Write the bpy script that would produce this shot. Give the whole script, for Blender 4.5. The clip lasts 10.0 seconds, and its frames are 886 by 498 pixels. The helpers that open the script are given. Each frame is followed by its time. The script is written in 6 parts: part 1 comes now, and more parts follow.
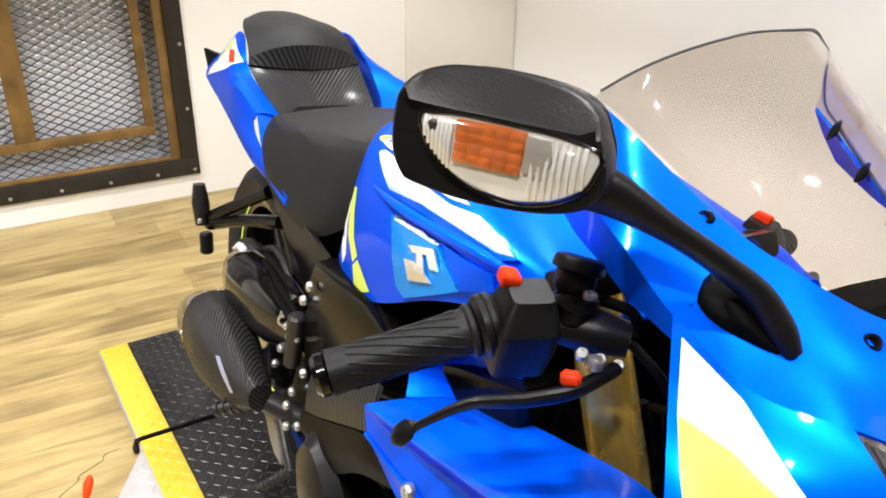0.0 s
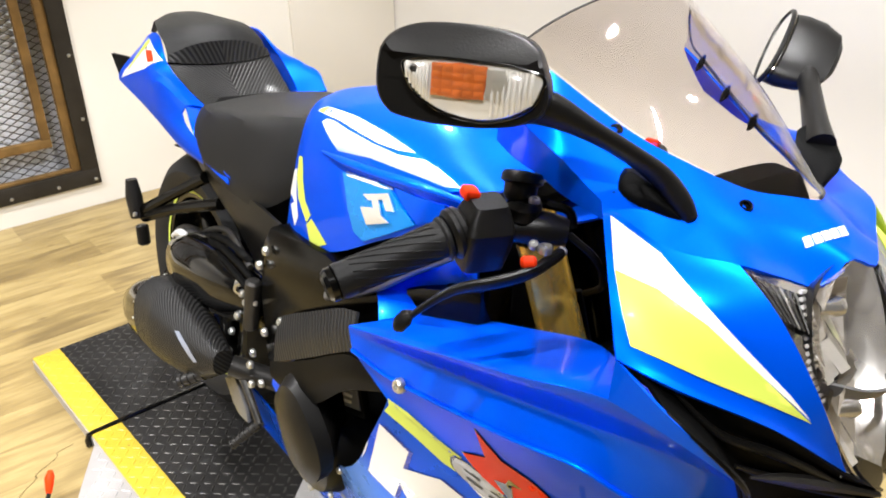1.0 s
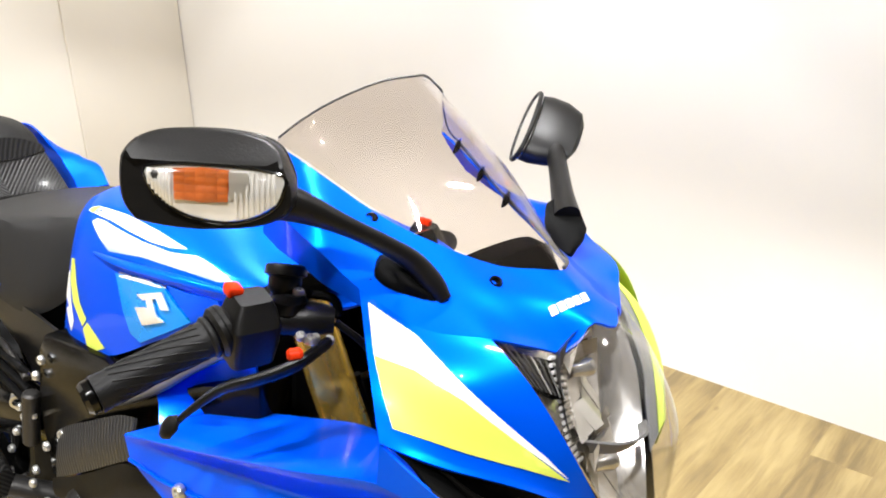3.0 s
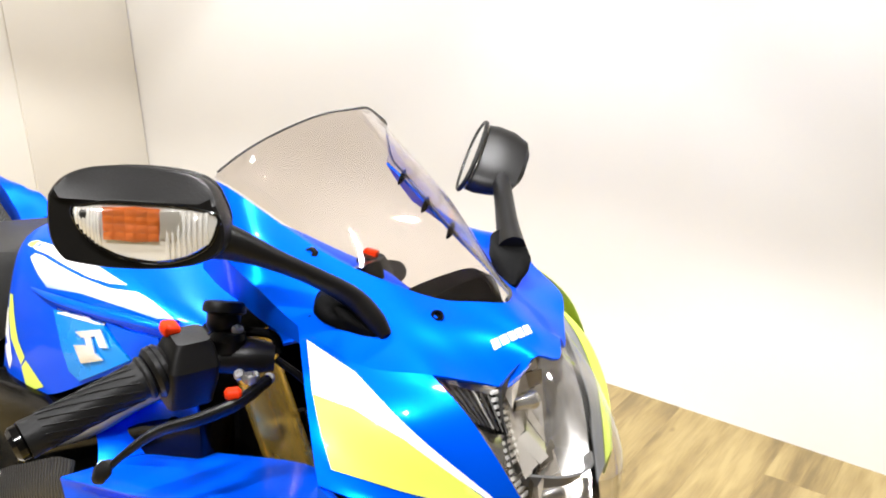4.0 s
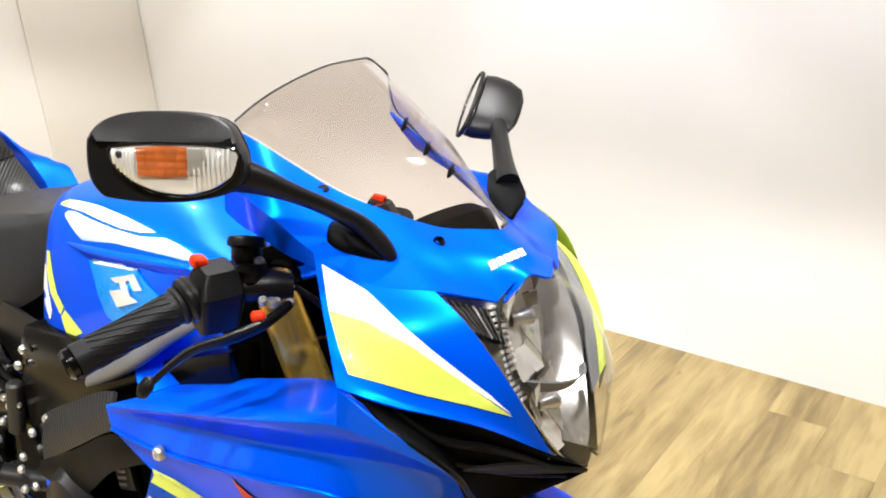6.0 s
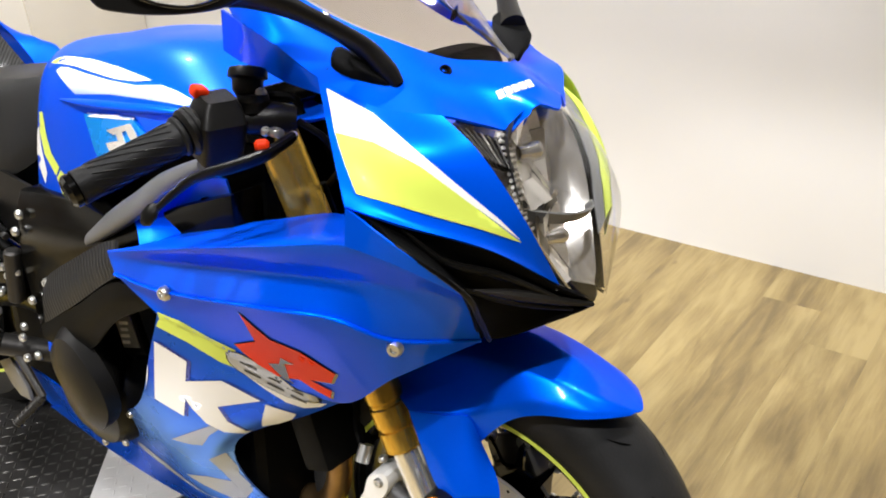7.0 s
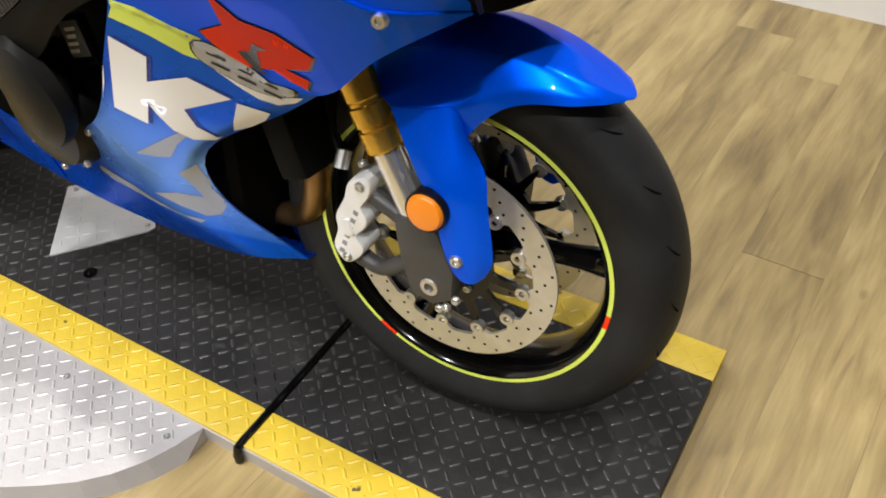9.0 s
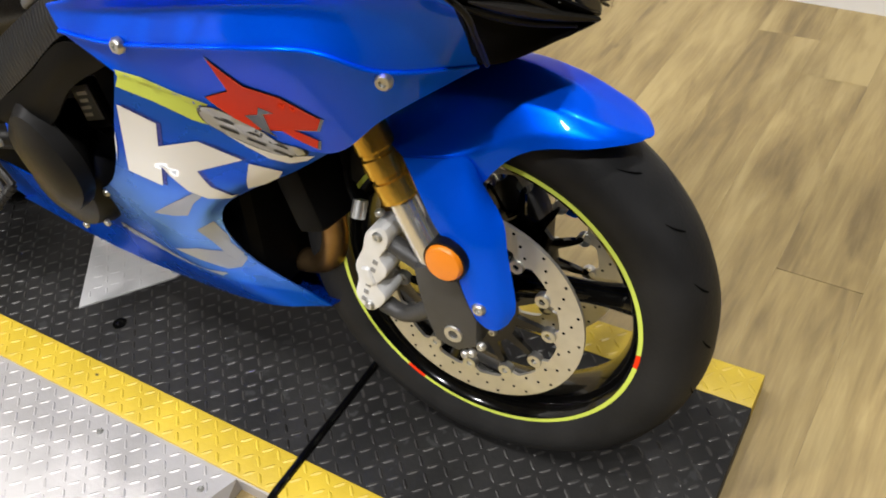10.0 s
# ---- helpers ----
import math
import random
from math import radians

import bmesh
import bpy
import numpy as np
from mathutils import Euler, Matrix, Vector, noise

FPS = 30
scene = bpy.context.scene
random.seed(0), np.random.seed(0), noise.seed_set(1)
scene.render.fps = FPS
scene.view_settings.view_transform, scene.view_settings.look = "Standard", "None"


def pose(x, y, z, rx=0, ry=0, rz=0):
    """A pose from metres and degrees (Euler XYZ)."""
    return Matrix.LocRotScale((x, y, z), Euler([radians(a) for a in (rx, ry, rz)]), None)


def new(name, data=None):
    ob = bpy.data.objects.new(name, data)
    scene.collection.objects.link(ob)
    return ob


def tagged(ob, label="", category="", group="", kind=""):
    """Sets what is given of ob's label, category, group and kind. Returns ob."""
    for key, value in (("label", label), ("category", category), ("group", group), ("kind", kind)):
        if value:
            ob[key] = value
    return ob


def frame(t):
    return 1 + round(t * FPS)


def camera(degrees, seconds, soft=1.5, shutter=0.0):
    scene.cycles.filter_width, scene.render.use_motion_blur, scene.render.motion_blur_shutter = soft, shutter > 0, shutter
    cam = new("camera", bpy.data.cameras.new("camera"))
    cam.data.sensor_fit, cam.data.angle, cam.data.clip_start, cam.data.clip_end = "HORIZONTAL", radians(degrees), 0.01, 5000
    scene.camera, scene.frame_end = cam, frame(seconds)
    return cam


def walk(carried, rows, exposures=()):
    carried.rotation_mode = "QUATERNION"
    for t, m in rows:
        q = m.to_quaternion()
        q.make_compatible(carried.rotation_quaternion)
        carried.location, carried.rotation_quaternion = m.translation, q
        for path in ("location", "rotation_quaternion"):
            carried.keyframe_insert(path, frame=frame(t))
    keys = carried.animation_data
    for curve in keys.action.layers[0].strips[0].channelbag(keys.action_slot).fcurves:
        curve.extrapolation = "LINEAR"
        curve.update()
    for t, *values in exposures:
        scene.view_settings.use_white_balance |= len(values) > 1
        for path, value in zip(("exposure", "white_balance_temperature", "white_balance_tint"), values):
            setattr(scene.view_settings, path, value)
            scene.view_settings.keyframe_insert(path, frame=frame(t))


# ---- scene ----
cam = camera(54.16, 10.0, soft=1.9)
ROWS = [
    (0.0, 0.2396, -0.5092, 1.2737, 63.888, -0.392, 56.887),
    (0.5, 0.3028, -0.5940, 1.2727, 61.550, 3.265, 53.143),
    (1.0, 0.3397, -0.6825, 1.2884, 63.509, 1.723, 47.559),
    (1.5, 0.3686, -0.6967, 1.3023, 65.397, 0.811, 43.202),
    (2.0, 0.3800, -0.6810, 1.3098, 67.118, 0.955, 39.323),
    (3.5, 0.3992, -0.6350, 1.3150, 68.042, 1.315, 33.962),
    (4.0, 0.4059, -0.6267, 1.3215, 69.109, 1.187, 32.699),
    (4.5, 0.4247, -0.6339, 1.3260, 69.613, 1.492, 32.519),
    (5.0, 0.4505, -0.6506, 1.3303, 70.469, 3.856, 33.325),
    (6.5, 0.4719, -0.7254, 1.2706, 65.108, 3.552, 32.525),
    (7.0, 0.4669, -0.7394, 1.2133, 62.441, 3.568, 32.070),
    (7.5, 0.4612, -0.7410, 1.1719, 56.600, 2.779, 29.729),
    (8.0, 0.4511, -0.7406, 1.1282, 50.149, 2.281, 27.950),
    (8.5, 0.4379, -0.7563, 1.1008, 46.420, 0.575, 28.025),
    (9.0, 0.4310, -0.7679, 1.1044, 47.421, 2.746, 28.725),
    (9.5, 0.4202, -0.7685, 1.0982, 43.941, 5.250, 26.655),
    (10.0, 0.4244, -0.7158, 1.1291, 47.722, 6.509, 28.362),
]

walk(cam, [(t, pose(x, y, z, rx, ry, rz)) for t, x, y, z, rx, ry, rz in ROWS],
     [(0.0, -0.26), (1.5, -0.10), (3.5, -0.04), (5.0, -0.06), (6.5, -0.20), (8.0, -0.70), (10.0, -0.75)])

# ---- world and lamps ----
world = bpy.data.worlds.new("world")
scene.world = world
world.use_nodes = True
world.node_tree.nodes["Background"].inputs[0].default_value = (1.0, 0.95, 0.88, 1)
world.node_tree.nodes["Background"].inputs[1].default_value = 0.02

ROOM = pose(0, 0, 0, 0, 0, -4.5)
CEIL = 2.75
FLOOR = -0.034
LAMP_SPOTS = [(u, v, watts) for v, watts in ((0.68, 190), (-0.95, 225), (-2.5, 335)) for u in (-2.1, -0.7, 0.7)]
for u, v, watts in LAMP_SPOTS:
    data = bpy.data.lights.new("ceiling_lamp", "SPOT")
    data.spot_size, data.spot_blend, data.shadow_soft_size = radians(102), 0.14, 0.05
    data.energy, data.color = watts, (0.96, 0.952, 0.955)
    lamp = new("ceiling_lamp", data)
    lamp.matrix_basis = ROOM @ pose(u, v, CEIL - 0.06)


# ---- materials ----
def mat(name, color, rough=0.5, metal=0.0, coat=0.0, vary=0.08, scale=8.0, bump=0.0, bump_scale=60.0, spec=0.5, color2=None, coat_rough=0.04):
    """A Principled surface with mottling at two scales and a fine relief."""
    m = bpy.data.materials.new(name)
    m.use_nodes = True
    n, l = m.node_tree.nodes, m.node_tree.links
    b = n["Principled BSDF"]
    b.inputs["Roughness"].default_value = rough
    b.inputs["Metallic"].default_value = metal
    b.inputs["Coat Weight"].default_value = coat
    b.inputs["Coat Roughness"].default_value = coat_rough
    b.inputs["Specular IOR Level"].default_value = spec
    if metal > 0.3:
        top = max(color)
        b.inputs["Specular Tint"].default_value = (*(0.03 + 0.97 * c / top for c in color), 1)
    tc = n.new("ShaderNodeTexCoord")
    big = n.new("ShaderNodeTexNoise")
    big.inputs["Scale"].default_value, big.inputs["Detail"].default_value = scale, 6
    l.new(tc.outputs["Object"], big.inputs["Vector"])
    ramp = n.new("ShaderNodeMapRange")
    ramp.inputs[1].default_value, ramp.inputs[2].default_value = 0.3, 0.7
    l.new(big.outputs["Fac"], ramp.inputs[0])
    mix = n.new("ShaderNodeMix")
    mix.data_type = "RGBA"
    c2 = color2 or tuple(c * (1 - vary) for c in color)
    mix.inputs[6].default_value, mix.inputs[7].default_value = (*c2, 1), (*color, 1)
    l.new(ramp.outputs[0], mix.inputs[0])
    l.new(mix.outputs[2], b.inputs["Base Color"])
    rr = n.new("ShaderNodeMapRange")
    rr.inputs[3].default_value, rr.inputs[4].default_value = max(0, rough - 0.06), min(1, rough + 0.06)
    l.new(big.outputs["Fac"], rr.inputs[0])
    l.new(rr.outputs[0], b.inputs["Roughness"])
    if bump:
        fine = n.new("ShaderNodeTexNoise")
        fine.inputs["Scale"].default_value, fine.inputs["Detail"].default_value = bump_scale, 8
        l.new(tc.outputs["Object"], fine.inputs["Vector"])
        bp = n.new("ShaderNodeBump")
        bp.inputs["Strength"].default_value, bp.inputs["Distance"].default_value = bump, 0.002
        l.new(fine.outputs["Fac"], bp.inputs["Height"])
        l.new(bp.outputs[0], b.inputs["Normal"])
    return m


def pick(m, kind):
    return [n for n in m.node_tree.nodes if n.bl_idname == kind]


def carbon_mat(name, scale, chevron=False):
    """Twill carbon weave: fine diagonal bands under a clear coat."""
    m = mat(name, (0.03, 0.03, 0.032), 0.40, 0.0, 0.04, coat_rough=0.15, spec=0.15)
    n, l = m.node_tree.nodes, m.node_tree.links
    tc = pick(m, "ShaderNodeTexCoord")[0]
    b = n["Principled BSDF"]
    w = n.new("ShaderNodeTexWave")
    w.wave_type, w.bands_direction = "BANDS", "DIAGONAL"
    w.inputs["Scale"].default_value, w.inputs["Distortion"].default_value = scale, 0.3
    if chevron:
        sep, ab, com = n.new("ShaderNodeSeparateXYZ"), n.new("ShaderNodeMath"), n.new("ShaderNodeCombineXYZ")
        ab.operation = "ABSOLUTE"
        l.new(tc.outputs["Object"], sep.inputs[0])
        l.new(sep.outputs[1], ab.inputs[0])
        l.new(sep.outputs[0], com.inputs[0])
        l.new(ab.outputs[0], com.inputs[1])
        l.new(com.outputs[0], w.inputs["Vector"])
    else:
        l.new(tc.outputs["Object"], w.inputs["Vector"])
    mix = n.new("ShaderNodeMix")
    mix.data_type = "RGBA"
    mix.inputs[6].default_value, mix.inputs[7].default_value = (0.004, 0.004, 0.004, 1), (0.022, 0.0215, 0.021, 1)
    l.new(w.outputs["Fac"], mix.inputs[0])
    l.new(mix.outputs[2], b.inputs["Base Color"])
    bp = n.new("ShaderNodeBump")
    bp.inputs["Strength"].default_value, bp.inputs["Distance"].default_value = 0.5, 0.002
    l.new(w.outputs["Fac"], bp.inputs["Height"])
    l.new(bp.outputs[0], b.inputs["Normal"])
    return m


def glass_mat(name, tint, rough=0.0, low=0.05):
    """A thin clear or smoked shell: mostly see-through, with real gloss that grows at a slant."""
    m = bpy.data.materials.new(name)
    m.use_nodes = True
    n, l = m.node_tree.nodes, m.node_tree.links
    n.remove(n["Principled BSDF"])
    t = n.new("ShaderNodeBsdfTransparent")
    t.inputs[0].default_value = (*tint, 1)
    g = n.new("ShaderNodeBsdfGlossy")
    g.inputs["Roughness"].default_value = rough
    g.inputs["Color"].default_value = (1, 1, 1, 1)
    lw = n.new("ShaderNodeLayerWeight")
    lw.inputs[0].default_value = 0.5
    pw = n.new("ShaderNodeMath")
    pw.operation = "POWER"
    pw.inputs[1].default_value = 4.0
    l.new(lw.outputs["Facing"], pw.inputs[0])
    mr = n.new("ShaderNodeMapRange")
    mr.inputs[3].default_value, mr.inputs[4].default_value = low, 0.75
    l.new(pw.outputs[0], mr.inputs[0])
    mx = n.new("ShaderNodeMixShader")
    l.new(mr.outputs[0], mx.inputs[0])
    l.new(t.outputs[0], mx.inputs[1])
    l.new(g.outputs[0], mx.inputs[2])
    l.new(mx.outputs[0], n["Material Output"].inputs[0])
    return m


def lower_mat():
    """Printed lower fairing: pearl silver-blue that fades to blue towards the belly and the nose."""
    m = mat("silver_blue_fade", (0.10, 0.20, 0.62), 0.28, 0.6, 0.08, vary=0.05, spec=0.05)
    n, l = m.node_tree.nodes, m.node_tree.links
    tc = pick(m, "ShaderNodeTexCoord")[0]
    b = n["Principled BSDF"]
    sep = n.new("ShaderNodeSeparateXYZ")
    l.new(tc.outputs["Object"], sep.inputs[0])
    a = n.new("ShaderNodeMath")
    a.operation = "MULTIPLY_ADD"
    a.inputs[1].default_value = 0.22
    l.new(sep.outputs[0], a.inputs[0])
    l.new(sep.outputs[2], a.inputs[2])
    r = n.new("ShaderNodeValToRGB")
    r.color_ramp.elements[0].position, r.color_ramp.elements[0].color = 0.182, (0.0, 0.08, 0.62, 1)
    r.color_ramp.elements[1].position, r.color_ramp.elements[1].color = 0.60, (0.01, 0.09, 0.55, 1)
    for at, colour in ((0.188, (0.03, 0.14, 0.68, 1)), (0.30, (0.17, 0.34, 0.86, 1)), (0.39, (0.12, 0.27, 0.82, 1)), (0.46, (0.015, 0.095, 0.62, 1))):
        e = r.color_ramp.elements.new(at)
        e.color = colour
    l.new(a.outputs[0], r.inputs[0])
    l.new(r.outputs[0], b.inputs["Base Color"])
    return m


BLUE = mat("pearl_blue_paint", (0.0, 0.100, 0.93), 0.33, 0.46, 0.22, vary=0.04, scale=5, spec=0.05, coat_rough=0.01)
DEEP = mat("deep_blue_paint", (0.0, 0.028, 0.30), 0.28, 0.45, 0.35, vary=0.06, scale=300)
SKY = mat("light_blue_paint", (0.0, 0.30, 0.96), 0.28, 0.5, 0.3, vary=0.03, scale=20)
LOWER = lower_mat()


def fade_mat():
    """White print that turns blue over its lower edge."""
    m = mat("white_to_blue_print", (0.8, 0.8, 0.8), 0.28, 0.15, 0.4, spec=0.3)
    n, l = m.node_tree.nodes, m.node_tree.links
    sep = n.new("ShaderNodeSeparateXYZ")
    l.new(pick(m, "ShaderNodeTexCoord")[0].outputs["Object"], sep.inputs[0])
    a = n.new("ShaderNodeMath")
    a.operation = "MULTIPLY_ADD"
    a.inputs[1].default_value = -0.075
    l.new(sep.outputs[0], a.inputs[0])
    l.new(sep.outputs[2], a.inputs[2])
    r = n.new("ShaderNodeMapRange")
    r.inputs[1].default_value, r.inputs[2].default_value = 0.904, 0.930
    l.new(a.outputs[0], r.inputs[0])
    x = n.new("ShaderNodeMix")
    x.data_type = "RGBA"
    x.inputs[6].default_value, x.inputs[7].default_value = (0.05, 0.20, 0.75, 1), (0.82, 0.815, 0.81, 1)
    l.new(r.outputs[0], x.inputs[0])
    l.new(x.outputs[2], n["Principled BSDF"].inputs["Base Color"])
    return m


FADE = fade_mat()
WHITE = mat("white_paint", (0.82, 0.815, 0.81), 0.38, 0.0, 0.08, vary=0.03, spec=0.25)
LIME = mat("lime_paint", (0.60, 0.70, 0.11), 0.35, 0.0, 0.05, vary=0.04, spec=0.12)
RED = mat("red_paint", (0.84, 0.045, 0.008), 0.3, 0.0, 0.0, vary=0.05, spec=0.05)
SWOOSH = mat("silver_blue_print", (0.27, 0.30, 0.38), 0.3, 0.3, 0.2, vary=0.06)
SILVER = mat("silver_decal", (0.30, 0.31, 0.33), 0.3, 0.6, 0.5, vary=0.06)
BLACK = mat("black_plastic", (0.0055, 0.0052, 0.0048), 0.36, bump=0.15, bump_scale=500, spec=0.2)
MATTE = mat("matte_black_plastic", (0.002, 0.002, 0.002), 0.55, bump=0.2, bump_scale=400, spec=0.06)
GLOSSB = mat("gloss_black", (0.002, 0.002, 0.002), 0.12, 0.0, 0.3, spec=0.25, coat_rough=0.02)
FRAME = mat("black_frame_paint", (0.002, 0.0019, 0.0016), 0.16, 0.0, 0.03, bump=0.06, bump_scale=200, spec=0.08)
CAST = mat("dark_cast_metal", (0.03, 0.029, 0.028), 0.4, 0.6, bump=0.3, bump_scale=250)
GREYC = mat("dark_grey_casting", (0.05, 0.049, 0.048), 0.45, 0.2, bump=0.25, bump_scale=250)
CHEVRON = carbon_mat("chevron_carbon_weave", 66, True)
CARBON2 = carbon_mat("coarse_carbon_weave", 70)
RIBBED = carbon_mat("ribbed_guard_weave", 40)
PAD = mat("dark_pad_vinyl", (0.010, 0.010, 0.010), 0.5, bump=0.4, bump_scale=500, vary=0.2, spec=0.2)
GOLD = mat("gold_anodised", (0.72, 0.46, 0.09), 0.26, 0.82, bump=0.05, bump_scale=300)
CHROME = mat("chrome", (0.82, 0.82, 0.82), 0.16, 0.85, vary=0.03)
STEEL = mat("brushed_disc_steel", (0.62, 0.60, 0.54), 0.36, 0.7, vary=0.12, scale=40, bump=0.1, bump_scale=300)
ALU = mat("cast_aluminium", (0.78, 0.78, 0.77), 0.36, 0.25, vary=0.1, scale=30, bump=0.15, bump_scale=300)
BOLT = mat("bolt_steel", (0.62, 0.62, 0.60), 0.3, 0.9, vary=0.1, scale=60)
RUBBER = mat("tyre_rubber", (0.021, 0.021, 0.0215), 0.5, vary=0.35, scale=14, bump=0.25, bump_scale=220, spec=0.12)
GROOVE = mat("recess_shade_black", (0.002, 0.002, 0.002), 0.85, spec=0.03)
GRIP = mat("grip_rubber", (0.012, 0.012, 0.012), 0.42, bump=0.2, bump_scale=350, spec=0.15)
VINYL = mat("seat_vinyl", (0.011, 0.011, 0.011), 0.48, bump=0.4, bump_scale=600, vary=0.2, spec=0.22)
ORANGE = mat("amber_reflector", (0.74, 0.21, 0.008), 0.25, 0.0, 0.8, bump=0.3, bump_scale=500)
AMBER = mat("amber_bulb", (0.66, 0.15, 0.025), 0.16, 0.1, 0.8, vary=0.35, scale=70, bump=0.3, bump_scale=120)
REFLECT = mat("lamp_reflector", (0.74, 0.72, 0.69), 0.15, 0.82, vary=0.1, scale=30, bump=0.15, bump_scale=45)
BOWL = mat("polished_lamp_bowl", (0.86, 0.82, 0.76), 0.09, 0.55, 0.1, vary=0.06, scale=45)
CLEAR = glass_mat("clear_indicator_lens", (0.98, 0.98, 0.97), 0.08, 0.13)
SILVERED = mat("silvered_facets", (0.80, 0.78, 0.74), 0.2, 0.25, 0.3, vary=0.05, scale=60)
TRIM = mat("satin_grey_trim", (0.15, 0.15, 0.152), 0.38, 0.3, vary=0.15, scale=20, bump=0.1, bump_scale=300)
LENS = glass_mat("clear_lens", (0.96, 0.96, 0.96), 0.02, 0.05)
SMOKE = glass_mat("smoked_screen", (0.895, 0.865, 0.84), 0.0, 0.03)
MIRROR = mat("mirror_glass", (0.9, 0.9, 0.9), 0.02, 1.0, vary=0.01)
DECK = mat("black_deck_paint", (0.0215, 0.0206, 0.0198), 0.46, 0.0, vary=0.5, scale=7, bump=0.3, bump_scale=80, spec=0.12)
WORN = mat("worn_tread_steel", (0.046, 0.044, 0.042), 0.36, 0.35, vary=0.8, scale=10)
YELLOW = mat("yellow_safety_paint", (0.56, 0.395, 0.03), 0.42, vary=0.18, scale=12, bump=0.2, bump_scale=90)
PLATE = mat("bright_tread_plate", (0.45, 0.43, 0.42), 0.42, 0.4, vary=0.18, scale=9, bump=0.15, bump_scale=120)
BARE = mat("bare_tread_plate", (0.52, 0.51, 0.50), 0.4, 0.3, vary=0.15, scale=9, bump=0.15, bump_scale=120)
WALL = mat("cream_wall_paint", (0.80, 0.77, 0.71), 0.7, vary=0.04, scale=1.5, bump=0.1, bump_scale=120)
WALL2 = mat("off_white_wall_paint", (0.86, 0.845, 0.82), 0.5, vary=0.05, scale=1.2, bump=0.1, bump_scale=120)
BAND = mat("darker_beige_wall", (0.78, 0.745, 0.675), 0.7, vary=0.04, scale=1.5, bump=0.1, bump_scale=120)
# Ceiling, south and east walls are out of view; darkened to cut bounced light.
CEILM = mat("unseen_dim_ceiling", (0.26, 0.255, 0.25), 0.8)
DARKW = mat("unseen_dark_wall", (0.035, 0.034, 0.033), 0.7)
EASTW = mat("unseen_dim_wall", (0.16, 0.145, 0.125), 0.7)
BASE = mat("white_skirting_paint", (0.8, 0.78, 0.75), 0.5)
RUST = mat("rusty_brown_steel", (0.26, 0.145, 0.04), 0.6, 0.2, vary=0.6, scale=10, bump=0.4, bump_scale=60)
IRON = mat("black_angle_iron", (0.035, 0.032, 0.028), 0.5, 0.4, vary=0.4, scale=12)
MESHM = mat("mesh_steel", (0.022, 0.019, 0.014), 0.6, 0.0, vary=0.4, scale=20)
PALE = mat("pale_room_beyond", (0.78, 0.80, 0.86), 0.6, vary=0.05, scale=2)


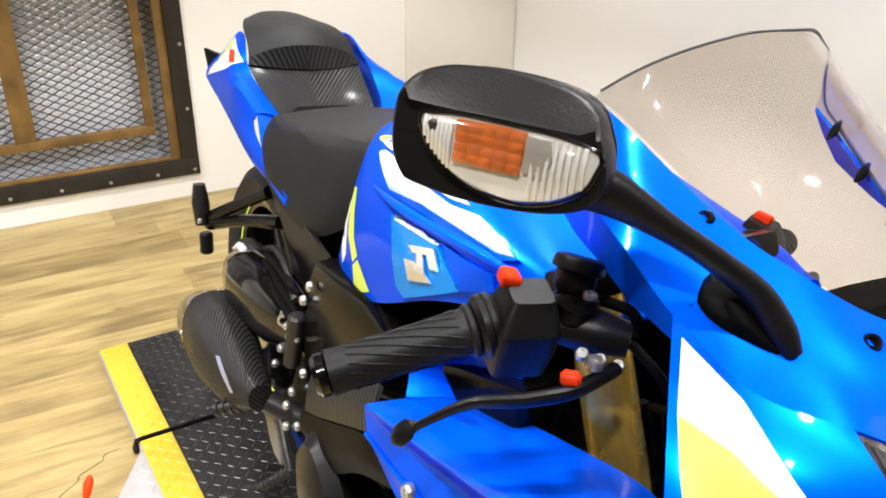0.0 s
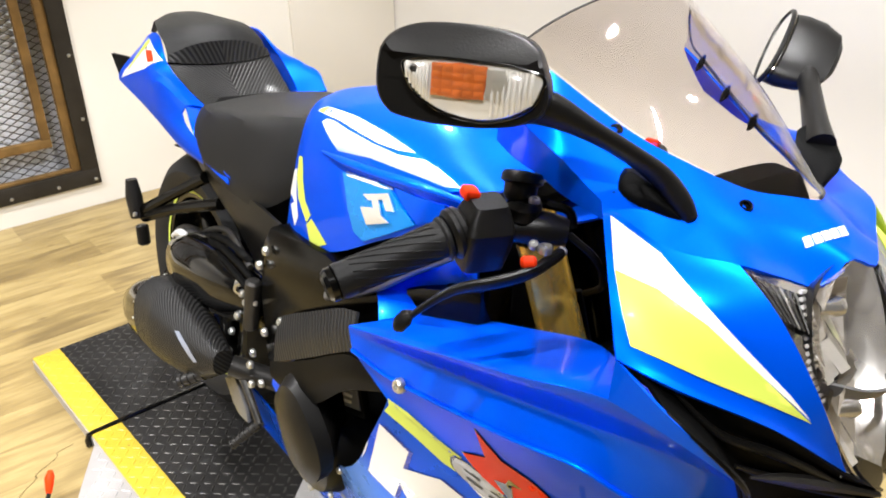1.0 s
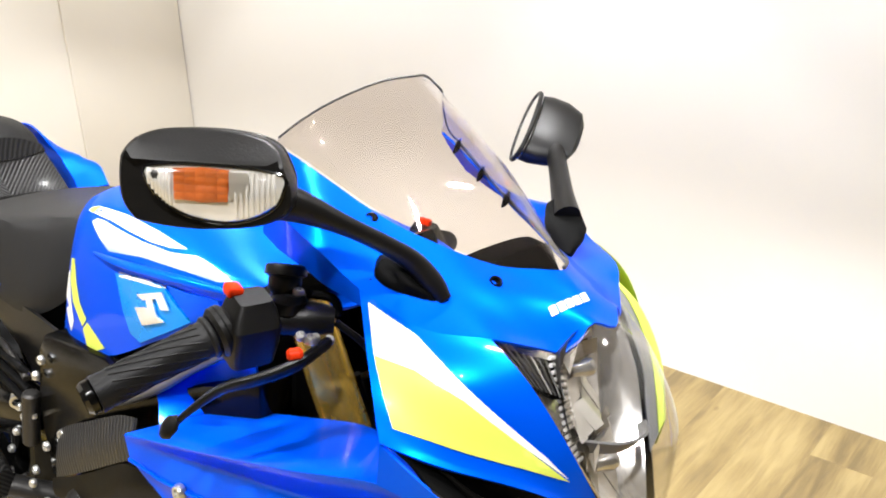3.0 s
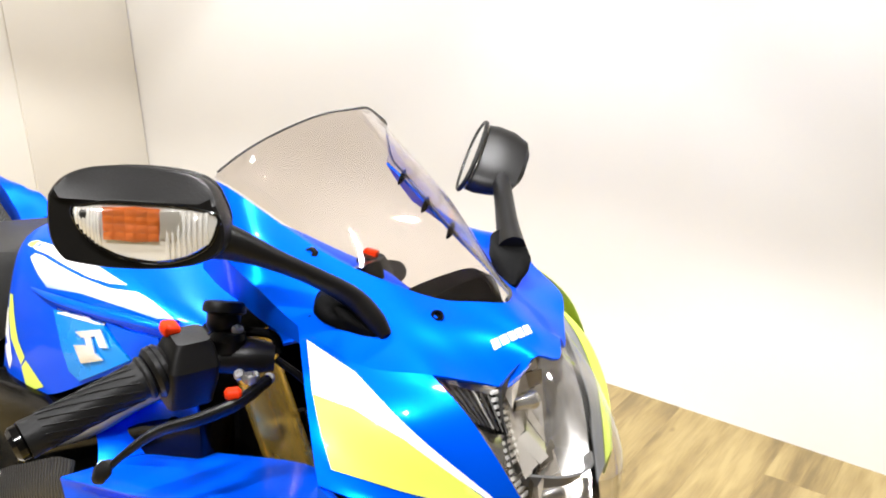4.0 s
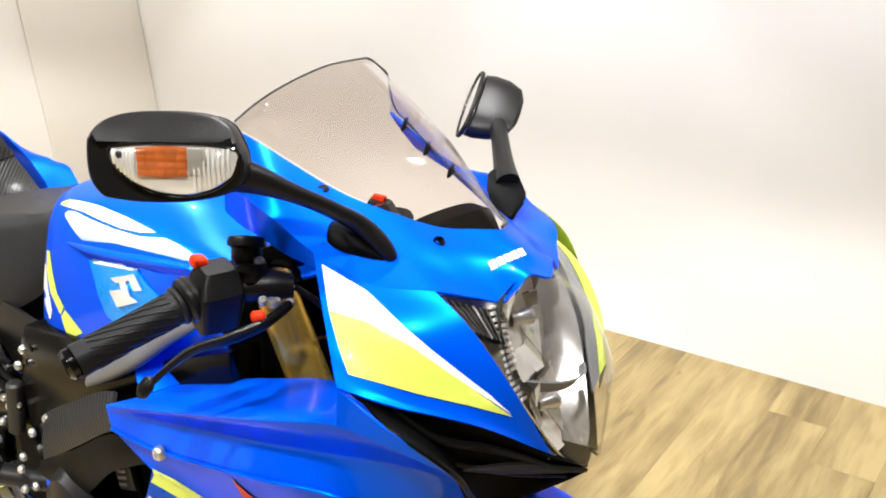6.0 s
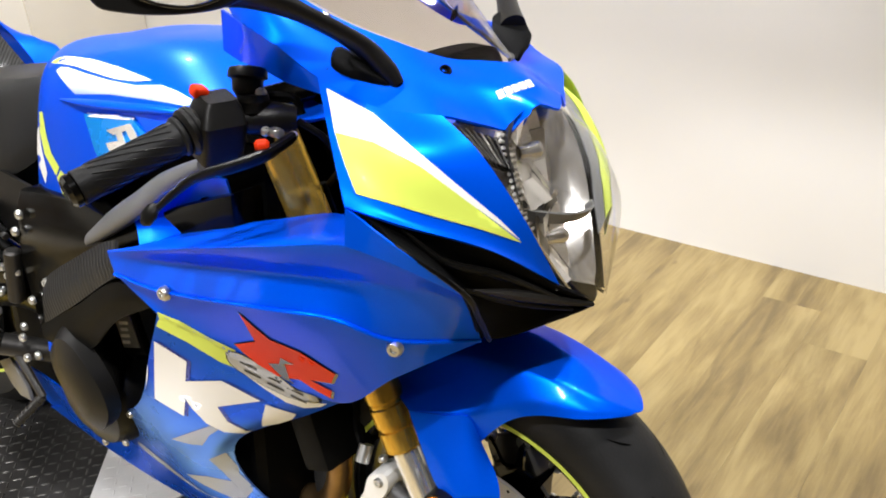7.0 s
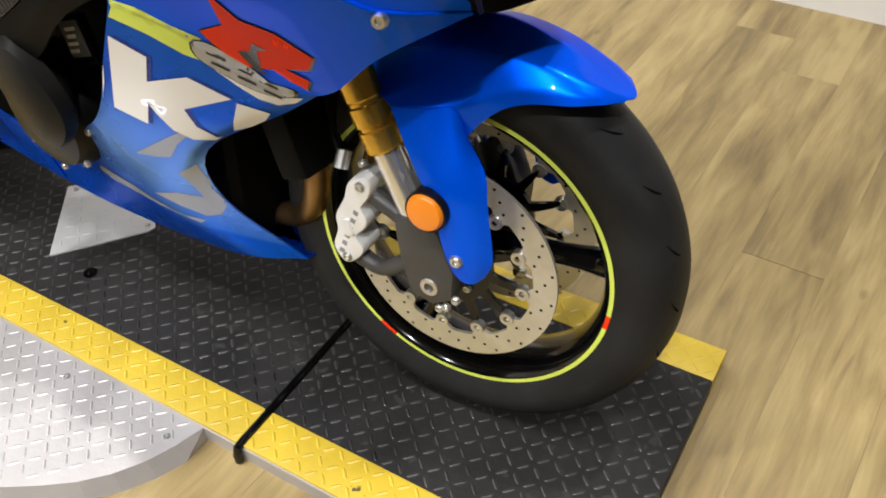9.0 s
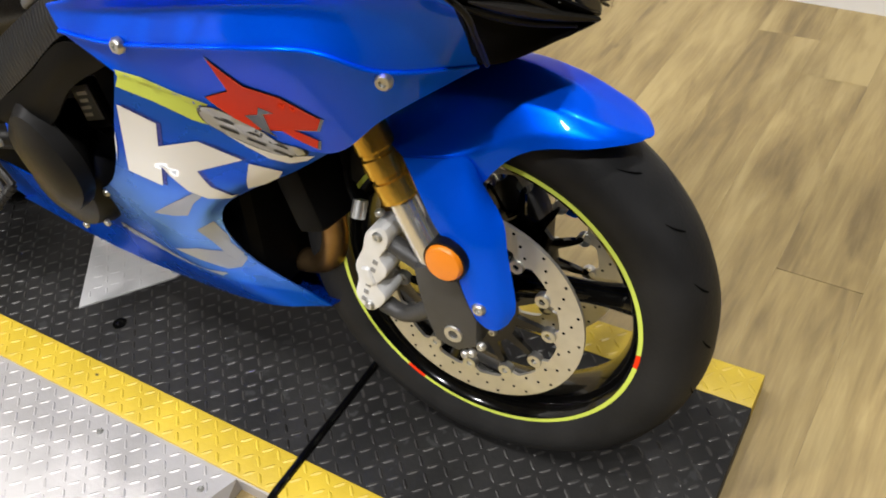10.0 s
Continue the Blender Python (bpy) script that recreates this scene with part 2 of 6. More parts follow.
def plank_mat():
    """Washed oak vinyl: long grain along the plank, soft dark patches, a tone of its own for each plank."""
    m = mat("washed_oak_plank", (0.42, 0.31, 0.17), 0.42, bump=0.15, bump_scale=200)
    n, l = m.node_tree.nodes, m.node_tree.links
    tc = pick(m, "ShaderNodeTexCoord")[0]
    b = n["Principled BSDF"]
    info = n.new("ShaderNodeObjectInfo")
    off = n.new("ShaderNodeVectorMath")
    off.operation = "MULTIPLY_ADD"
    off.inputs[1].default_value = (37, 53, 11)
    l.new(info.outputs["Random"], off.inputs[0])
    l.new(tc.outputs["Object"], off.inputs[2])
    sc = n.new("ShaderNodeMapping")
    sc.inputs["Scale"].default_value = (26, 3.4, 10)
    l.new(off.outputs[0], sc.inputs[0])
    g = n.new("ShaderNodeTexNoise")
    g.inputs["Scale"].default_value, g.inputs["Detail"].default_value, g.inputs["Distortion"].default_value = 1.0, 9, 0.9
    l.new(sc.outputs[0], g.inputs["Vector"])
    sc2 = n.new("ShaderNodeMapping")
    sc2.inputs["Scale"].default_value = (11, 2.6, 4)
    l.new(off.outputs[0], sc2.inputs[0])
    g2 = n.new("ShaderNodeTexNoise")
    g2.inputs["Scale"].default_value, g2.inputs["Detail"].default_value = 1.0, 4
    l.new(sc2.outputs[0], g2.inputs["Vector"])
    add = n.new("ShaderNodeMath")
    add.operation = "MULTIPLY_ADD"
    add.inputs[1].default_value = 0.52
    l.new(g.outputs["Fac"], add.inputs[0])
    half = n.new("ShaderNodeMath")
    half.operation = "MULTIPLY_ADD"
    half.inputs[1].default_value = 0.62
    l.new(g2.outputs["Fac"], half.inputs[0])
    tone = n.new("ShaderNodeMath")
    tone.operation = "MULTIPLY_ADD"
    tone.inputs[1].default_value, tone.inputs[2].default_value = 0.09, -0.045
    l.new(info.outputs["Random"], tone.inputs[0])
    l.new(tone.outputs[0], half.inputs[2])
    l.new(half.outputs[0], add.inputs[2])
    sc3 = n.new("ShaderNodeMapping")
    sc3.inputs["Scale"].default_value = (190, 13, 30)
    l.new(off.outputs[0], sc3.inputs[0])
    g3 = n.new("ShaderNodeTexNoise")
    g3.inputs["Scale"].default_value, g3.inputs["Detail"].default_value = 1.0, 5
    l.new(sc3.outputs[0], g3.inputs["Vector"])
    fine = n.new("ShaderNodeMath")
    fine.operation = "MULTIPLY_ADD"
    fine.inputs[1].default_value = 0.16
    l.new(g3.outputs["Fac"], fine.inputs[0])
    l.new(add.outputs[0], fine.inputs[2])
    sc4 = n.new("ShaderNodeMapping")
    sc4.inputs["Scale"].default_value = (9, 4.5, 6)
    l.new(off.outputs[0], sc4.inputs[0])
    knot = n.new("ShaderNodeTexVoronoi")
    knot.inputs["Scale"].default_value = 1.0
    l.new(sc4.outputs[0], knot.inputs["Vector"])
    dark = n.new("ShaderNodeMapRange")
    dark.inputs[1].default_value, dark.inputs[2].default_value, dark.inputs[3].default_value, dark.inputs[4].default_value = 0.02, 0.09, -0.28, -0.08
    l.new(knot.outputs["Distance"], dark.inputs[0])
    last = n.new("ShaderNodeMath")
    last.operation = "ADD"
    l.new(fine.outputs[0], last.inputs[0])
    l.new(dark.outputs[0], last.inputs[1])
    add = last
    r = n.new("ShaderNodeValToRGB")
    r.color_ramp.elements[0].position, r.color_ramp.elements[0].color = 0.42, (0.161, 0.113, 0.046, 1)
    r.color_ramp.elements[1].position, r.color_ramp.elements[1].color = 0.72, (0.353, 0.267, 0.114, 1)
    e = r.color_ramp.elements.new(0.55)
    e.color = (0.248, 0.179, 0.071, 1)
    l.new(add.outputs[0], r.inputs[0])
    l.new(r.outputs[0], b.inputs["Base Color"])
    return m


def chipped(m, scale, low, colour):
    """Small worn-through chips over a paint."""
    n, l = m.node_tree.nodes, m.node_tree.links
    b = n["Principled BSDF"]
    old = b.inputs["Base Color"].links[0].from_socket
    tc = pick(m, "ShaderNodeTexCoord")[0]
    t = n.new("ShaderNodeTexNoise")
    t.inputs["Scale"].default_value, t.inputs["Detail"].default_value = scale, 5
    l.new(tc.outputs["Object"], t.inputs["Vector"])
    r = n.new("ShaderNodeMapRange")
    r.inputs[1].default_value, r.inputs[2].default_value = low, low + 0.03
    l.new(t.outputs["Fac"], r.inputs[0])
    x = n.new("ShaderNodeMix")
    x.data_type = "RGBA"
    x.inputs[7].default_value = (*colour, 1)
    l.new(r.outputs[0], x.inputs[0])
    l.new(old, x.inputs[6])
    l.new(x.outputs[2], b.inputs["Base Color"])


chipped(YELLOW, 34, 0.70, (0.05, 0.04, 0.02))
chipped(DECK, 40, 0.64, (0.030, 0.030, 0.029))
chipped(WORN, 26, 0.62, (0.03, 0.03, 0.03))
PLANK = plank_mat()


# ---- mesh helpers ----
def mesh_of(bm, name, smooth=True, angle=35):
    bmesh.ops.recalc_face_normals(bm, faces=bm.faces)
    for f in bm.faces:
        f.smooth = smooth
    if smooth:
        for e in bm.edges:
            if len(e.link_faces) == 2 and e.calc_face_angle(0) > radians(angle):
                e.smooth = False
    me = bpy.data.meshes.new(name)
    bm.to_mesh(me)
    bm.free()
    return me


def part(name, bm, material, parent, label="", m=None, smooth=True, angle=35):
    """One mesh object from a bmesh, under its thing or part."""
    me = bm if isinstance(bm, bpy.types.Mesh) else mesh_of(bm, name, smooth, angle)
    if not me.materials:
        me.materials.append(material)
    ob = new(name, me)
    if parent:
        ob.parent = parent
    if m is not None:
        ob.matrix_basis = m
    if label:
        tagged(ob, label)
    return ob


def spline(pts, n, closed=False):
    """n points along a Catmull-Rom curve through pts, evenly by chord length."""
    p = np.array(pts, float)
    if len(p) == 2 and not closed:
        return [tuple(float(c) for c in p[0] + (p[1] - p[0]) * k / (n - 1)) for k in range(n)]
    q = np.vstack([p[-1:], p, p[:2]]) if closed else np.vstack([2 * p[0] - p[1], p, 2 * p[-1] - p[-2]])
    dense = []
    for i in range(1, len(q) - 2):
        a, b, c, d = q[i - 1:i + 3]
        for k in range(12):
            t = k / 12
            dense.append(0.5 * (2 * b + (c - a) * t + (2 * a - 5 * b + 4 * c - d) * t * t + (3 * b - a - 3 * c + d) * t ** 3))
    dense.append(q[-2])
    dense = np.array(dense)
    s = np.r_[0, np.cumsum(np.linalg.norm(np.diff(dense, axis=0), axis=1))]
    at = np.linspace(0, s[-1], n + 1)[:n] if closed else np.linspace(0, s[-1], n)
    return [tuple(float(np.interp(v, s, dense[:, k])) for k in range(p.shape[1])) for v in at]


def eased(line, nv):
    """Straight runs between points, with the corners rounded to a few millimetres."""
    p = [np.array(q, float) for q in line]
    out = []
    for a, b in zip(p, p[1:]):
        r = min(0.25, 0.005 / max(1e-6, np.linalg.norm(b - a)))
        out += [a + (b - a) * t for t in [0, r] + [r + (1 - 2 * r) * k / nv for k in range(1, nv)] + [1 - r]]
    out.append(p[-1])
    step = nv + 2
    for k in range(1, len(p) - 1):
        c = k * step
        out[c] = 0.5 * out[c] + 0.25 * (out[c - 1] + out[c + 1])
    return [tuple(float(c) for c in q) for q in out]


def loft(rows, nu=24, nv=5, thick=0.003, crease=False, closed=False):
    """A shell through rows of points; nv steps between two rows (straight between them if crease)."""
    rows = [spline(r, nu, closed) for r in rows]
    cols = []
    total = (len(rows) - 1) * (nv + 2) + 1 if crease else (len(rows) - 1) * nv + 1
    for i in range(nu):
        line = [r[i] for r in rows]
        if crease:
            cols.append(eased(line, nv))
        else:
            cols.append(spline(line, total))
    bm = bmesh.new()
    vs = [[bm.verts.new(p) for p in c] for c in cols]
    for i in range(nu if closed else nu - 1):
        for j in range(total - 1):
            try:
                bm.faces.new((vs[i][j], vs[(i + 1) % nu][j], vs[(i + 1) % nu][j + 1], vs[i][j + 1]))
            except ValueError:
                pass
    bmesh.ops.remove_doubles(bm, verts=bm.verts, dist=0.0002)
    bmesh.ops.recalc_face_normals(bm, faces=bm.faces)
    if thick:
        bmesh.ops.solidify(bm, geom=bm.faces[:], thickness=thick)
    return bm


def tube(pts, radii, seg=14, n=None, squash=1.0, cap=True, bm=None):
    """A round bar along a smooth line; radii one number or one for each point."""
    bm = bm or bmesh.new()
    n = n or max(2, (len(pts) - 1) * 6 + 1)
    if isinstance(radii, (int, float)):
        radii = [radii] * len(pts)
    line = spline([(*p, r) for p, r in zip(pts, radii)], n)
    c = [Vector(p[:3]) for p in line]
    side = None
    rings = []
    for i, p in enumerate(c):
        d = (c[min(i + 1, n - 1)] - c[max(i - 1, 0)]).normalized()
        if side is None:
            side = d.orthogonal().normalized()
        side = (side - d * side.dot(d)).normalized()
        up = d.cross(side)
        rings.append([bm.verts.new(p + line[i][3] * (math.cos(a) * side + squash * math.sin(a) * up)) for a in (2 * math.pi * k / seg for k in range(seg))])
    for a, b in zip(rings, rings[1:]):
        for k in range(seg):
            bm.faces.new((a[k], a[(k + 1) % seg], b[(k + 1) % seg], b[k]))
    if cap:
        bm.faces.new(rings[0]), bm.faces.new(rings[-1])
    return bm


def lathe(profile, seg=64, m=None, bm=None, arc=None):
    """Turns (radius, height) points round the local y axis."""
    bm = bm or bmesh.new()
    m = m or Matrix()
    a0, a1 = arc or (0, 2 * math.pi)
    full = arc is None
    rings = []
    for k in range(seg if full else seg + 1):
        a = a0 + (a1 - a0) * k / seg
        rings.append([bm.verts.new(m @ Vector((r * math.cos(a), h, r * math.sin(a)))) for r, h in profile])
    for i in range(len(rings) if full else len(rings) - 1):
        a, b = rings[i], rings[(i + 1) % len(rings)]
        for k in range(len(profile) - 1):
            bm.faces.new((a[k], b[k], b[k + 1], a[k + 1]))
    bmesh.ops.remove_doubles(bm, verts=bm.verts, dist=0.00005)
    return bm


def rod(p, q, r, seg=16, bm=None, bevel=0.0):
    """A straight round bar between two points, with chamfered ends."""
    bm = bm or bmesh.new()
    p, q = Vector(p), Vector(q)
    L = (q - p).length
    m = Matrix.Translation(p) @ (q - p).to_track_quat("Y", "Z").to_matrix().to_4x4()
    b = min(bevel, r * 0.6, L * 0.3)
    prof = [(0, 0), (r - b, 0), (r, b), (r, L - b), (r - b, L), (0, L)] if b else [(0, 0), (r, 0), (r, L), (0, L)]
    return lathe(prof, seg, m, bm)


def block(size, m=None, bevel=0.004, seg=2, bm=None):
    """A bevelled box of that size round the middle of m."""
    t = bmesh.new()
    bmesh.ops.create_cube(t, size=1, matrix=Matrix.Diagonal((*size, 1)))
    if bevel:
        bmesh.ops.bevel(t, geom=t.edges[:], offset=bevel, segments=seg, profile=0.6, affect="EDGES")
    if m is not None:
        bmesh.ops.transform(t, matrix=m, verts=t.verts)
    if bm is None:
        return t
    me = bpy.data.meshes.new("t")
    t.to_mesh(me)
    t.free()
    bm.from_mesh(me)
    bpy.data.meshes.remove(me)
    return bm


def slab(outline, y0, y1, bevel=0.003, m=None, smooth=0):
    """A plate cut to an (x, z) outline, between two y values, with eased edges."""
    bm = bmesh.new()
    pts = spline(outline, smooth, True) if smooth else outline
    f = bm.faces.new([bm.verts.new((x, y0, z)) for x, z in pts])
    r = bmesh.ops.extrude_face_region(bm, geom=[f])
    bmesh.ops.translate(bm, verts=[v for v in r["geom"] if isinstance(v, bmesh.types.BMVert)], vec=(0, y1 - y0, 0))
    bmesh.ops.recalc_face_normals(bm, faces=bm.faces)
    if bevel:
        rim = [e for e in bm.edges if abs(e.verts[0].co.y - e.verts[1].co.y) < 1e-6]
        bmesh.ops.bevel(bm, geom=rim, offset=bevel, segments=2, profile=0.6, affect="EDGES")
    if m is not None:
        bmesh.ops.transform(bm, matrix=m, verts=bm.verts)
    return bm


def flipped(ob, name=None, k=0.0):
    """The left-hand twin of a right-hand part."""
    bm = bmesh.new()
    bm.from_mesh(ob.data)
    bmesh.ops.transform(bm, matrix=Matrix(((1, k, 0, 0), (0, -1, 0, 0), (0, 0, 1, 0), (0, 0, 0, 1))), verts=bm.verts)
    bmesh.ops.reverse_faces(bm, faces=bm.faces)
    me = bpy.data.meshes.new(ob.data.name)
    bm.to_mesh(me)
    bm.free()
    for x in ob.data.materials:
        me.materials.append(x)
    twin = new(name or ob.name.split(".")[0], me)
    twin.parent, twin.matrix_basis = ob.parent, ob.matrix_basis.copy()
    if "label" in ob:
        tagged(twin, ob["label"])
    return twin


def decal(name, shape, panels, material, parent, lift=0.0009, way=(0, 1, 0), step=0.012, label="", smooth=0, thick=0.0):
    """Printed film or a flat badge of a 3D outline, laid on panels along a direction."""
    from mathutils.bvhtree import BVHTree
    b0 = bmesh.new()
    for p in panels if isinstance(panels, (list, tuple)) else [panels]:
        b0.from_mesh(p.data)
    tree = BVHTree.FromBMesh(b0)
    bm = bmesh.new()
    pts = spline(shape, smooth, True) if smooth else shape
    w = Vector(way).normalized()
    mid = sum((Vector(p) for p in pts), Vector()) / len(pts)
    f = bm.faces.new([bm.verts.new(Vector(p) - w * (Vector(p) - mid).dot(w)) for p in pts])
    f.normal_update()
    bmesh.ops.triangulate(bm, faces=[f], ngon_method="EAR_CLIP")
    for _ in range(6):
        long = [e for e in bm.edges if e.calc_length() > step]
        if not long:
            break
        bmesh.ops.subdivide_edges(bm, edges=long, cuts=1)
        bmesh.ops.triangulate(bm, faces=bm.faces[:])
    gone, sunk = [], {}
    for v in bm.verts:
        place, normal, _, _ = tree.ray_cast(v.co - w * 0.15, w, 0.32)
        if place is None:
            place, normal, _, gap = tree.find_nearest(v.co)
            if gap > 0.012:
                gone.append(v)
        if normal.dot(w) > 0:
            normal = -normal
        v.co = place + normal * lift
        sunk[v] = place + normal * (lift - thick)
    bmesh.ops.delete(bm, geom=gone, context="VERTS")
    b0.free()
    if thick:
        rim = [e for e in bm.edges if len(e.link_faces) == 1]
        foot = {}
        for e in rim:
            for v in e.verts:
                if v not in foot:
                    foot[v] = bm.verts.new(sunk[v])
        for e in rim:
            a, b = e.verts
            bm.faces.new((a, b, foot[b], foot[a]))
    return part(name, bm, material, parent, label)


def screw(p, n, r=0.007, parent=None, material=None, name="screw"):
    """A round-headed bolt with a hex socket, its head along n."""
    n = Vector(n).normalized()
    m = Matrix.Translation(p) @ n.to_track_quat("Y", "Z").to_matrix().to_4x4()
    bm = lathe([(0, r * 0.25), (r * 0.4, r * 0.25), (r * 0.45, r * 0.6), (r * 0.75, r * 0.6), (r, r * 0.25), (r, -r * 0.3)], 14, m)
    return part(name, bm, material or BOLT, parent)


def dome(outline, height, rings=5, m=None, normal=None):
    """A pillow over a closed 3D outline, swelling by height along its normal."""
    pts = [Vector(p) for p in outline]
    c = sum(pts, Vector()) / len(pts)
    n = Vector(normal).normalized()
    bm = bmesh.new()
    loops = []
    for k in range(rings):
        s = 1 - k / rings
        h = height * math.sqrt(max(0, 1 - s * s))
        loops.append([bm.verts.new(c + (p - c) * s + n * h) for p in pts])
    top = bm.verts.new(c + n * height)
    q = len(pts)
    for a, b in zip(loops, loops[1:]):
        for i in range(q):
            bm.faces.new((a[i], a[(i + 1) % q], b[(i + 1) % q], b[i]))
    for i in range(q):
        bm.faces.new((loops[-1][i], loops[-1][(i + 1) % q], top))
    return bm


def both(row, k=0.0):
    """A right-hand row of points carried on over the middle to the left, which may stand back by a slant k."""
    left = [(x + k * y, -y, z) for x, y, z in reversed(row) if abs(y) > 1e-6]
    return list(row) + left


def ringed(sections, seg=20, power=2.6):
    """A closed skin over sections (centre x, y, z, half-size a, half-size b, axis1, axis2)."""
    bm = bmesh.new()
    loops = []
    for c, a, b, u, v in sections:
        c, u, v = Vector(c), Vector(u).normalized(), Vector(v).normalized()
        loop = []
        for k in range(seg):
            t = 2 * math.pi * k / seg
            cx, sx = math.cos(t), math.sin(t)
            loop.append(bm.verts.new(c + u * a * math.copysign(abs(cx) ** (2 / power), cx) + v * b * math.copysign(abs(sx) ** (2 / power), sx)))
        loops.append(loop)
    for p, q in zip(loops, loops[1:]):
        for k in range(seg):
            bm.faces.new((p[k], p[(k + 1) % seg], q[(k + 1) % seg], q[k]))
    bm.faces.new(loops[0]), bm.faces.new(loops[-1])
    return bm


# ---- the room ----
def wall(name, u0, v0, u1, v1, thick, z0, z1, material):
    """A straight wall in room axes, thick towards its left."""
    a, b = Vector((u0, v0, 0)), Vector((u1, v1, 0))
    d = (b - a).normalized()
    n = Vector((-d.y, d.x, 0))
    mid = (a + b) / 2 + n * thick / 2
    m = Matrix.Translation((mid.x, mid.y, (z0 + z1) / 2)) @ Matrix.Rotation(math.atan2(d.y, d.x), 4, "Z")
    ob = part(name, block(((b - a).length, thick, z1 - z0), None, 0), material, None, m=ROOM @ m, smooth=False)
    return tagged(ob, kind="structure")


U0, U1, V0, V1 = -2.935, 3.2, -3.4, 1.568
SKEW = 0.0193
side = wall("wall_north", U0 - 0.15, V1 + SKEW * 2.985, U1, V1 - SKEW * 3.3, 0.15, FLOOR, CEIL, WALL2)
tagged(side, "smooth off-white painted side wall", "wall")
# the back wall has the cage opening in it
GV0, GV1, GZ0, GZ1 = -1.40, 0.20, 0.055, 2.05
for nm, va, vb, za, zb in (("wall_west", GV1, V1 + 0.055, FLOOR, CEIL), ("wall_west", V0, GV0, FLOOR, CEIL), ("wall_west", GV0, GV1, FLOOR, GZ0), ("wall_west", GV0, GV1, GZ1, CEIL)):
    tagged(wall(nm, U0, va, U0, vb, 0.15, za, zb, WALL), "smooth cream painted back wall", "wall")
# Unseen south wall, added; its dark colour deepens reflections and cuts bounce.
tagged(wall("wall_south", U1, V0, U0, V0, 0.15, FLOOR, CEIL, DARKW), "unseen dark grey wall added to deepen reflections", "wall")
# Unseen east wall closes an open side, kept dim against bounced light.
tagged(wall("wall_east", U1, V1, U1, V0, 0.15, FLOOR, CEIL, EASTW), "unseen dim beige wall added to cut bounced light", "wall")
# Shallow panel, a little darker than the back wall beside it.
pil = part("wall_panel", block((0.014, 0.526, CEIL - FLOOR - 0.10), None, 0.002), BAND, None, m=ROOM @ pose(U0 + 0.0075, 1.355, (CEIL + FLOOR) / 2 + 0.045))
tagged(pil, "slightly darker beige panel beside the wall corner", "wall panel", kind="structure")
cei = part("ceiling", block((U1 - U0 + 0.3, V1 - V0 + 0.3, 0.1), None, 0), CEILM, None, m=ROOM @ pose((U0 + U1) / 2, (V0 + V1) / 2, CEIL + 0.05), smooth=False)
tagged(cei, "unseen ceiling, greyed to cut bounced light", "ceiling", kind="structure")
floor = part("floor", block((U1 - U0 + 0.3, V1 - V0 + 0.3, 0.1), None, 0), CAST, None, m=ROOM @ pose((U0 + U1) / 2, (V0 + V1) / 2, FLOOR - 0.054), smooth=False)
tagged(floor, "washed oak vinyl plank floor", "floor", kind="structure")


def lamp_fixture(u, v):
    e = tagged(new("recessed_light"), "round white recessed ceiling light", "ceiling light", "ceiling lights")
    e.matrix_basis = ROOM @ pose(u, v, CEIL)
    part("trim_ring", lathe([(0.085, 0), (0.115, 0), (0.115, -0.008), (0.09, -0.012), (0.085, -0.002)], 32, pose(0, 0, 0, 90)), BASE, e)


for u, v, watts in LAMP_SPOTS:
    lamp_fixture(u, v)


# ---- the cage door in the back wall ----
cage = tagged(new("cage_door"), "expanded steel mesh panel in a rusty brown frame with black riveted edging", "mesh door")
cage.matrix_basis = ROOM @ pose(U0, 0, 0)
IW = 0.062
for a, b, c, d in ((GV0, GV1, GZ0, GZ0 + IW), (GV0, GV1, GZ1 - IW, GZ1), (GV0, GV0 + IW, GZ0 + IW, GZ1 - IW), (GV1 - IW, GV1, GZ0 + IW, GZ1 - IW)):
    part("edge_strip", block((0.02, b - a, d - c), pose(0.0, (a + b) / 2, (c + d) / 2), 0.002), IRON, cage, "black steel edge strip")
dot = [(0, 0.005), (0.005, 0.004), (0.007, 0)]
for k in range(9):
    part("rivet", lathe(dot, 10, pose(0.011, GV1 - 0.020, 0.075 + k * 0.24, 0, 0, -90)), BOLT, cage)
for k in range(9):
    part("rivet", lathe(dot, 10, pose(0.011, GV1 - 0.16 - k * 0.17, GZ0 + 0.020, 0, 0, -90)), BOLT, cage)
for a, b, c, d in ((GV1 - IW - 0.034, GV1 - IW, GZ0 + IW, GZ1 - IW), (GV0 + IW, GV1 - IW - 0.034, GZ0 + IW, GZ0 + IW + 0.012)):
    part("outer_frame", block((0.03, b - a, d - c), pose(-0.02, (a + b) / 2, (c + d) / 2), 0.003), RUST, cage, "rusty brown outer frame bar")
for a, b, c, d in ((0.030, 0.062, 0.255, 1.9), (-0.415, -0.345, 0.255, 1.9), (-1.30, 0.062, 0.222, 0.255), (-1.30, -1.23, 0.255, 1.9)):
    part("inner_frame", block((0.03, b - a, d - c), pose(-0.045, (a + b) / 2, (c + d) / 2), 0.003), RUST, cage, "rusty brown inner frame bar")


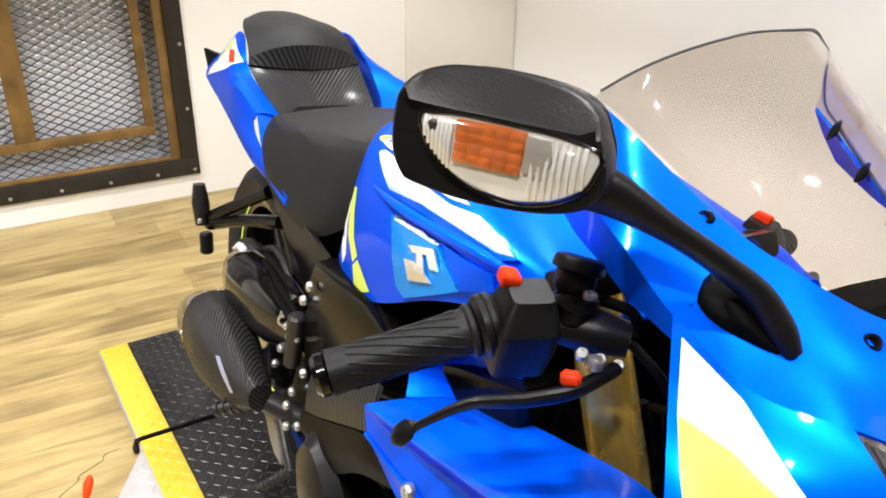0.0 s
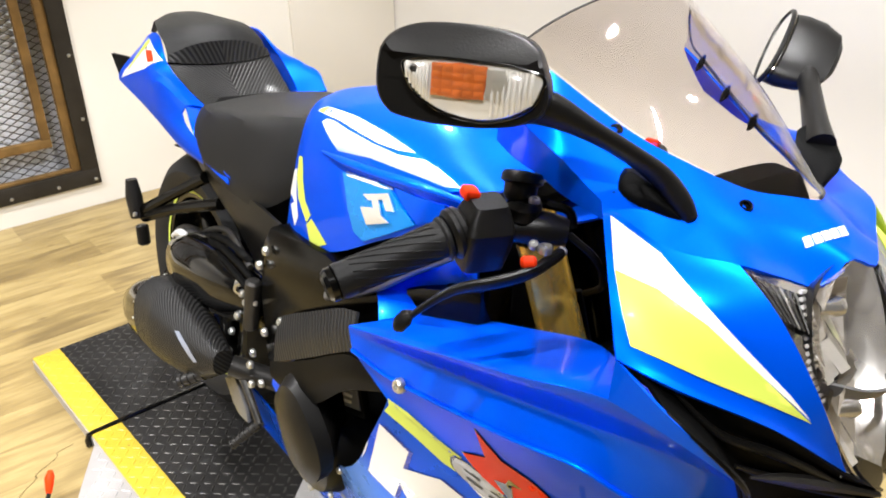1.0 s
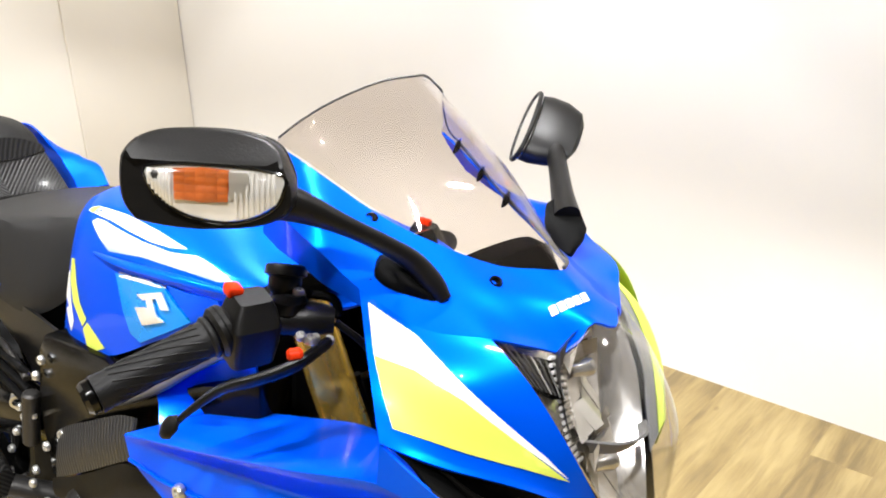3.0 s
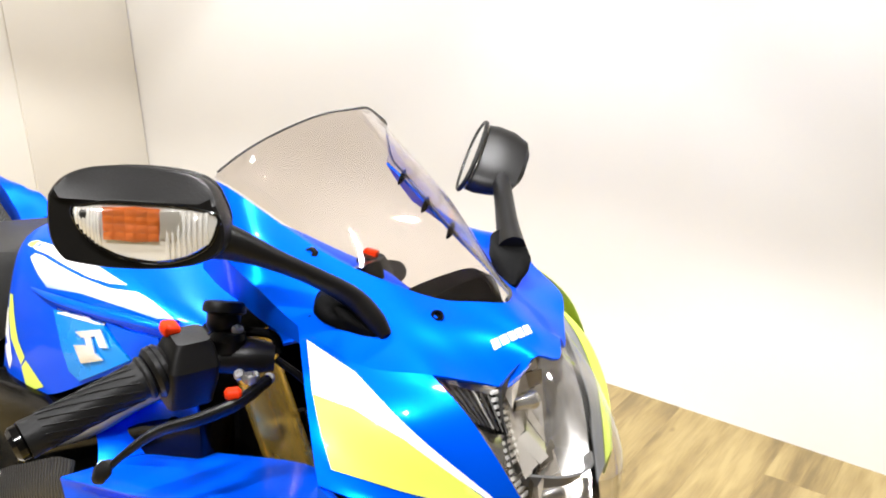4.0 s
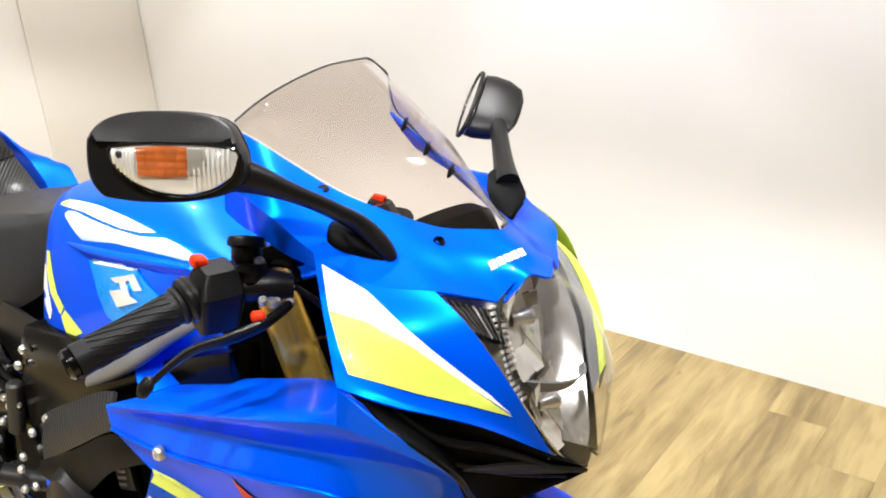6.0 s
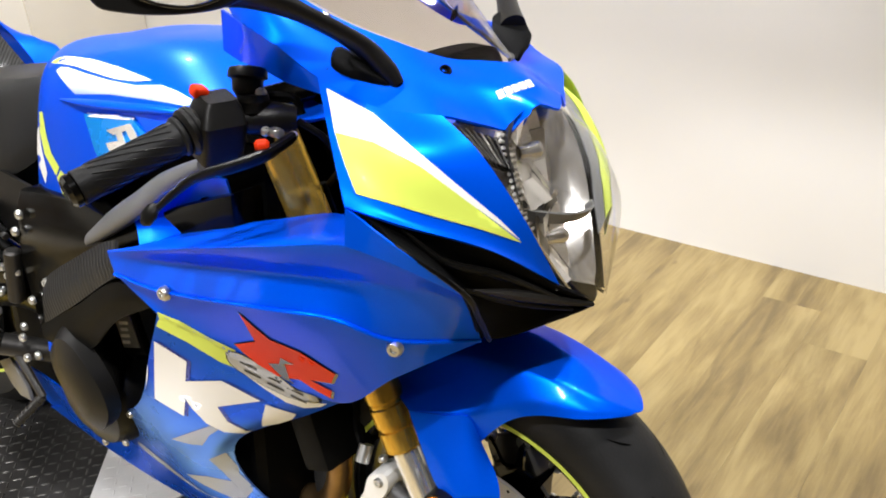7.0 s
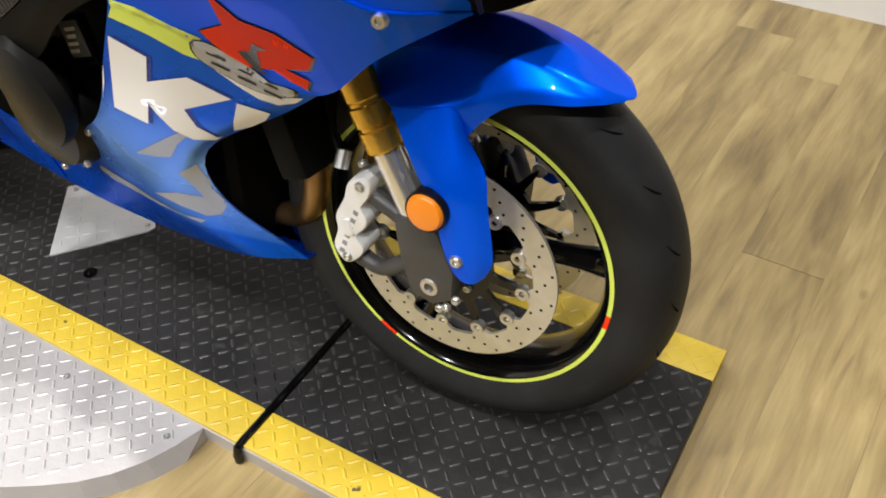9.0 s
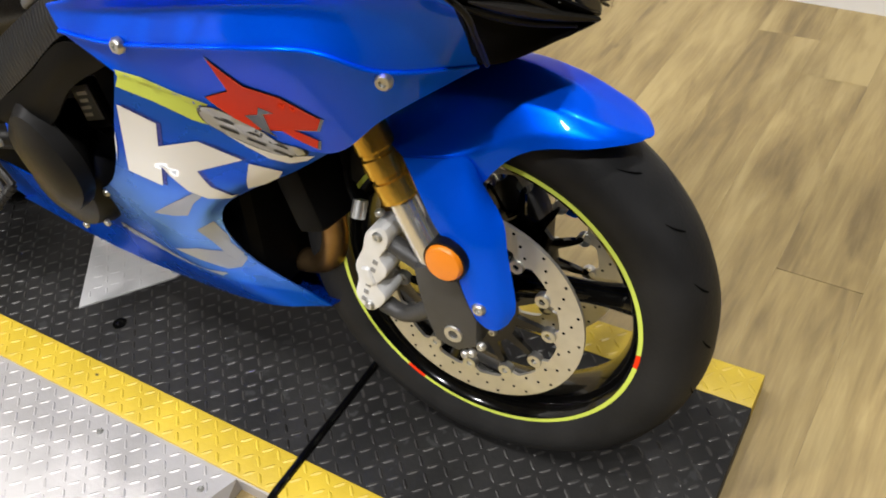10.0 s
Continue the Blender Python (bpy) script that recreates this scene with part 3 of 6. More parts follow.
def mesh_net(v0, v1, z0, z1, du, dz, w):
    """Expanded metal: two families of slanting strands."""
    bm = bmesh.new()
    k = dz / du
    H = (z1 - z0)
    for s in (1, -1):
        n = int(((v1 - v0) + H / k) / du) + 1
        for i in range(-n, n + 1):
            a = v0 + i * du if s > 0 else v1 - i * du
            p, q = [a, z0], [a + s * H / k, z1]
            lo, hi = v0, v1
            t0 = max(0, min(1, ((lo if s > 0 else hi) - a) / (s * H / k)))
            t1 = max(0, min(1, ((hi if s > 0 else lo) - a) / (s * H / k)))
            if t1 - t0 < 0.001:
                continue
            pa = (p[0] + (q[0] - p[0]) * t0, z0 + H * t0)
            pb = (p[0] + (q[0] - p[0]) * t1, z0 + H * t1)
            x = 0.0015 * s
            vs = [bm.verts.new((x + e, pt[0], pt[1] + o)) for pt in (pa, pb) for e, o in ((0, -w), (0.003, 0), (0, w), (-0.003, 0))]
            for j in range(4):
                bm.faces.new((vs[j], vs[(j + 1) % 4], vs[4 + (j + 1) % 4], vs[4 + j]))
    return bm


part("mesh_sheet", mesh_net(GV0 + 0.05, GV1 - 0.05, GZ0 + 0.05, GZ1 - 0.05, 0.052, 0.0275, 0.0017), MESHM, cage, "dark expanded steel mesh", m=pose(-0.07, 0, 0), smooth=False)
# Added panel: the brightness of the room beyond is in its pale colour.
part("backing_panel", block((0.01, GV1 - GV0, GZ1 - GZ0), pose(-0.105, (GV0 + GV1) / 2, (GZ0 + GZ1) / 2), 0), PALE, cage, "pale panel in place of the bright room beyond")

# ---- the lift platform ----
LIFT = pose(0, 0, 0, 0, 0, -2.2)
lift = tagged(new("lift_platform"), "low black tread-plate motorcycle lift with yellow edges", "lift platform")
lift.matrix_basis = LIFT @ pose(0, 0, FLOOR)
X0, X1, Y0, Y1, SW = -1.90, 0.335, -0.272, 0.262, 0.072
SEAMS = [X0, -1.462, -0.252, X1]
TOP = -FLOOR


def tread(x0, x1, y0, y1, z, pitch=0.0222, keep=None):
    """Raised lozenges, laid by turns at right angles."""
    bm = bmesh.new()
    nx, ny = int((x1 - x0) / pitch), int((y1 - y0) / pitch)
    px, py = (x1 - x0) / nx, (y1 - y0) / ny
    for i in range(nx):
        for j in range(ny):
            cx, cy = x0 + (i + 0.5) * px, y0 + (j + 0.5) * py
            if keep and not keep(cx, cy):
                continue
            a = radians(45 if (i + j) % 2 else -45)
            c, s = math.cos(a), math.sin(a)
            L, W, h = 0.0115, 0.0031, 0.0013
            base = [(-L, 0), (-L * 0.5, -W), (L * 0.5, -W), (L, 0), (L * 0.5, W), (-L * 0.5, W)]
            topv = [(-L * 0.55, 0), (L * 0.55, 0)]
            vb = [bm.verts.new((cx + c * u - s * v, cy + s * u + c * v, z)) for u, v in base]
            vt = [bm.verts.new((cx + c * u - s * v, cy + s * u + c * v, z + h)) for u, v in topv]
            for q in ((0, 1, None, 6), (1, 2, 7, 6), (2, 3, None, 7), (3, 4, None, 7), (4, 5, 6, 7), (5, 0, None, 6)):
                idx = [k for k in q if k is not None]
                allv = vb + vt
                bm.faces.new([allv[k] for k in idx])
    return bm


for a, b in zip(SEAMS, SEAMS[1:]):
    a2, b2 = a + (0.004 if a > X0 else 0), b - (0.004 if b < X1 else 0)
    part("deck_plate", block((b2 - a2, Y1 - Y0 - 2 * SW, TOP), pose((a2 + b2) / 2, (Y0 + Y1) / 2, TOP / 2), 0.002), DECK, lift, "worn black deck plate")
    for y in (Y0 + SW / 2, Y1 - SW / 2):
        part("edge_plate", block((b2 - a2, SW, TOP + 0.0006), pose((a2 + b2) / 2, y, TOP / 2), 0.002), YELLOW, lift, "yellow painted edge plate")
        tagged(part("edge_tread", tread(a2, b2, y - SW / 2, y + SW / 2, TOP + 0.0004), YELLOW, lift, smooth=False), kind="stuff")
    tagged(part("deck_tread", tread(a2, b2, Y0 + SW, Y1 - SW, TOP - 0.0002), WORN, lift, "scuffed raised tread pattern", smooth=False), kind="stuff")
for y in (Y0 - 0.0015, Y1 + 0.0015):
    part("side_skirt", block((X1 - X0 - 0.01, 0.003, TOP - 0.005), pose((X0 + X1) / 2, y, (TOP - 0.005) / 2), 0), PLATE, lift, "bare metal side skirt")
for x in SEAMS[1:3]:
    part("hinge_rod", tube([(x, Y0 - 0.010, TOP - 0.030), (x, Y0 - 0.010, TOP - 0.012), (x, Y0 - 0.004, TOP - 0.002), (x, Y0 + 0.03, TOP - 0.001), (x, 0, TOP - 0.001), (x, Y1 + 0.004, TOP - 0.002)], 0.0075, 10, 40), GLOSSB, lift, "black hinge rod")

# small bright plate set in the deck
def tread_sheet(name, outline, z0, z1, label, category, bolts=(), metal=PLATE, flare=0.0):
    e = tagged(new(name), label, category)
    e.matrix_basis = LIFT @ pose(0, 0, 0)
    bm = bmesh.new()
    f = bm.faces.new([bm.verts.new((x, y, z0)) for x, y in outline])
    r = bmesh.ops.extrude_face_region(bm, geom=[f])
    bmesh.ops.translate(bm, verts=[v for v in r["geom"] if isinstance(v, bmesh.types.BMVert)], vec=(0, 0, z1 - z0))
    if flare:
        mid = Vector((sum(x for x, y in outline) / len(outline), max(y for x, y in outline), z0))
        for v in bm.verts:
            if v.co.z < (z0 + z1) / 2:
                way = v.co - mid
                v.co += Vector((way.x, way.y, 0)).normalized() * flare * min(1, -way.y / 0.02)
    part("plate", bm, metal, e, smooth=False)
    xs, ys = [p[0] for p in outline], [p[1] for p in outline]

    def inside(x, y):
        hit = False
        for (xa, ya), (xb, yb) in zip(outline, outline[1:] + outline[:1]):
            if (ya > y) != (yb > y) and x < (xb - xa) * (y - ya) / (yb - ya) + xa:
                hit = not hit
        return hit
    ok = lambda x, y: all(inside(x + 0.011 * u, y + 0.011 * v) for u in (-1, 1) for v in (-1, 1))
    tagged(part("tread", tread(min(xs), max(xs), min(ys), max(ys), z1 - 0.0002, keep=ok), metal, e, smooth=False), kind="stuff")
    for x, y in bolts:
        screw((x, y, z1), (0, 0, 1), 0.006, e)
    return e


tread_sheet("patch_plate", [(-1.0, 0.045), (-0.985, 0.062), (-0.755, 0.052), (-0.738, 0.038), (-0.742, 0.022), (-0.862, -0.122)], 0.0015, 0.005, "bright bare tread-plate patch screwed on the deck", "tread plate", [(-0.975, 0.045), (-0.757, 0.035)], BARE)
wing = [(-1.455, -0.2745), (-1.42, -0.280), (-1.33, -0.335), (-1.22, -0.400), (-1.10, -0.455), (-0.97, -0.505), (-0.82, -0.541), (-0.68, -0.549), (-0.62, -0.542), (-0.562, -0.526), (-0.515, -0.502), (-0.469, -0.473), (-0.426, -0.442), (-0.390, -0.406), (-0.361, -0.364), (-0.342, -0.322), (-0.326, -0.2745)]
tread_sheet("side_wing", wing, FLOOR, -0.004, "bright tread-plate side wing with a flared rounded skirt", "tread plate", [(-0.602, -0.310), (-0.366, -0.316), (-0.86, -0.33)], flare=0.016)
part("deck_socket", lathe([(0.0, 0.0008), (0.005, 0.0008), (0.006, 0.0016), (0.013, 0.0020), (0.014, 0.0004)], 20, pose(-0.757, -0.115, TOP, 90)), GLOSSB, lift, "dark bolt socket in the deck")

# ---- the motorcycle ----
LEAN = -5.63
bike = tagged(new("motorcycle"), "blue sports motorcycle with white and lime graphics, leaning on the lift", "motorcycle")
bike.matrix_basis = pose(0, 0, 0, LEAN, 0, -5.588)
STEER = pose(0, 0, 0, -LEAN) @ pose(0, 0, 0, 0, 0, 5.588) @ pose(0, 0, 0, LEAN)


def holder(name, label="", m=None):
    e = new(name)
    e.parent = bike
    if m is not None:
        e.matrix_basis = m
    if label:
        tagged(e, label)
    return e


# upper cowl
K = 0.22
BASE_R = [(-0.290, -0.140, 1.055), (-0.243, -0.147, 1.050), (-0.136, -0.127, 1.005), (-0.076, -0.100, 0.982), (-0.037, -0.062, 0.963), (-0.012, -0.030, 0.958), (0.004, 0, 0.954)]
BASE_L = [(-0.010, 0.028, 0.952), (-0.040, 0.052, 0.953), (-0.085, 0.077, 0.963), (-0.145, 0.100, 0.981), (-0.243, 0.123, 1.027), (-0.272, 0.122, 1.044)]
cowl = part("upper_cowl", loft([
    BASE_R + BASE_L,
    [(-0.268, -0.165, 1.022), (-0.190, -0.180, 1.020), (-0.120, -0.168, 0.990), (-0.070, -0.148, 0.965), (-0.020, -0.110, 0.950), (0.008, -0.070, 0.940), (0.025, -0.035, 0.938), (0.038, 0, 0.936), (0.020, 0.035, 0.932), (-0.006, 0.070, 0.927), (-0.055, 0.105, 0.934), (-0.115, 0.132, 0.952), (-0.195, 0.148, 0.984), (-0.275, 0.150, 1.015)],
    both([(-0.240, -0.180, 1.001), (-0.200, -0.196, 0.998), (-0.146, -0.204, 0.984), (-0.093, -0.200, 0.958), (-0.030, -0.182, 0.930), (0.019, -0.140, 0.924), (0.039, -0.100, 0.910), (0.057, -0.060, 0.898), (0.060, -0.030, 0.920), (0.071, 0, 0.911)], K)[:-3] + [(-0.205, 0.190, 0.955), (-0.275, 0.180, 0.985)]], 96, 8), BLUE, bike, "glossy pearl blue upper cowl")
wing_r = part("cowl_side", loft([
    [(-0.093, -0.200, 0.958), (-0.026, -0.185, 0.934), (0.019, -0.140, 0.924)],
    [(-0.045, -0.235, 0.911), (0.028, -0.205, 0.898), (0.065, -0.135, 0.889)],
    [(-0.005, -0.262, 0.870), (0.056, -0.205, 0.843), (0.105, -0.115, 0.824)],
    [(0.003, -0.267, 0.861), (0.046, -0.232, 0.841), (0.095, -0.163, 0.806), (0.125, -0.075, 0.744)]], 32, 8), BLUE, bike, "blue cowl side with white and lime panel")
part("cowl_lip", loft([[(0.002, -0.2665, 0.860), (0.051, -0.2535, 0.829), (0.104, -0.2185, 0.784)], [(0.003, -0.2705, 0.823), (0.050, -0.2515, 0.809), (0.101, -0.2165, 0.779)]], 16, 3), BLUE, bike, "blue lip under the intake")
far_in = [(-0.100, 0.146, 0.940), (-0.050, 0.139, 0.921), (0.000, 0.132, 0.886), (0.051, 0.112, 0.823), (0.070, 0.092, 0.790), (0.095, 0.066, 0.750)]
far_out = [(-0.080, 0.160, 0.926), (-0.022, 0.166, 0.892), (0.011, 0.166, 0.869), (0.038, 0.161, 0.8365), (0.063, 0.141, 0.807), (0.086, 0.111, 0.769)]
far_mid = [tuple(0.45 * p + 0.55 * q for p, q in zip(a, b)) for a, b in zip(far_in, far_out)]
far_low = [(-0.100, 0.225, 0.872), (-0.062, 0.250, 0.846), (-0.025, 0.250, 0.815), (0.010, 0.225, 0.775), (0.040, 0.180, 0.745), (0.070, 0.130, 0.722)]
# Added strip for the clear lens wrap; its milky sheen is in the colour.
part("lens_wrap_strip", loft([far_in, far_mid], 28, 4, 0.0015), SILVER, bike, "opaque grey strip in place of the clear lens wrap")
part("cowl_side", loft([far_mid, far_out, far_low], 28, 6, 0.0015), LIME, bike, "lime cowl side panel")
part("cowl_flank", loft([[(-0.285, -0.160, 1.004), (-0.240, -0.180, 1.001), (-0.200, -0.196, 0.997), (-0.146, -0.204, 0.984), (-0.093, -0.200, 0.958)], [(-0.300, -0.150, 0.955), (-0.250, -0.168, 0.951), (-0.187, -0.187, 0.951), (-0.145, -0.195, 0.945), (-0.088, -0.202, 0.942)]], 24, 4), BLUE, bike, "blue lower edge of the upper cowl")

# intake scoops under the lamp
intake = part("air_intake", loft([
    [(0.004, -0.266, 0.861), (0.044, -0.231, 0.841), (0.095, -0.162, 0.805), (0.124, -0.076, 0.742), (0.139, -0.018, 0.707)],
    [(0.022, -0.252, 0.848), (0.050, -0.215, 0.815), (0.072, -0.160, 0.765), (0.100, -0.080, 0.725), (0.130, -0.022, 0.703)],
    [(0.051, -0.252, 0.829), (0.104, -0.217, 0.783), (0.078, -0.137, 0.690), (0.124, -0.050, 0.696), (0.139, -0.018, 0.703)]], 32, 6), MATTE, bike, "matte black air intake scoop")
flipped(intake, k=0.42)
vane = part("intake_vane", tube([(0.106, -0.205, 0.782), (0.106, -0.14, 0.752), (0.118, -0.07, 0.722), (0.137, -0.02, 0.703)], [0.001, 0.006, 0.006, 0.003], 8), BLACK, bike, "satin black vane in the intake")

for line, r in (([(0.040, -0.230, 0.836), (0.066, -0.196, 0.797), (0.092, -0.150, 0.775), (0.108, -0.105, 0.748), (0.126, -0.050, 0.712)], [0.0015, 0.004, 0.0045, 0.004, 0.002]), ([(0.076, -0.178, 0.763), (0.086, -0.132, 0.738), (0.102, -0.090, 0.719), (0.126, -0.045, 0.703)], [0.002, 0.004, 0.004, 0.002]), ([(0.050, -0.2515, 0.8285), (0.102, -0.217, 0.783), (0.098, -0.185, 0.742), (0.084, -0.145, 0.695)], [0.0015, 0.003, 0.003, 0.003])):
    part("intake_blade", tube(line, r, 10), BLACK, bike, "satin black blade inside the intake")

part("inner_fairing", loft([
    [(0.120, -0.050, 0.697), (0.128, -0.015, 0.700), (0.120, 0.020, 0.700), (0.095, 0.050, 0.697)],
    [(0.060, -0.130, 0.686), (0.060, -0.050, 0.678), (0.055, 0.040, 0.678), (0.030, 0.120, 0.686)],
    [(-0.040, -0.165, 0.690), (-0.040, -0.060, 0.672), (-0.045, 0.060, 0.672), (-0.060, 0.155, 0.690)],
    [(-0.130, -0.165, 0.690), (-0.130, -0.070, 0.690), (-0.130, 0.070, 0.690), (-0.130, 0.160, 0.690)]], 20, 6, 0.004), MATTE, bike, "matte black lining under the nose")

# headlamp
lens_edge = [(0.019, -0.139, 0.922), (0.066, -0.132, 0.887), (0.107, -0.112, 0.824), (0.128, -0.066, 0.750), (0.137, -0.025, 0.708)]
lens_mid = [(0.058, -0.061, 0.897), (0.108, -0.085, 0.868), (0.140, -0.070, 0.812), (0.145, -0.042, 0.755), (0.141, -0.014, 0.706)]
lens_top = [(0.074, 0, 0.910), (0.116, 0, 0.874), (0.148, 0, 0.828), (0.150, 0, 0.772), (0.142, 0, 0.704)]
mirror_row = lambda row: [(x + 0.50 * y, -y, z) for x, y, z in row]
lamp = holder("headlamp", "clear-lens headlamp with faceted chrome reflectors")
shell = loft([lens_edge, lens_mid, lens_top, mirror_row(lens_mid), mirror_row(lens_edge)], 28, 8, 0)
part("lens", shell, LENS, lamp, "clear polycarbonate lens")
back = lambda row, d: [(x - d, y * 0.96, z - 0.004) for x, y, z in row]
part("housing", loft([back(lens_edge, 0.006), back(lens_mid, 0.085), back(lens_top, 0.125), back(mirror_row(lens_mid), 0.085), back(mirror_row(lens_edge), 0.006)], 28, 6, 0.002), REFLECT, lamp, "silvered lamp housing")
def faceted_bowl(c, w, h, deep, nx, ny, seed, owner):
    """A hollow reflector of flat panels, each tilted a little its own way, on a dark back."""
    rng = random.Random(seed)
    c = Vector(c)

    def corner(i, j, sink=0.0):
        u, v = 2 * i / nx - 1, 2 * j / ny - 1
        q = max(abs(u), abs(v))
        return c + Vector((-deep * (1 - 0.75 * q * q) - 0.20 * w * u - 0.42 * w * max(0, u) - 0.24 * h * v - sink, w * u * (1 - 0.10 * v * v), h * v * (1 - 0.12 * u * u)))
    bm = bmesh.new()
    grid = [[bm.verts.new(corner(i, j, 0.010)) for j in range(ny + 1)] for i in range(nx + 1)]
    for i in range(nx):
        for j in range(ny):
            bm.faces.new((grid[i][j], grid[i + 1][j], grid[i + 1][j + 1], grid[i][j + 1]))
    bowl = part("reflector", bm, CAST, owner, "hollow lamp reflector lined with chrome facets")
    for i in range(nx):
        for j in range(ny):
            quad = [corner(i, j), corner(i + 1, j), corner(i + 1, j + 1), corner(i, j + 1)]
            mid = sum(quad, Vector()) / 4
            tip = rng.uniform(-0.0015, 0.0015)
            tilt_u, tilt_v = rng.uniform(-0.16, 0.16), rng.uniform(-0.16, 0.16)
            bm = bmesh.new()
            bm.faces.new([bm.verts.new(p + Vector((tip + tilt_u * (p.y - mid.y) + tilt_v * (p.z - mid.z), 0, 0))) for p in quad])
            bmesh.ops.solidify(bm, geom=bm.faces[:], thickness=0.0012)
            part("facet", bm, BOWL, bowl, smooth=False)
    return bowl


for z, x, w, h, deep, nx, ny, seed in ((0.868, 0.084, 0.066, 0.048, 0.046, 6, 5, 3), (0.776, 0.112, 0.050, 0.044, 0.036, 4, 4, 8)):
    faceted_bowl((x, -0.032, z), w, h, deep, nx, ny, seed, lamp)
    part("bulb_cap", lathe([(0, 0.010), (0.006, 0.0095), (0.0095, 0.006), (0.0105, 0.0), (0.008, -0.012), (0.008, -0.022)], 20, pose(x - deep + 0.014, -0.020, z - 0.002, 0, 80, -20)), REFLECT, lamp, "silver bulb cap")
part("divider", loft([[(0.085, -0.080, 0.822), (0.110, -0.040, 0.812), (0.116, 0.0, 0.808), (0.100, 0.030, 0.806)], [(0.080, -0.074, 0.806), (0.104, -0.040, 0.800), (0.108, 0.0, 0.797), (0.092, 0.030, 0.796)]], 16, 3, 0.003), TRIM, lamp, "grey bar between the two lamps")
for k in range(16):
    q = k / 15
    a = Vector((0.052, -0.090, 0.899)).lerp(Vector((0.090, -0.092, 0.800)), q)
    b = Vector((0.050, -0.070, 0.893)).lerp(Vector((0.086, -0.068, 0.797)), q)
    part("rib", tube([a, b], 0.0022, 6, 3), SILVERED, lamp)
part("corner_mask", loft([[(0.016, -0.134, 0.916), (0.032, -0.105, 0.902), (0.048, -0.076, 0.890)], [(0.056, -0.128, 0.884), (0.066, -0.108, 0.870), (0.072, -0.088, 0.862)]], 12, 6, 0.002), GLOSSB, lamp, "black ribbed lamp corner")
for k in range(8):
    q = k / 7
    a, b = Vector((0.022, -0.130, 0.914)).lerp(Vector((0.050, -0.080, 0.891)), q), Vector((0.060, -0.126, 0.885)).lerp(Vector((0.074, -0.092, 0.865)), q)
    part("corner_rib", tube([a, b], 0.0012, 6, 3), REFLECT if k == 4 else CAST, lamp)

# windscreen
lifted = lambda row: [(x, y * 0.99, z + 0.0022) for x, y, z in row]
screen_mid = [(-0.287, -0.139, 1.060), (-0.232, -0.134, 1.072), (-0.160, -0.100, 1.062), (-0.110, -0.055, 1.046), (-0.086, 0, 1.040), (-0.110, 0.050, 1.032), (-0.165, 0.088, 1.034), (-0.228, 0.112, 1.046), (-0.268, 0.120, 1.056)]
screen_top = [(-0.284, -0.139, 1.063), (-0.271, -0.120, 1.081), (-0.257, -0.095, 1.098), (-0.241, -0.066, 1.113), (-0.226, -0.037, 1.124), (-0.209, -0.008, 1.129), (-0.217, 0.022, 1.127), (-0.240, 0.065, 1.113), (-0.260, 0.103, 1.097), (-0.268, 0.117, 1.072)]
part("windscreen", loft([lifted(BASE_R + BASE_L), screen_mid, screen_top], 72, 10, 0.0025), SMOKE, bike, "lightly smoked clear windscreen")
part("screen_edge", tube([(x, y, z + 0.001) for x, y, z in screen_top] + [(-0.262, 0.121, 1.048), (-0.243, 0.1245, 1.032)], 0.0013, 8, 90), GREYC, bike, "dark rolled screen edge")
part("screen_edge", tube(lifted([(-0.243, 0.1245, 1.030)] + BASE_L[-3::-1] + [(0.004, 0, 0.954)]), 0.0022, 8, 60), GREYC, bike, "dark rubber seal of the screen")
for p in ((-0.243, 0.121, 1.034), (-0.145, 0.099, 0.987), (-0.195, 0.111, 1.008)):
    part("seal_clip", ringed([(p, 0.004, 0.006, (1, 0, 0.4), (0, 0.3, 1)), ((p[0] + 0.002, p[1] - 0.006, p[2] - 0.004), 0.006, 0.008, (1, 0, 0.4), (0, 0.3, 1)), ((p[0] + 0.002, p[1] - 0.011, p[2] - 0.009), 0.003, 0.004, (1, 0, 0.4), (0, 0.3, 1))], 10), MATTE, bike, "black screen clip")
for p, nn in (((-0.022, -0.083, 0.9535), (0.4, -0.55, 0.7)), ((-0.142, -0.137, 1.003), (0.3, -0.8, 0.6))):
    screw(p, nn, 0.0075, bike, GLOSSB, "screen_screw")

# mirrors
M_O, M_N, M_L, M_U = Vector((-0.105, -0.283, 1.066)), Vector((0.599, -0.799, 0.05)), Vector((-0.8, -0.6, 0)), Vector((-0.03, 0.04, 0.999))
SHELL = [(0.1445, 0.006), (0.1375, 0.0268), (0.119, 0.0382), (0.094, 0.0427), (0.0547, 0.0428), (0.021, 0.0385), (0.003, 0.030), (-0.005, 0.0165), (-0.011, 0.000), (-0.010, -0.018), (0.0004, -0.028), (0.0206, -0.035), (0.0508, -0.0388), (0.084, -0.0392), (0.1105, -0.0365), (0.130, -0.032), (0.1435, -0.019)]
LAMP = [(0.112, 0.0125), (0.088, 0.0167), (0.0646, 0.0172), (0.031, 0.0165), (0.012, 0.0148), (-0.0065, 0.010), (-0.0058, -0.0005), (0.0005, -0.0143), (0.019, -0.0262), (0.043, -0.0316), (0.070, -0.0290), (0.0918, -0.0204), (0.104, -0.0095), (0.1125, 0.006)]


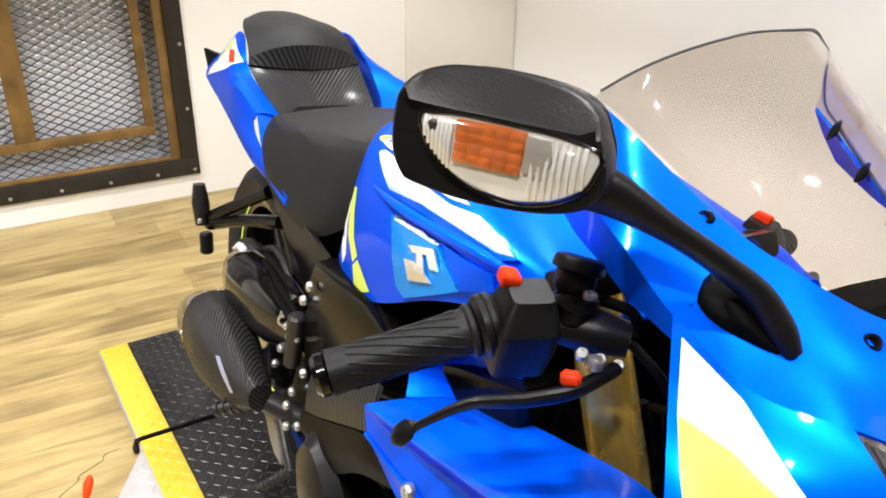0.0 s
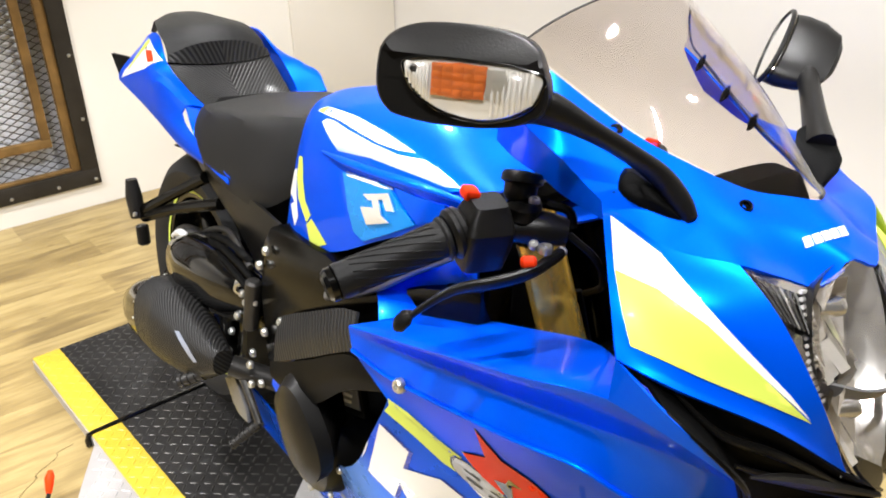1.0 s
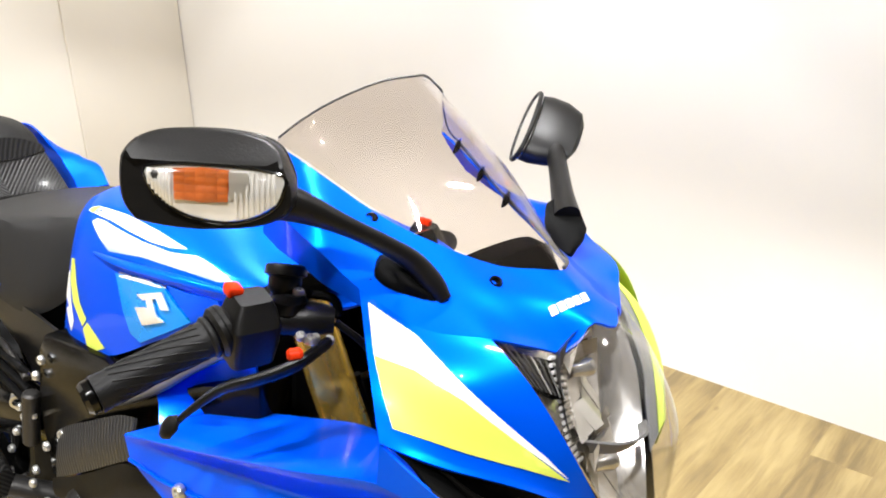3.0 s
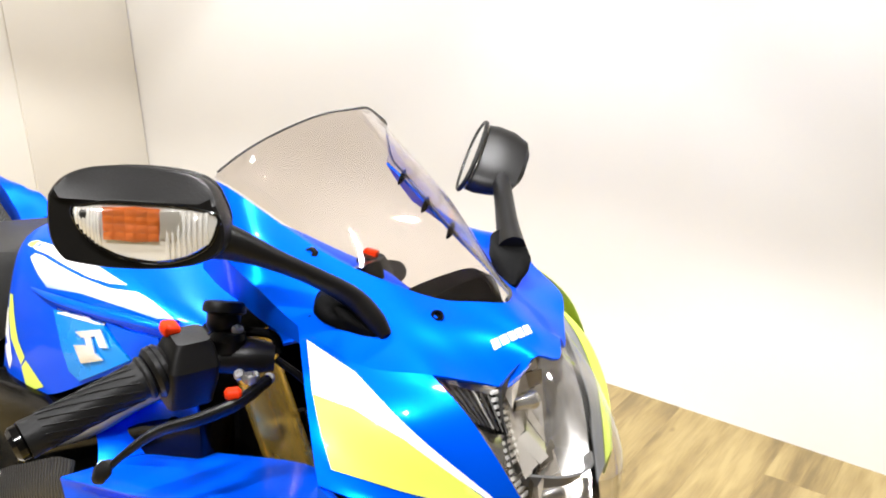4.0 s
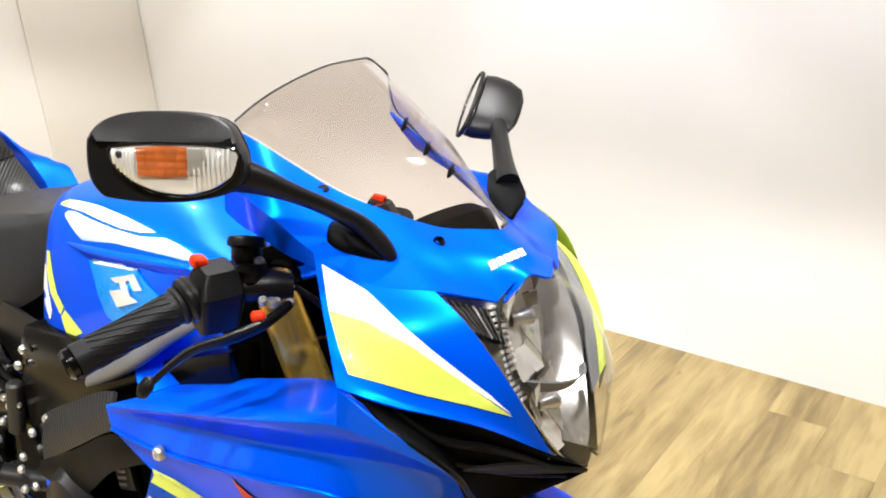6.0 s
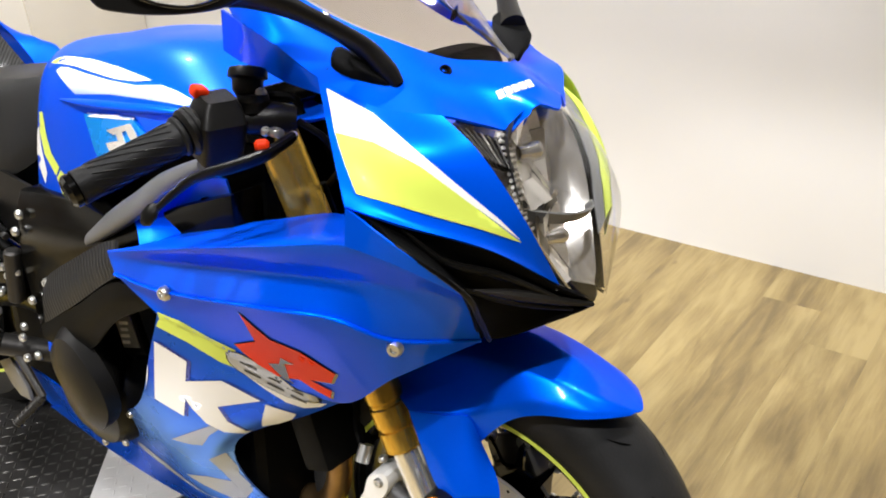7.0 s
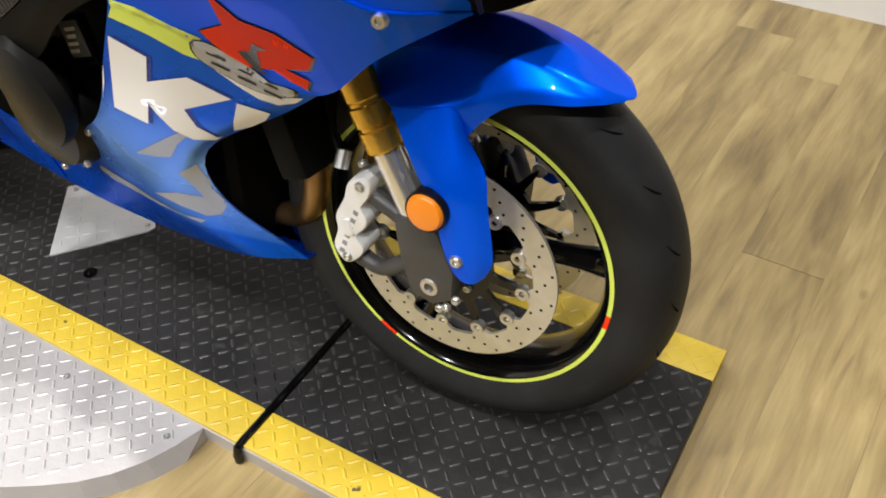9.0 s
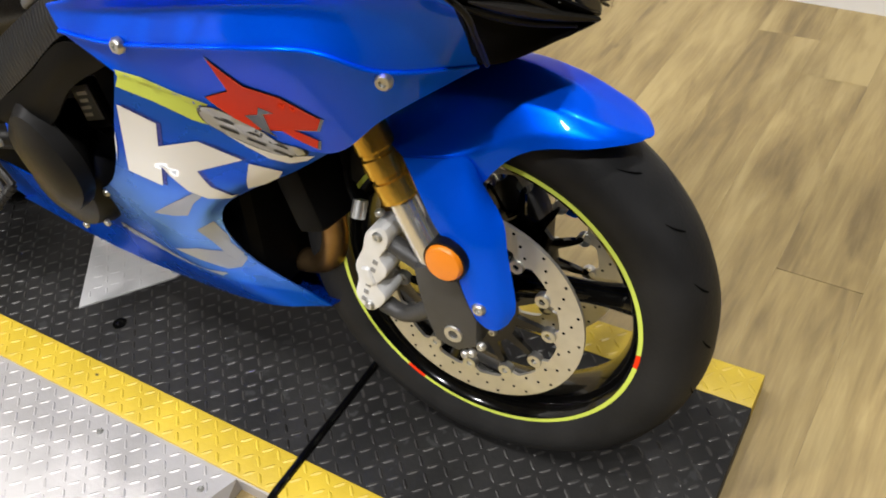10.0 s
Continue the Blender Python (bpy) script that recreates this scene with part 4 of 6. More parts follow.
def right_mirror():
    """A stalked mirror swept back along M_L, its front along M_N, with a flat sloping top."""
    e = holder("mirror", "black stalked mirror with clear-lens indicator in its shell")
    f = lambda l, u, o=0.0: tuple(M_O + M_L * l + M_U * u + M_N * o)
    ring = spline(SHELL, 64, True)
    cl, cu = 0.062, 0.002
    fold = 0.0190
    face = lambda l, u: 0.004 - max(0, u - fold) * 1.15 - max(0, l - 0.122) * 0.9
    bm = bmesh.new()
    loops = []
    for k, drop in ((0.955, 0.0), (0.99, -0.002), (1.0, -0.006), (1.0, -0.014), (0.985, -0.026), (0.93, -0.038), (0.90, -0.042), (0.84, -0.040)):
        loop = []
        for l, u in ring:
            l2, u2 = cl + (l - cl) * k, cu + (u - cu) * k
            loop.append(bm.verts.new(f(l2, u2, face(l2, u2) * max(0, 1 + drop / 0.03) + drop)))
        loops.append(loop)
    for p, q in zip(loops, loops[1:]):
        for k in range(64):
            bm.faces.new((p[k], p[(k + 1) % 64], q[(k + 1) % 64], q[k]))
    bm.faces.new(loops[-1])
    inner = [(cl + (l - cl) * 0.955, cu + (u - cu) * 0.955) for l, u in ring]
    high = [k for k in range(64) if inner[k][1] > fold]
    a, b = high[0], high[-1]
    fold_line = [bm.verts.new(f(inner[a][0] + (inner[b][0] - inner[a][0]) * t, fold - 0.0004, face(inner[a][0] + (inner[b][0] - inner[a][0]) * t, fold))) for t in (0.08, 0.25, 0.5, 0.75, 0.94)]
    bm.faces.new([loops[0][k] for k in high] + fold_line[::-1])
    below = [loops[0][k % 64] for k in range(b, a + 65)]
    bm.faces.new(below + fold_line)
    part("shell", bm, BLACK, e, "textured black mirror shell with a sloping top", angle=24)
    out = spline(LAMP, 48, True)
    bez = [f(l, u, 0.005) for l, u in out]
    part("bezel", tube(bez + bez[:1], 0.0018, 8, 80), GLOSSB, e)
    ind = part("indicator", dome([f(l, u, 0.006) for l, u in out], 0.012, 7, normal=M_N), CLEAR, e, "clear indicator lens")
    part("indicator_reflector", dome([f(l, u, 0.0050) for l, u in out], 0.0010, 5, normal=M_N), SILVERED, ind, "silvered indicator reflector")
    amber = [f(l, u, 0.0062) for l, u in ((0.0875, 0.0135), (0.062, 0.0150), (0.040, 0.0140), (0.0405, -0.002), (0.0425, -0.0130), (0.062, -0.0155), (0.0835, -0.0130), (0.087, -0.002))]
    part("amber_bulb", dome(amber, 0.003, 3, normal=M_N), AMBER, ind, "orange indicator bulb")
    for k in range(5):
        for i in range(4):
            l, u = 0.0455 + 0.0092 * k, -0.0098 + 0.0068 * i
            part("amber_prism", dome([f(l + 0.0044 * p, u + 0.0032 * q, 0.0090) for p, q in ((-1, -1), (0, -1.05), (1, -1), (1.05, 0), (1, 1), (0, 1.05), (-1, 1), (-1.05, 0))], 0.0007, 2, normal=M_N), AMBER, ind)
    for k in range(16):
        l = 0.002 + 0.0046 * k if k < 8 else 0.0905 + 0.0030 * (k - 8)
        if l > 0.110:
            continue
        low_u = float(np.interp(l, [-0.006, 0.0, 0.019, 0.043, 0.070, 0.092, 0.104, 0.1125], [-0.002, -0.013, -0.025, -0.030, -0.0275, -0.019, -0.0085, 0.004])) + 0.001
        part("flute", tube([f(l, low_u, 0.0066), f(l, (low_u + 0.0145) / 2, 0.0084), f(l, 0.0125, 0.0066)], 0.0015, 6, 7), SILVERED, ind)
    part("smoked_corner", dome([f(l, u, 0.0085) for l, u in ((0.040, 0.0125), (0.024, 0.0125), (0.022, 0.000), (0.028, -0.012), (0.040, -0.010))], 0.0012, 3, normal=M_N), STEEL, ind, "grey patch beside the bulb")
    part("screw_head", dome([f(0.103 + 0.005 * math.cos(a), 0.007 + 0.005 * math.sin(a), 0.007) for a in (k * math.pi / 6 for k in range(12))], 0.003, 3, normal=M_N), CAST, ind)
    rim = [f(cl + (l - cl) * 0.86, cu + (u - cu) * 0.86, -0.049) for l, u in ring]
    part("glass_rim", tube(rim + rim[:1], 0.0035, 8, 70), BLACK, e)
    part("mirror_glass", dome([f(cl + (l - cl) * 0.85, cu + (u - cu) * 0.85, -0.050) for l, u in ring], 0.002, 3, normal=-M_N), MIRROR, e, "silver mirror glass")
    line = [(-0.134, -0.282, 1.052), (-0.116, -0.254, 1.043), (-0.093, -0.222, 1.025), (-0.075, -0.188, 1.004), (-0.062, -0.160, 0.983), (-0.047, -0.147, 0.961), (-0.036, -0.143, 0.947)]
    part("stalk", tube(line, [0.023, 0.0170, 0.0108, 0.0100, 0.0115, 0.0120, 0.0080], 18, squash=0.85), BLACK, e, "tapered black mirror stalk")
    foot = [(-0.100, -0.166, 0.982), (-0.080, -0.160, 0.978), (-0.048, -0.150, 0.955), (-0.034, -0.141, 0.939), (-0.048, -0.150, 0.930), (-0.076, -0.172, 0.938), (-0.097, -0.180, 0.960)]
    part("foot", dome(spline(foot, 28, True), 0.015, 5, normal=(0.25, -0.8, 0.55)), MATTE, e, "black rubber mirror foot")
    rib = [Vector(p) + Vector((0.003, -0.006, 0.003)) for p in foot]
    part("foot_rib", tube([rib[6], rib[5], rib[4], rib[3]], 0.0035, 8), MATTE, e)


def left_mirror():
    """The far mirror, seen almost edge-on, its glass towards the seat."""
    e = holder("mirror", "black stalked mirror turned edge-on, showing its silver glass")
    c = Vector((-0.247, 0.272, 1.040))
    along = Vector((-0.047, 0.112, 0.072)).normalized()
    back_way = Vector((-0.68, -0.60, 0.50)).normalized()
    up = back_way.cross(along).normalized()
    deep = Vector((0.078, 0.014, -0.010))

    def ring(k, q, flat=1.0):
        return [c + along * (0.068 * k * math.copysign(abs(math.cos(a)) ** 0.8, math.cos(a))) + up * (0.026 * k * flat * math.copysign(abs(math.sin(a)) ** 0.8, math.sin(a))) + deep * q for a in (2 * math.pi * i / 40 for i in range(40))]
    bm = bmesh.new()
    loops = [[bm.verts.new(v) for v in ring(k, q)] for k, q in ((0.86, 0.10), (0.93, 0.11), (0.96, 0.30), (0.90, 0.62), (0.72, 0.90), (0.45, 1.0))]
    for p, q in zip(loops, loops[1:]):
        for i in range(40):
            bm.faces.new((p[i], p[(i + 1) % 40], q[(i + 1) % 40], q[i]))
    bm.faces.new(loops[0]), bm.faces.new(loops[-1])
    part("shell", bm, BLACK, e, "satin black mirror shell", angle=28)
    rim = ring(0.97, 0.02)
    part("glass_rim", tube(rim + rim[:1], 0.0035, 8, 60), BLACK, e)
    bm = bmesh.new()
    loops = [[bm.verts.new(v) for v in ring(k, q)] for k, q in ((0.95, 0.08), (0.98, 0.02), (0.95, 0.0))]
    for p, q in zip(loops, loops[1:]):
        for i in range(40):
            bm.faces.new((p[i], p[(i + 1) % 40], q[(i + 1) % 40], q[i]))
    bm.faces.new(loops[0]), bm.faces.new(loops[-1])
    part("mirror_glass", bm, MIRROR, e, "silver mirror glass", angle=20)
    part("stalk", tube([c + deep * 0.55 - along * 0.015, (-0.165, 0.232, 1.010), (-0.110, 0.165, 0.985), (-0.078, 0.128, 0.968)], [0.017, 0.0135, 0.0150, 0.019], 16, squash=0.8), BLACK, e, "tapered black mirror stalk")
    part("foot", ringed([((-0.086, 0.132, 0.975), 0.022, 0.018, (1, 0, -0.3), (0, 1, 0.3)), ((-0.072, 0.118, 0.962), 0.026, 0.022, (1, 0, -0.3), (0, 1, 0.3)), ((-0.066, 0.110, 0.953), 0.023, 0.018, (1, 0, -0.3), (0, 1, 0.3)), ((-0.058, 0.100, 0.944), 0.014, 0.012, (1, 0, -0.3), (0, 1, 0.3)), ((-0.054, 0.097, 0.936), 0.008, 0.007, (1, 0, -0.3), (0, 1, 0.3))], 18), MATTE, e, "black rubber mirror foot")


right_mirror()
left_mirror()

# side fairing
rowT = [(-0.400, -0.235, 0.706), (-0.360, -0.200, 0.722), (-0.298, -0.182, 0.742), (-0.189, -0.182, 0.778), (-0.085, -0.192, 0.812), (-0.02, -0.215, 0.818), (0.06, -0.20, 0.79)]
rowB = [(-0.374, -0.296, 0.729), (-0.245, -0.299, 0.765), (-0.100, -0.294, 0.804), (0.000, -0.270, 0.823), (0.050, -0.249, 0.810), (0.099, -0.214, 0.780)]
rowC = [(-0.372, -0.295, 0.718), (-0.230, -0.280, 0.742), (-0.091, -0.268, 0.765), (0.022, -0.234, 0.772), (0.095, -0.198, 0.765)]
rowD = [(-0.364, -0.296, 0.700), (-0.271, -0.294, 0.703), (-0.103, -0.286, 0.730), (-0.026, -0.266, 0.735), (0.023, -0.226, 0.708), (0.077, -0.150, 0.694)]
rowE = [(-0.296, -0.289, 0.664), (-0.222, -0.271, 0.645), (-0.167, -0.243, 0.610), (-0.088, -0.198, 0.575), (0.005, -0.205, 0.648), (0.074, -0.148, 0.690)]
side_r = part("side_cowl", loft([rowT, rowB, rowC, rowD, rowE], 40, 4, crease=True), BLUE, bike, "creased glossy blue side cowl")
flipped(side_r, k=0.40)
part("cowl_crease", tube([(x, y - 0.0004, z) for x, y, z in rowD], 0.0026, 10, 60), BLUE, bike, "raised crease line of the side cowl")
part("cowl_inner_panel", loft([[(-0.470, -0.205, 0.745), (-0.400, -0.185, 0.785), (-0.330, -0.180, 0.803), (-0.285, -0.178, 0.805)], [(-0.430, -0.218, 0.722), (-0.375, -0.190, 0.752), (-0.315, -0.176, 0.772), (-0.278, -0.178, 0.778)], [(-0.400, -0.236, 0.707), (-0.360, -0.201, 0.723), (-0.298, -0.183, 0.743), (-0.270, -0.183, 0.753)]], 16, 4), BLUE, bike, "blue inner cowl panel below the tank")
screw((-0.325, -0.181, 0.765), (0.1, -0.8, 0.6), 0.010, bike, GLOSSB, "panel_bolt")
rowE2 = [(-0.298, -0.2875, 0.666), (-0.222, -0.2695, 0.648), (-0.167, -0.2415, 0.613), (-0.130, -0.2190, 0.592), (-0.088, -0.1965, 0.576)]
rowF = [(-0.338, -0.280, 0.599), (-0.263, -0.257, 0.565), (-0.199, -0.222, 0.536), (-0.150, -0.192, 0.531)]
rowG = [(-0.480, -0.235, 0.430), (-0.391, -0.234, 0.410), (-0.325, -0.220, 0.420), (-0.290, -0.202, 0.435)]
rowH = [(-0.773, -0.169, 0.279), (-0.602, -0.165, 0.255), (-0.410, -0.190, 0.285), (-0.315, -0.162, 0.320)]
rowI = [(-0.933, -0.150, 0.205), (-0.759, -0.136, 0.172), (-0.573, -0.136, 0.174), (-0.339, -0.140, 0.205), (-0.232, -0.100, 0.216)]
low_r = part("lower_fairing", loft([rowE2, rowF, rowG, rowH, rowI], 36, 6), LOWER, bike, "silver-blue lower fairing with large white lettering shapes")
flipped(low_r)
rowJ = [(-0.92, -0.06, 0.185), (-0.759, -0.05, 0.150), (-0.573, -0.05, 0.150), (-0.339, -0.05, 0.185), (-0.225, -0.03, 0.205)]
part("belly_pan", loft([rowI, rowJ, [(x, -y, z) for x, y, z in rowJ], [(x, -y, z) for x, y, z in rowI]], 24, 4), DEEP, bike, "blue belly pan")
for p, nn in (((-0.264, -0.2965, 0.704), (0, -1, 0.1)), ((0.024, -0.2265, 0.700), (0.3, -0.9, 0))):
    screw(p, nn, 0.009, bike, BOLT, "fairing_screw")

# tank
def skin(sections, nu=40, nv=6, thick=0.004):
    return loft([both([(x, -y, z) for y, z in reversed(pts)][::-1][::-1]) for x, pts in sections], nu, nv, thick)


tank = part("fuel_tank", skin([
    (-0.225, [(0, 0.868), (0.085, 0.870), (0.125, 0.878), (0.140, 0.870), (0.143, 0.862)]),
    (-0.300, [(0, 0.900), (0.090, 0.898), (0.142, 0.890), (0.160, 0.868), (0.166, 0.845)]),
    (-0.440, [(0, 0.940), (0.090, 0.931), (0.155, 0.894), (0.180, 0.850), (0.186, 0.795)]),
    (-0.600, [(0, 0.930), (0.090, 0.927), (0.148, 0.897), (0.178, 0.840), (0.188, 0.715)]),
    (-0.730, [(0, 0.915), (0.085, 0.914), (0.133, 0.886), (0.157, 0.830), (0.172, 0.750), (0.178, 0.690)]),
    (-0.810, [(0, 0.890), (0.070, 0.888), (0.105, 0.864), (0.125, 0.812), (0.140, 0.740), (0.150, 0.680)])], 48, 8), BLUE, bike, "pearl blue fuel tank with white and lime stripes")

# seat and tail
part("rider_seat", skin([
    (-0.790, [(0, 0.872), (0.070, 0.864), (0.100, 0.825), (0.118, 0.775), (0.122, 0.745)]),
    (-0.870, [(0, 0.855), (0.098, 0.846), (0.122, 0.832), (0.150, 0.770), (0.165, 0.722), (0.166, 0.690)]),
    (-1.000, [(0, 0.830), (0.125, 0.820), (0.148, 0.806), (0.168, 0.752), (0.176, 0.712), (0.176, 0.690)]),
    (-1.120, [(0, 0.812), (0.130, 0.803), (0.150, 0.790), (0.166, 0.752), (0.172, 0.722), (0.170, 0.705)]),
    (-1.185, [(0, 0.804), (0.120, 0.795), (0.140, 0.784), (0.152, 0.760), (0.155, 0.735), (0.152, 0.715)]),
    (-1.200, [(0, 0.780), (0.110, 0.772), (0.130, 0.762), (0.140, 0.745), (0.142, 0.730), (0.140, 0.715)])], 52, 6), VINYL, bike, "black vinyl rider seat with a creased side")
part("seat_base", loft([both([(-1.190, -0.120, 0.752), (-1.195, -0.06, 0.760), (-1.195, 0, 0.762)]), both([(-1.300, -0.105, 0.772), (-1.300, -0.05, 0.775), (-1.300, 0, 0.775)])], 24, 3), MATTE, bike, "black seat base behind the seat")
part("seat_cowl", loft([
    both([(-1.255, -0.098, 0.772), (-1.290, -0.05, 0.770), (-1.300, 0, 0.765)]),
    both([(-1.330, -0.110, 0.800), (-1.345, -0.055, 0.800), (-1.350, 0, 0.800)]),
    both([(-1.400, -0.117, 0.832), (-1.385, -0.06, 0.828), (-1.380, 0, 0.826)])], 36, 8), CHEVRON, bike, "chevron woven carbon seat hump")
part("hump_seam", tube(both([(-1.403, -0.118, 0.834), (-1.388, -0.06, 0.8295), (-1.383, 0, 0.8275)]), 0.003, 8, 30), GLOSSB, bike)
part("hump_front", loft([
    both([(-1.403, -0.117, 0.834), (-1.388, -0.06, 0.830), (-1.383, 0, 0.828)]),
    both([(-1.412, -0.114, 0.846), (-1.402, -0.06, 0.868), (-1.398, 0, 0.874)])], 32, 5, 0.004), CHEVRON, bike, "chevron woven carbon front of the pad")
part("rear_pad", loft([
    both([(-1.412, -0.1135, 0.846), (-1.402, -0.06, 0.868), (-1.398, 0, 0.874)]),
    both([(-1.440, -0.110, 0.872), (-1.430, -0.06, 0.888), (-1.425, 0, 0.893)]),
    both([(-1.505, -0.100, 0.892), (-1.475, -0.05, 0.902), (-1.465, 0, 0.905)]),
    both([(-1.600, -0.070, 0.890), (-1.600, -0.035, 0.905), (-1.60, 0, 0.908)]),
    both([(-1.700, -0.045, 0.850), (-1.71, -0.025, 0.860), (-1.71, 0, 0.862)])], 32, 6, 0.01), PAD, bike, "dark satin rear pad")
seat_side = part("seat_side_panel", loft([[(-1.262, -0.100, 0.768), (-1.200, -0.135, 0.752), (-1.100, -0.160, 0.728), (-0.985, -0.172, 0.712)], [(-1.235, -0.150, 0.783), (-1.180, -0.158, 0.742), (-1.090, -0.172, 0.712), (-0.975, -0.178, 0.702)]], 20, 4), BLUE, bike, "blue panel beside the seat")
flipped(seat_side)
tail_r = part("tail_panel", loft([
    [(-1.250, -0.099, 0.770), (-1.330, -0.111, 0.799), (-1.403, -0.118, 0.833), (-1.480, -0.106, 0.880), (-1.587, -0.090, 0.862), (-1.70, -0.060, 0.830)],
    [(-1.230, -0.150, 0.785), (-1.330, -0.160, 0.812), (-1.420, -0.152, 0.815), (-1.520, -0.140, 0.805), (-1.620, -0.130, 0.785), (-1.72, -0.115, 0.765)],
    [(-1.215, -0.160, 0.752), (-1.330, -0.165, 0.755), (-1.440, -0.155, 0.750), (-1.560, -0.142, 0.743), (-1.640, -0.135, 0.740), (-1.725, -0.124, 0.738)],
    [(-0.980, -0.176, 0.716), (-1.120, -0.172, 0.704), (-1.240, -0.165, 0.702), (-1.400, -0.150, 0.715), (-1.560, -0.135, 0.728), (-1.71, -0.120, 0.734)],
    [(-0.980, -0.166, 0.700), (-1.120, -0.150, 0.690), (-1.240, -0.140, 0.686), (-1.400, -0.120, 0.695), (-1.560, -0.100, 0.710), (-1.69, -0.090, 0.722)]], 40, 5), BLUE, bike, "blue tail panel with white tip")
tail_l = flipped(tail_r)
for v in tail_l.data.vertices:
    v.co.y *= 1 + 0.2 * min(1, max(0, (-1.15 - v.co.x) / 0.15))
fin = part("tail_fin", slab([(-1.70, 0.79), (-1.85, 0.775), (-1.80, 0.728), (-1.70, 0.735)], -0.10, -0.088, 0.003), MATTE, bike, "black tail fin")
flipped(fin)

# frame, engine, running gear behind
part("frame_trim", tube([(-0.575, -0.206, 0.664), (-0.500, -0.210, 0.708), (-0.430, -0.209, 0.750), (-0.370, -0.206, 0.790), (-0.300, -0.200, 0.828)], [0.012, 0.020, 0.021, 0.018, 0.009], 16, squash=0.6), TRIM, bike, "satin grey trim beside the tank")
fr = part("frame_spar", slab([(-0.80, 0.66), (-0.775, 0.695), (-0.60, 0.714), (-0.50, 0.70), (-0.36, 0.76), (-0.25, 0.80), (-0.25, 0.70), (-0.40, 0.655), (-0.52, 0.62), (-0.64, 0.56), (-0.72, 0.46), (-0.80, 0.44), (-0.82, 0.56)], -0.20, -0.15, 0.008), FRAME, bike, "black alloy frame spar")
flipped(fr)
sub = part("subframe_cover", loft([
    [(-0.79, -0.175, 0.690), (-0.90, -0.172, 0.697), (-1.05, -0.165, 0.692), (-1.22, -0.140, 0.680)],
    [(-0.80, -0.180, 0.640), (-0.92, -0.172, 0.630), (-1.05, -0.160, 0.640), (-1.20, -0.135, 0.655)],
    [(-0.82, -0.175, 0.560), (-0.90, -0.165, 0.570), (-1.00, -0.150, 0.600), (-1.15, -0.125, 0.640)]], 20, 4, 0.006), BLACK, bike, "black subframe cover")
flipped(sub)
part("engine", block((0.50, 0.30, 0.36), pose(-0.56, 0, 0.40), 0.03, 3), MATTE, bike, "dark engine block")
part("airbox", block((0.40, 0.26, 0.22), pose(-0.46, 0, 0.76), 0.03, 3), MATTE, bike)
part("radiator", block((0.05, 0.30, 0.26), pose(-0.235, 0, 0.52, 0, -20), 0.008), MATTE, bike, "black radiator core")
cover = holder("clutch_cover", "black round engine side cover")
part("cover_dome", lathe([(0, -0.05), (0.045, -0.048), (0.075, -0.036), (0.088, -0.012), (0.092, 0.05)], 40, pose(-0.60, -0.205, 0.40, 8, 0, 0)), BLACK, cover)
for k in range(8):
    a = 2 * math.pi * k / 8
    screw((-0.60 + 0.088 * math.cos(a), -0.225, 0.40 + 0.088 * math.sin(a)), (0, -1, 0), 0.006, cover)
guard = part("frame_guard", loft([
    [(-0.726, -0.212, 0.559), (-0.655, -0.224, 0.600), (-0.585, -0.236, 0.637), (-0.473, -0.250, 0.696), (-0.410, -0.262, 0.722)],
    [(-0.694, -0.235, 0.541), (-0.615, -0.248, 0.584), (-0.541, -0.258, 0.624), (-0.419, -0.276, 0.695), (-0.385, -0.280, 0.712)],
    [(-0.690, -0.240, 0.504), (-0.605, -0.254, 0.553), (-0.529, -0.264, 0.598), (-0.400, -0.285, 0.677), (-0.360, -0.288, 0.695)]], 20, 5, 0.004), RIBBED, bike, "ribbed carbon frame guard")
flipped(guard)
shield = part("engine_guard", loft([
    [(-0.705, -0.240, 0.496), (-0.610, -0.254, 0.548), (-0.527, -0.2645, 0.596), (-0.396, -0.2855, 0.675), (-0.331, -0.288, 0.685)],
    [(-0.680, -0.250, 0.485), (-0.595, -0.262, 0.520), (-0.520, -0.270, 0.560), (-0.402, -0.289, 0.645), (-0.318, -0.290, 0.678)],
    [(-0.643, -0.244, 0.476), (-0.580, -0.254, 0.500), (-0.514, -0.262, 0.530), (-0.408, -0.281, 0.614), (-0.306, -0.288, 0.670)]], 20, 5, 0.006), MATTE, bike, "black engine guard")
part("crash_slider", ringed([((-0.57, -0.20, 0.475), 0.03, 0.04, (0.8, 0, 0.6), (-0.6, 0, 0.8)), ((-0.555, -0.255, 0.470), 0.082, 0.058, (0.75, 0, -0.65), (0.65, 0, 0.75)), ((-0.545, -0.278, 0.465), 0.074, 0.052, (0.75, 0, -0.65), (0.65, 0, 0.75)), ((-0.54, -0.288, 0.46), 0.045, 0.030, (0.75, 0, -0.65), (0.65, 0, 0.75))], 22), BLACK, bike, "black moulded engine side cover")
box = holder("wiring_bracket", "black bracket with a grey label")
part("bracket_plate", block((0.06, 0.012, 0.07), pose(-0.505, -0.205, 0.535, 0, -18), 0.004), MATTE, box)
part("label_plate", block((0.044, 0.002, 0.050), pose(-0.505, -0.2125, 0.538, 0, -18), 0.0006), SILVER, box, "grey label")
for k in range(4):
    part("label_bar", block((0.024 - 0.004 * (k % 2), 0.0012, 0.005), pose(-0.508, -0.214, 0.552 - 0.0105 * k, 0, -18), 0.0003), WHITE, box)
part("bracket_arm", tube([(-0.62, -0.19, 0.48), (-0.56, -0.195, 0.50), (-0.50, -0.20, 0.495)], 0.009, 10), MATTE, box)
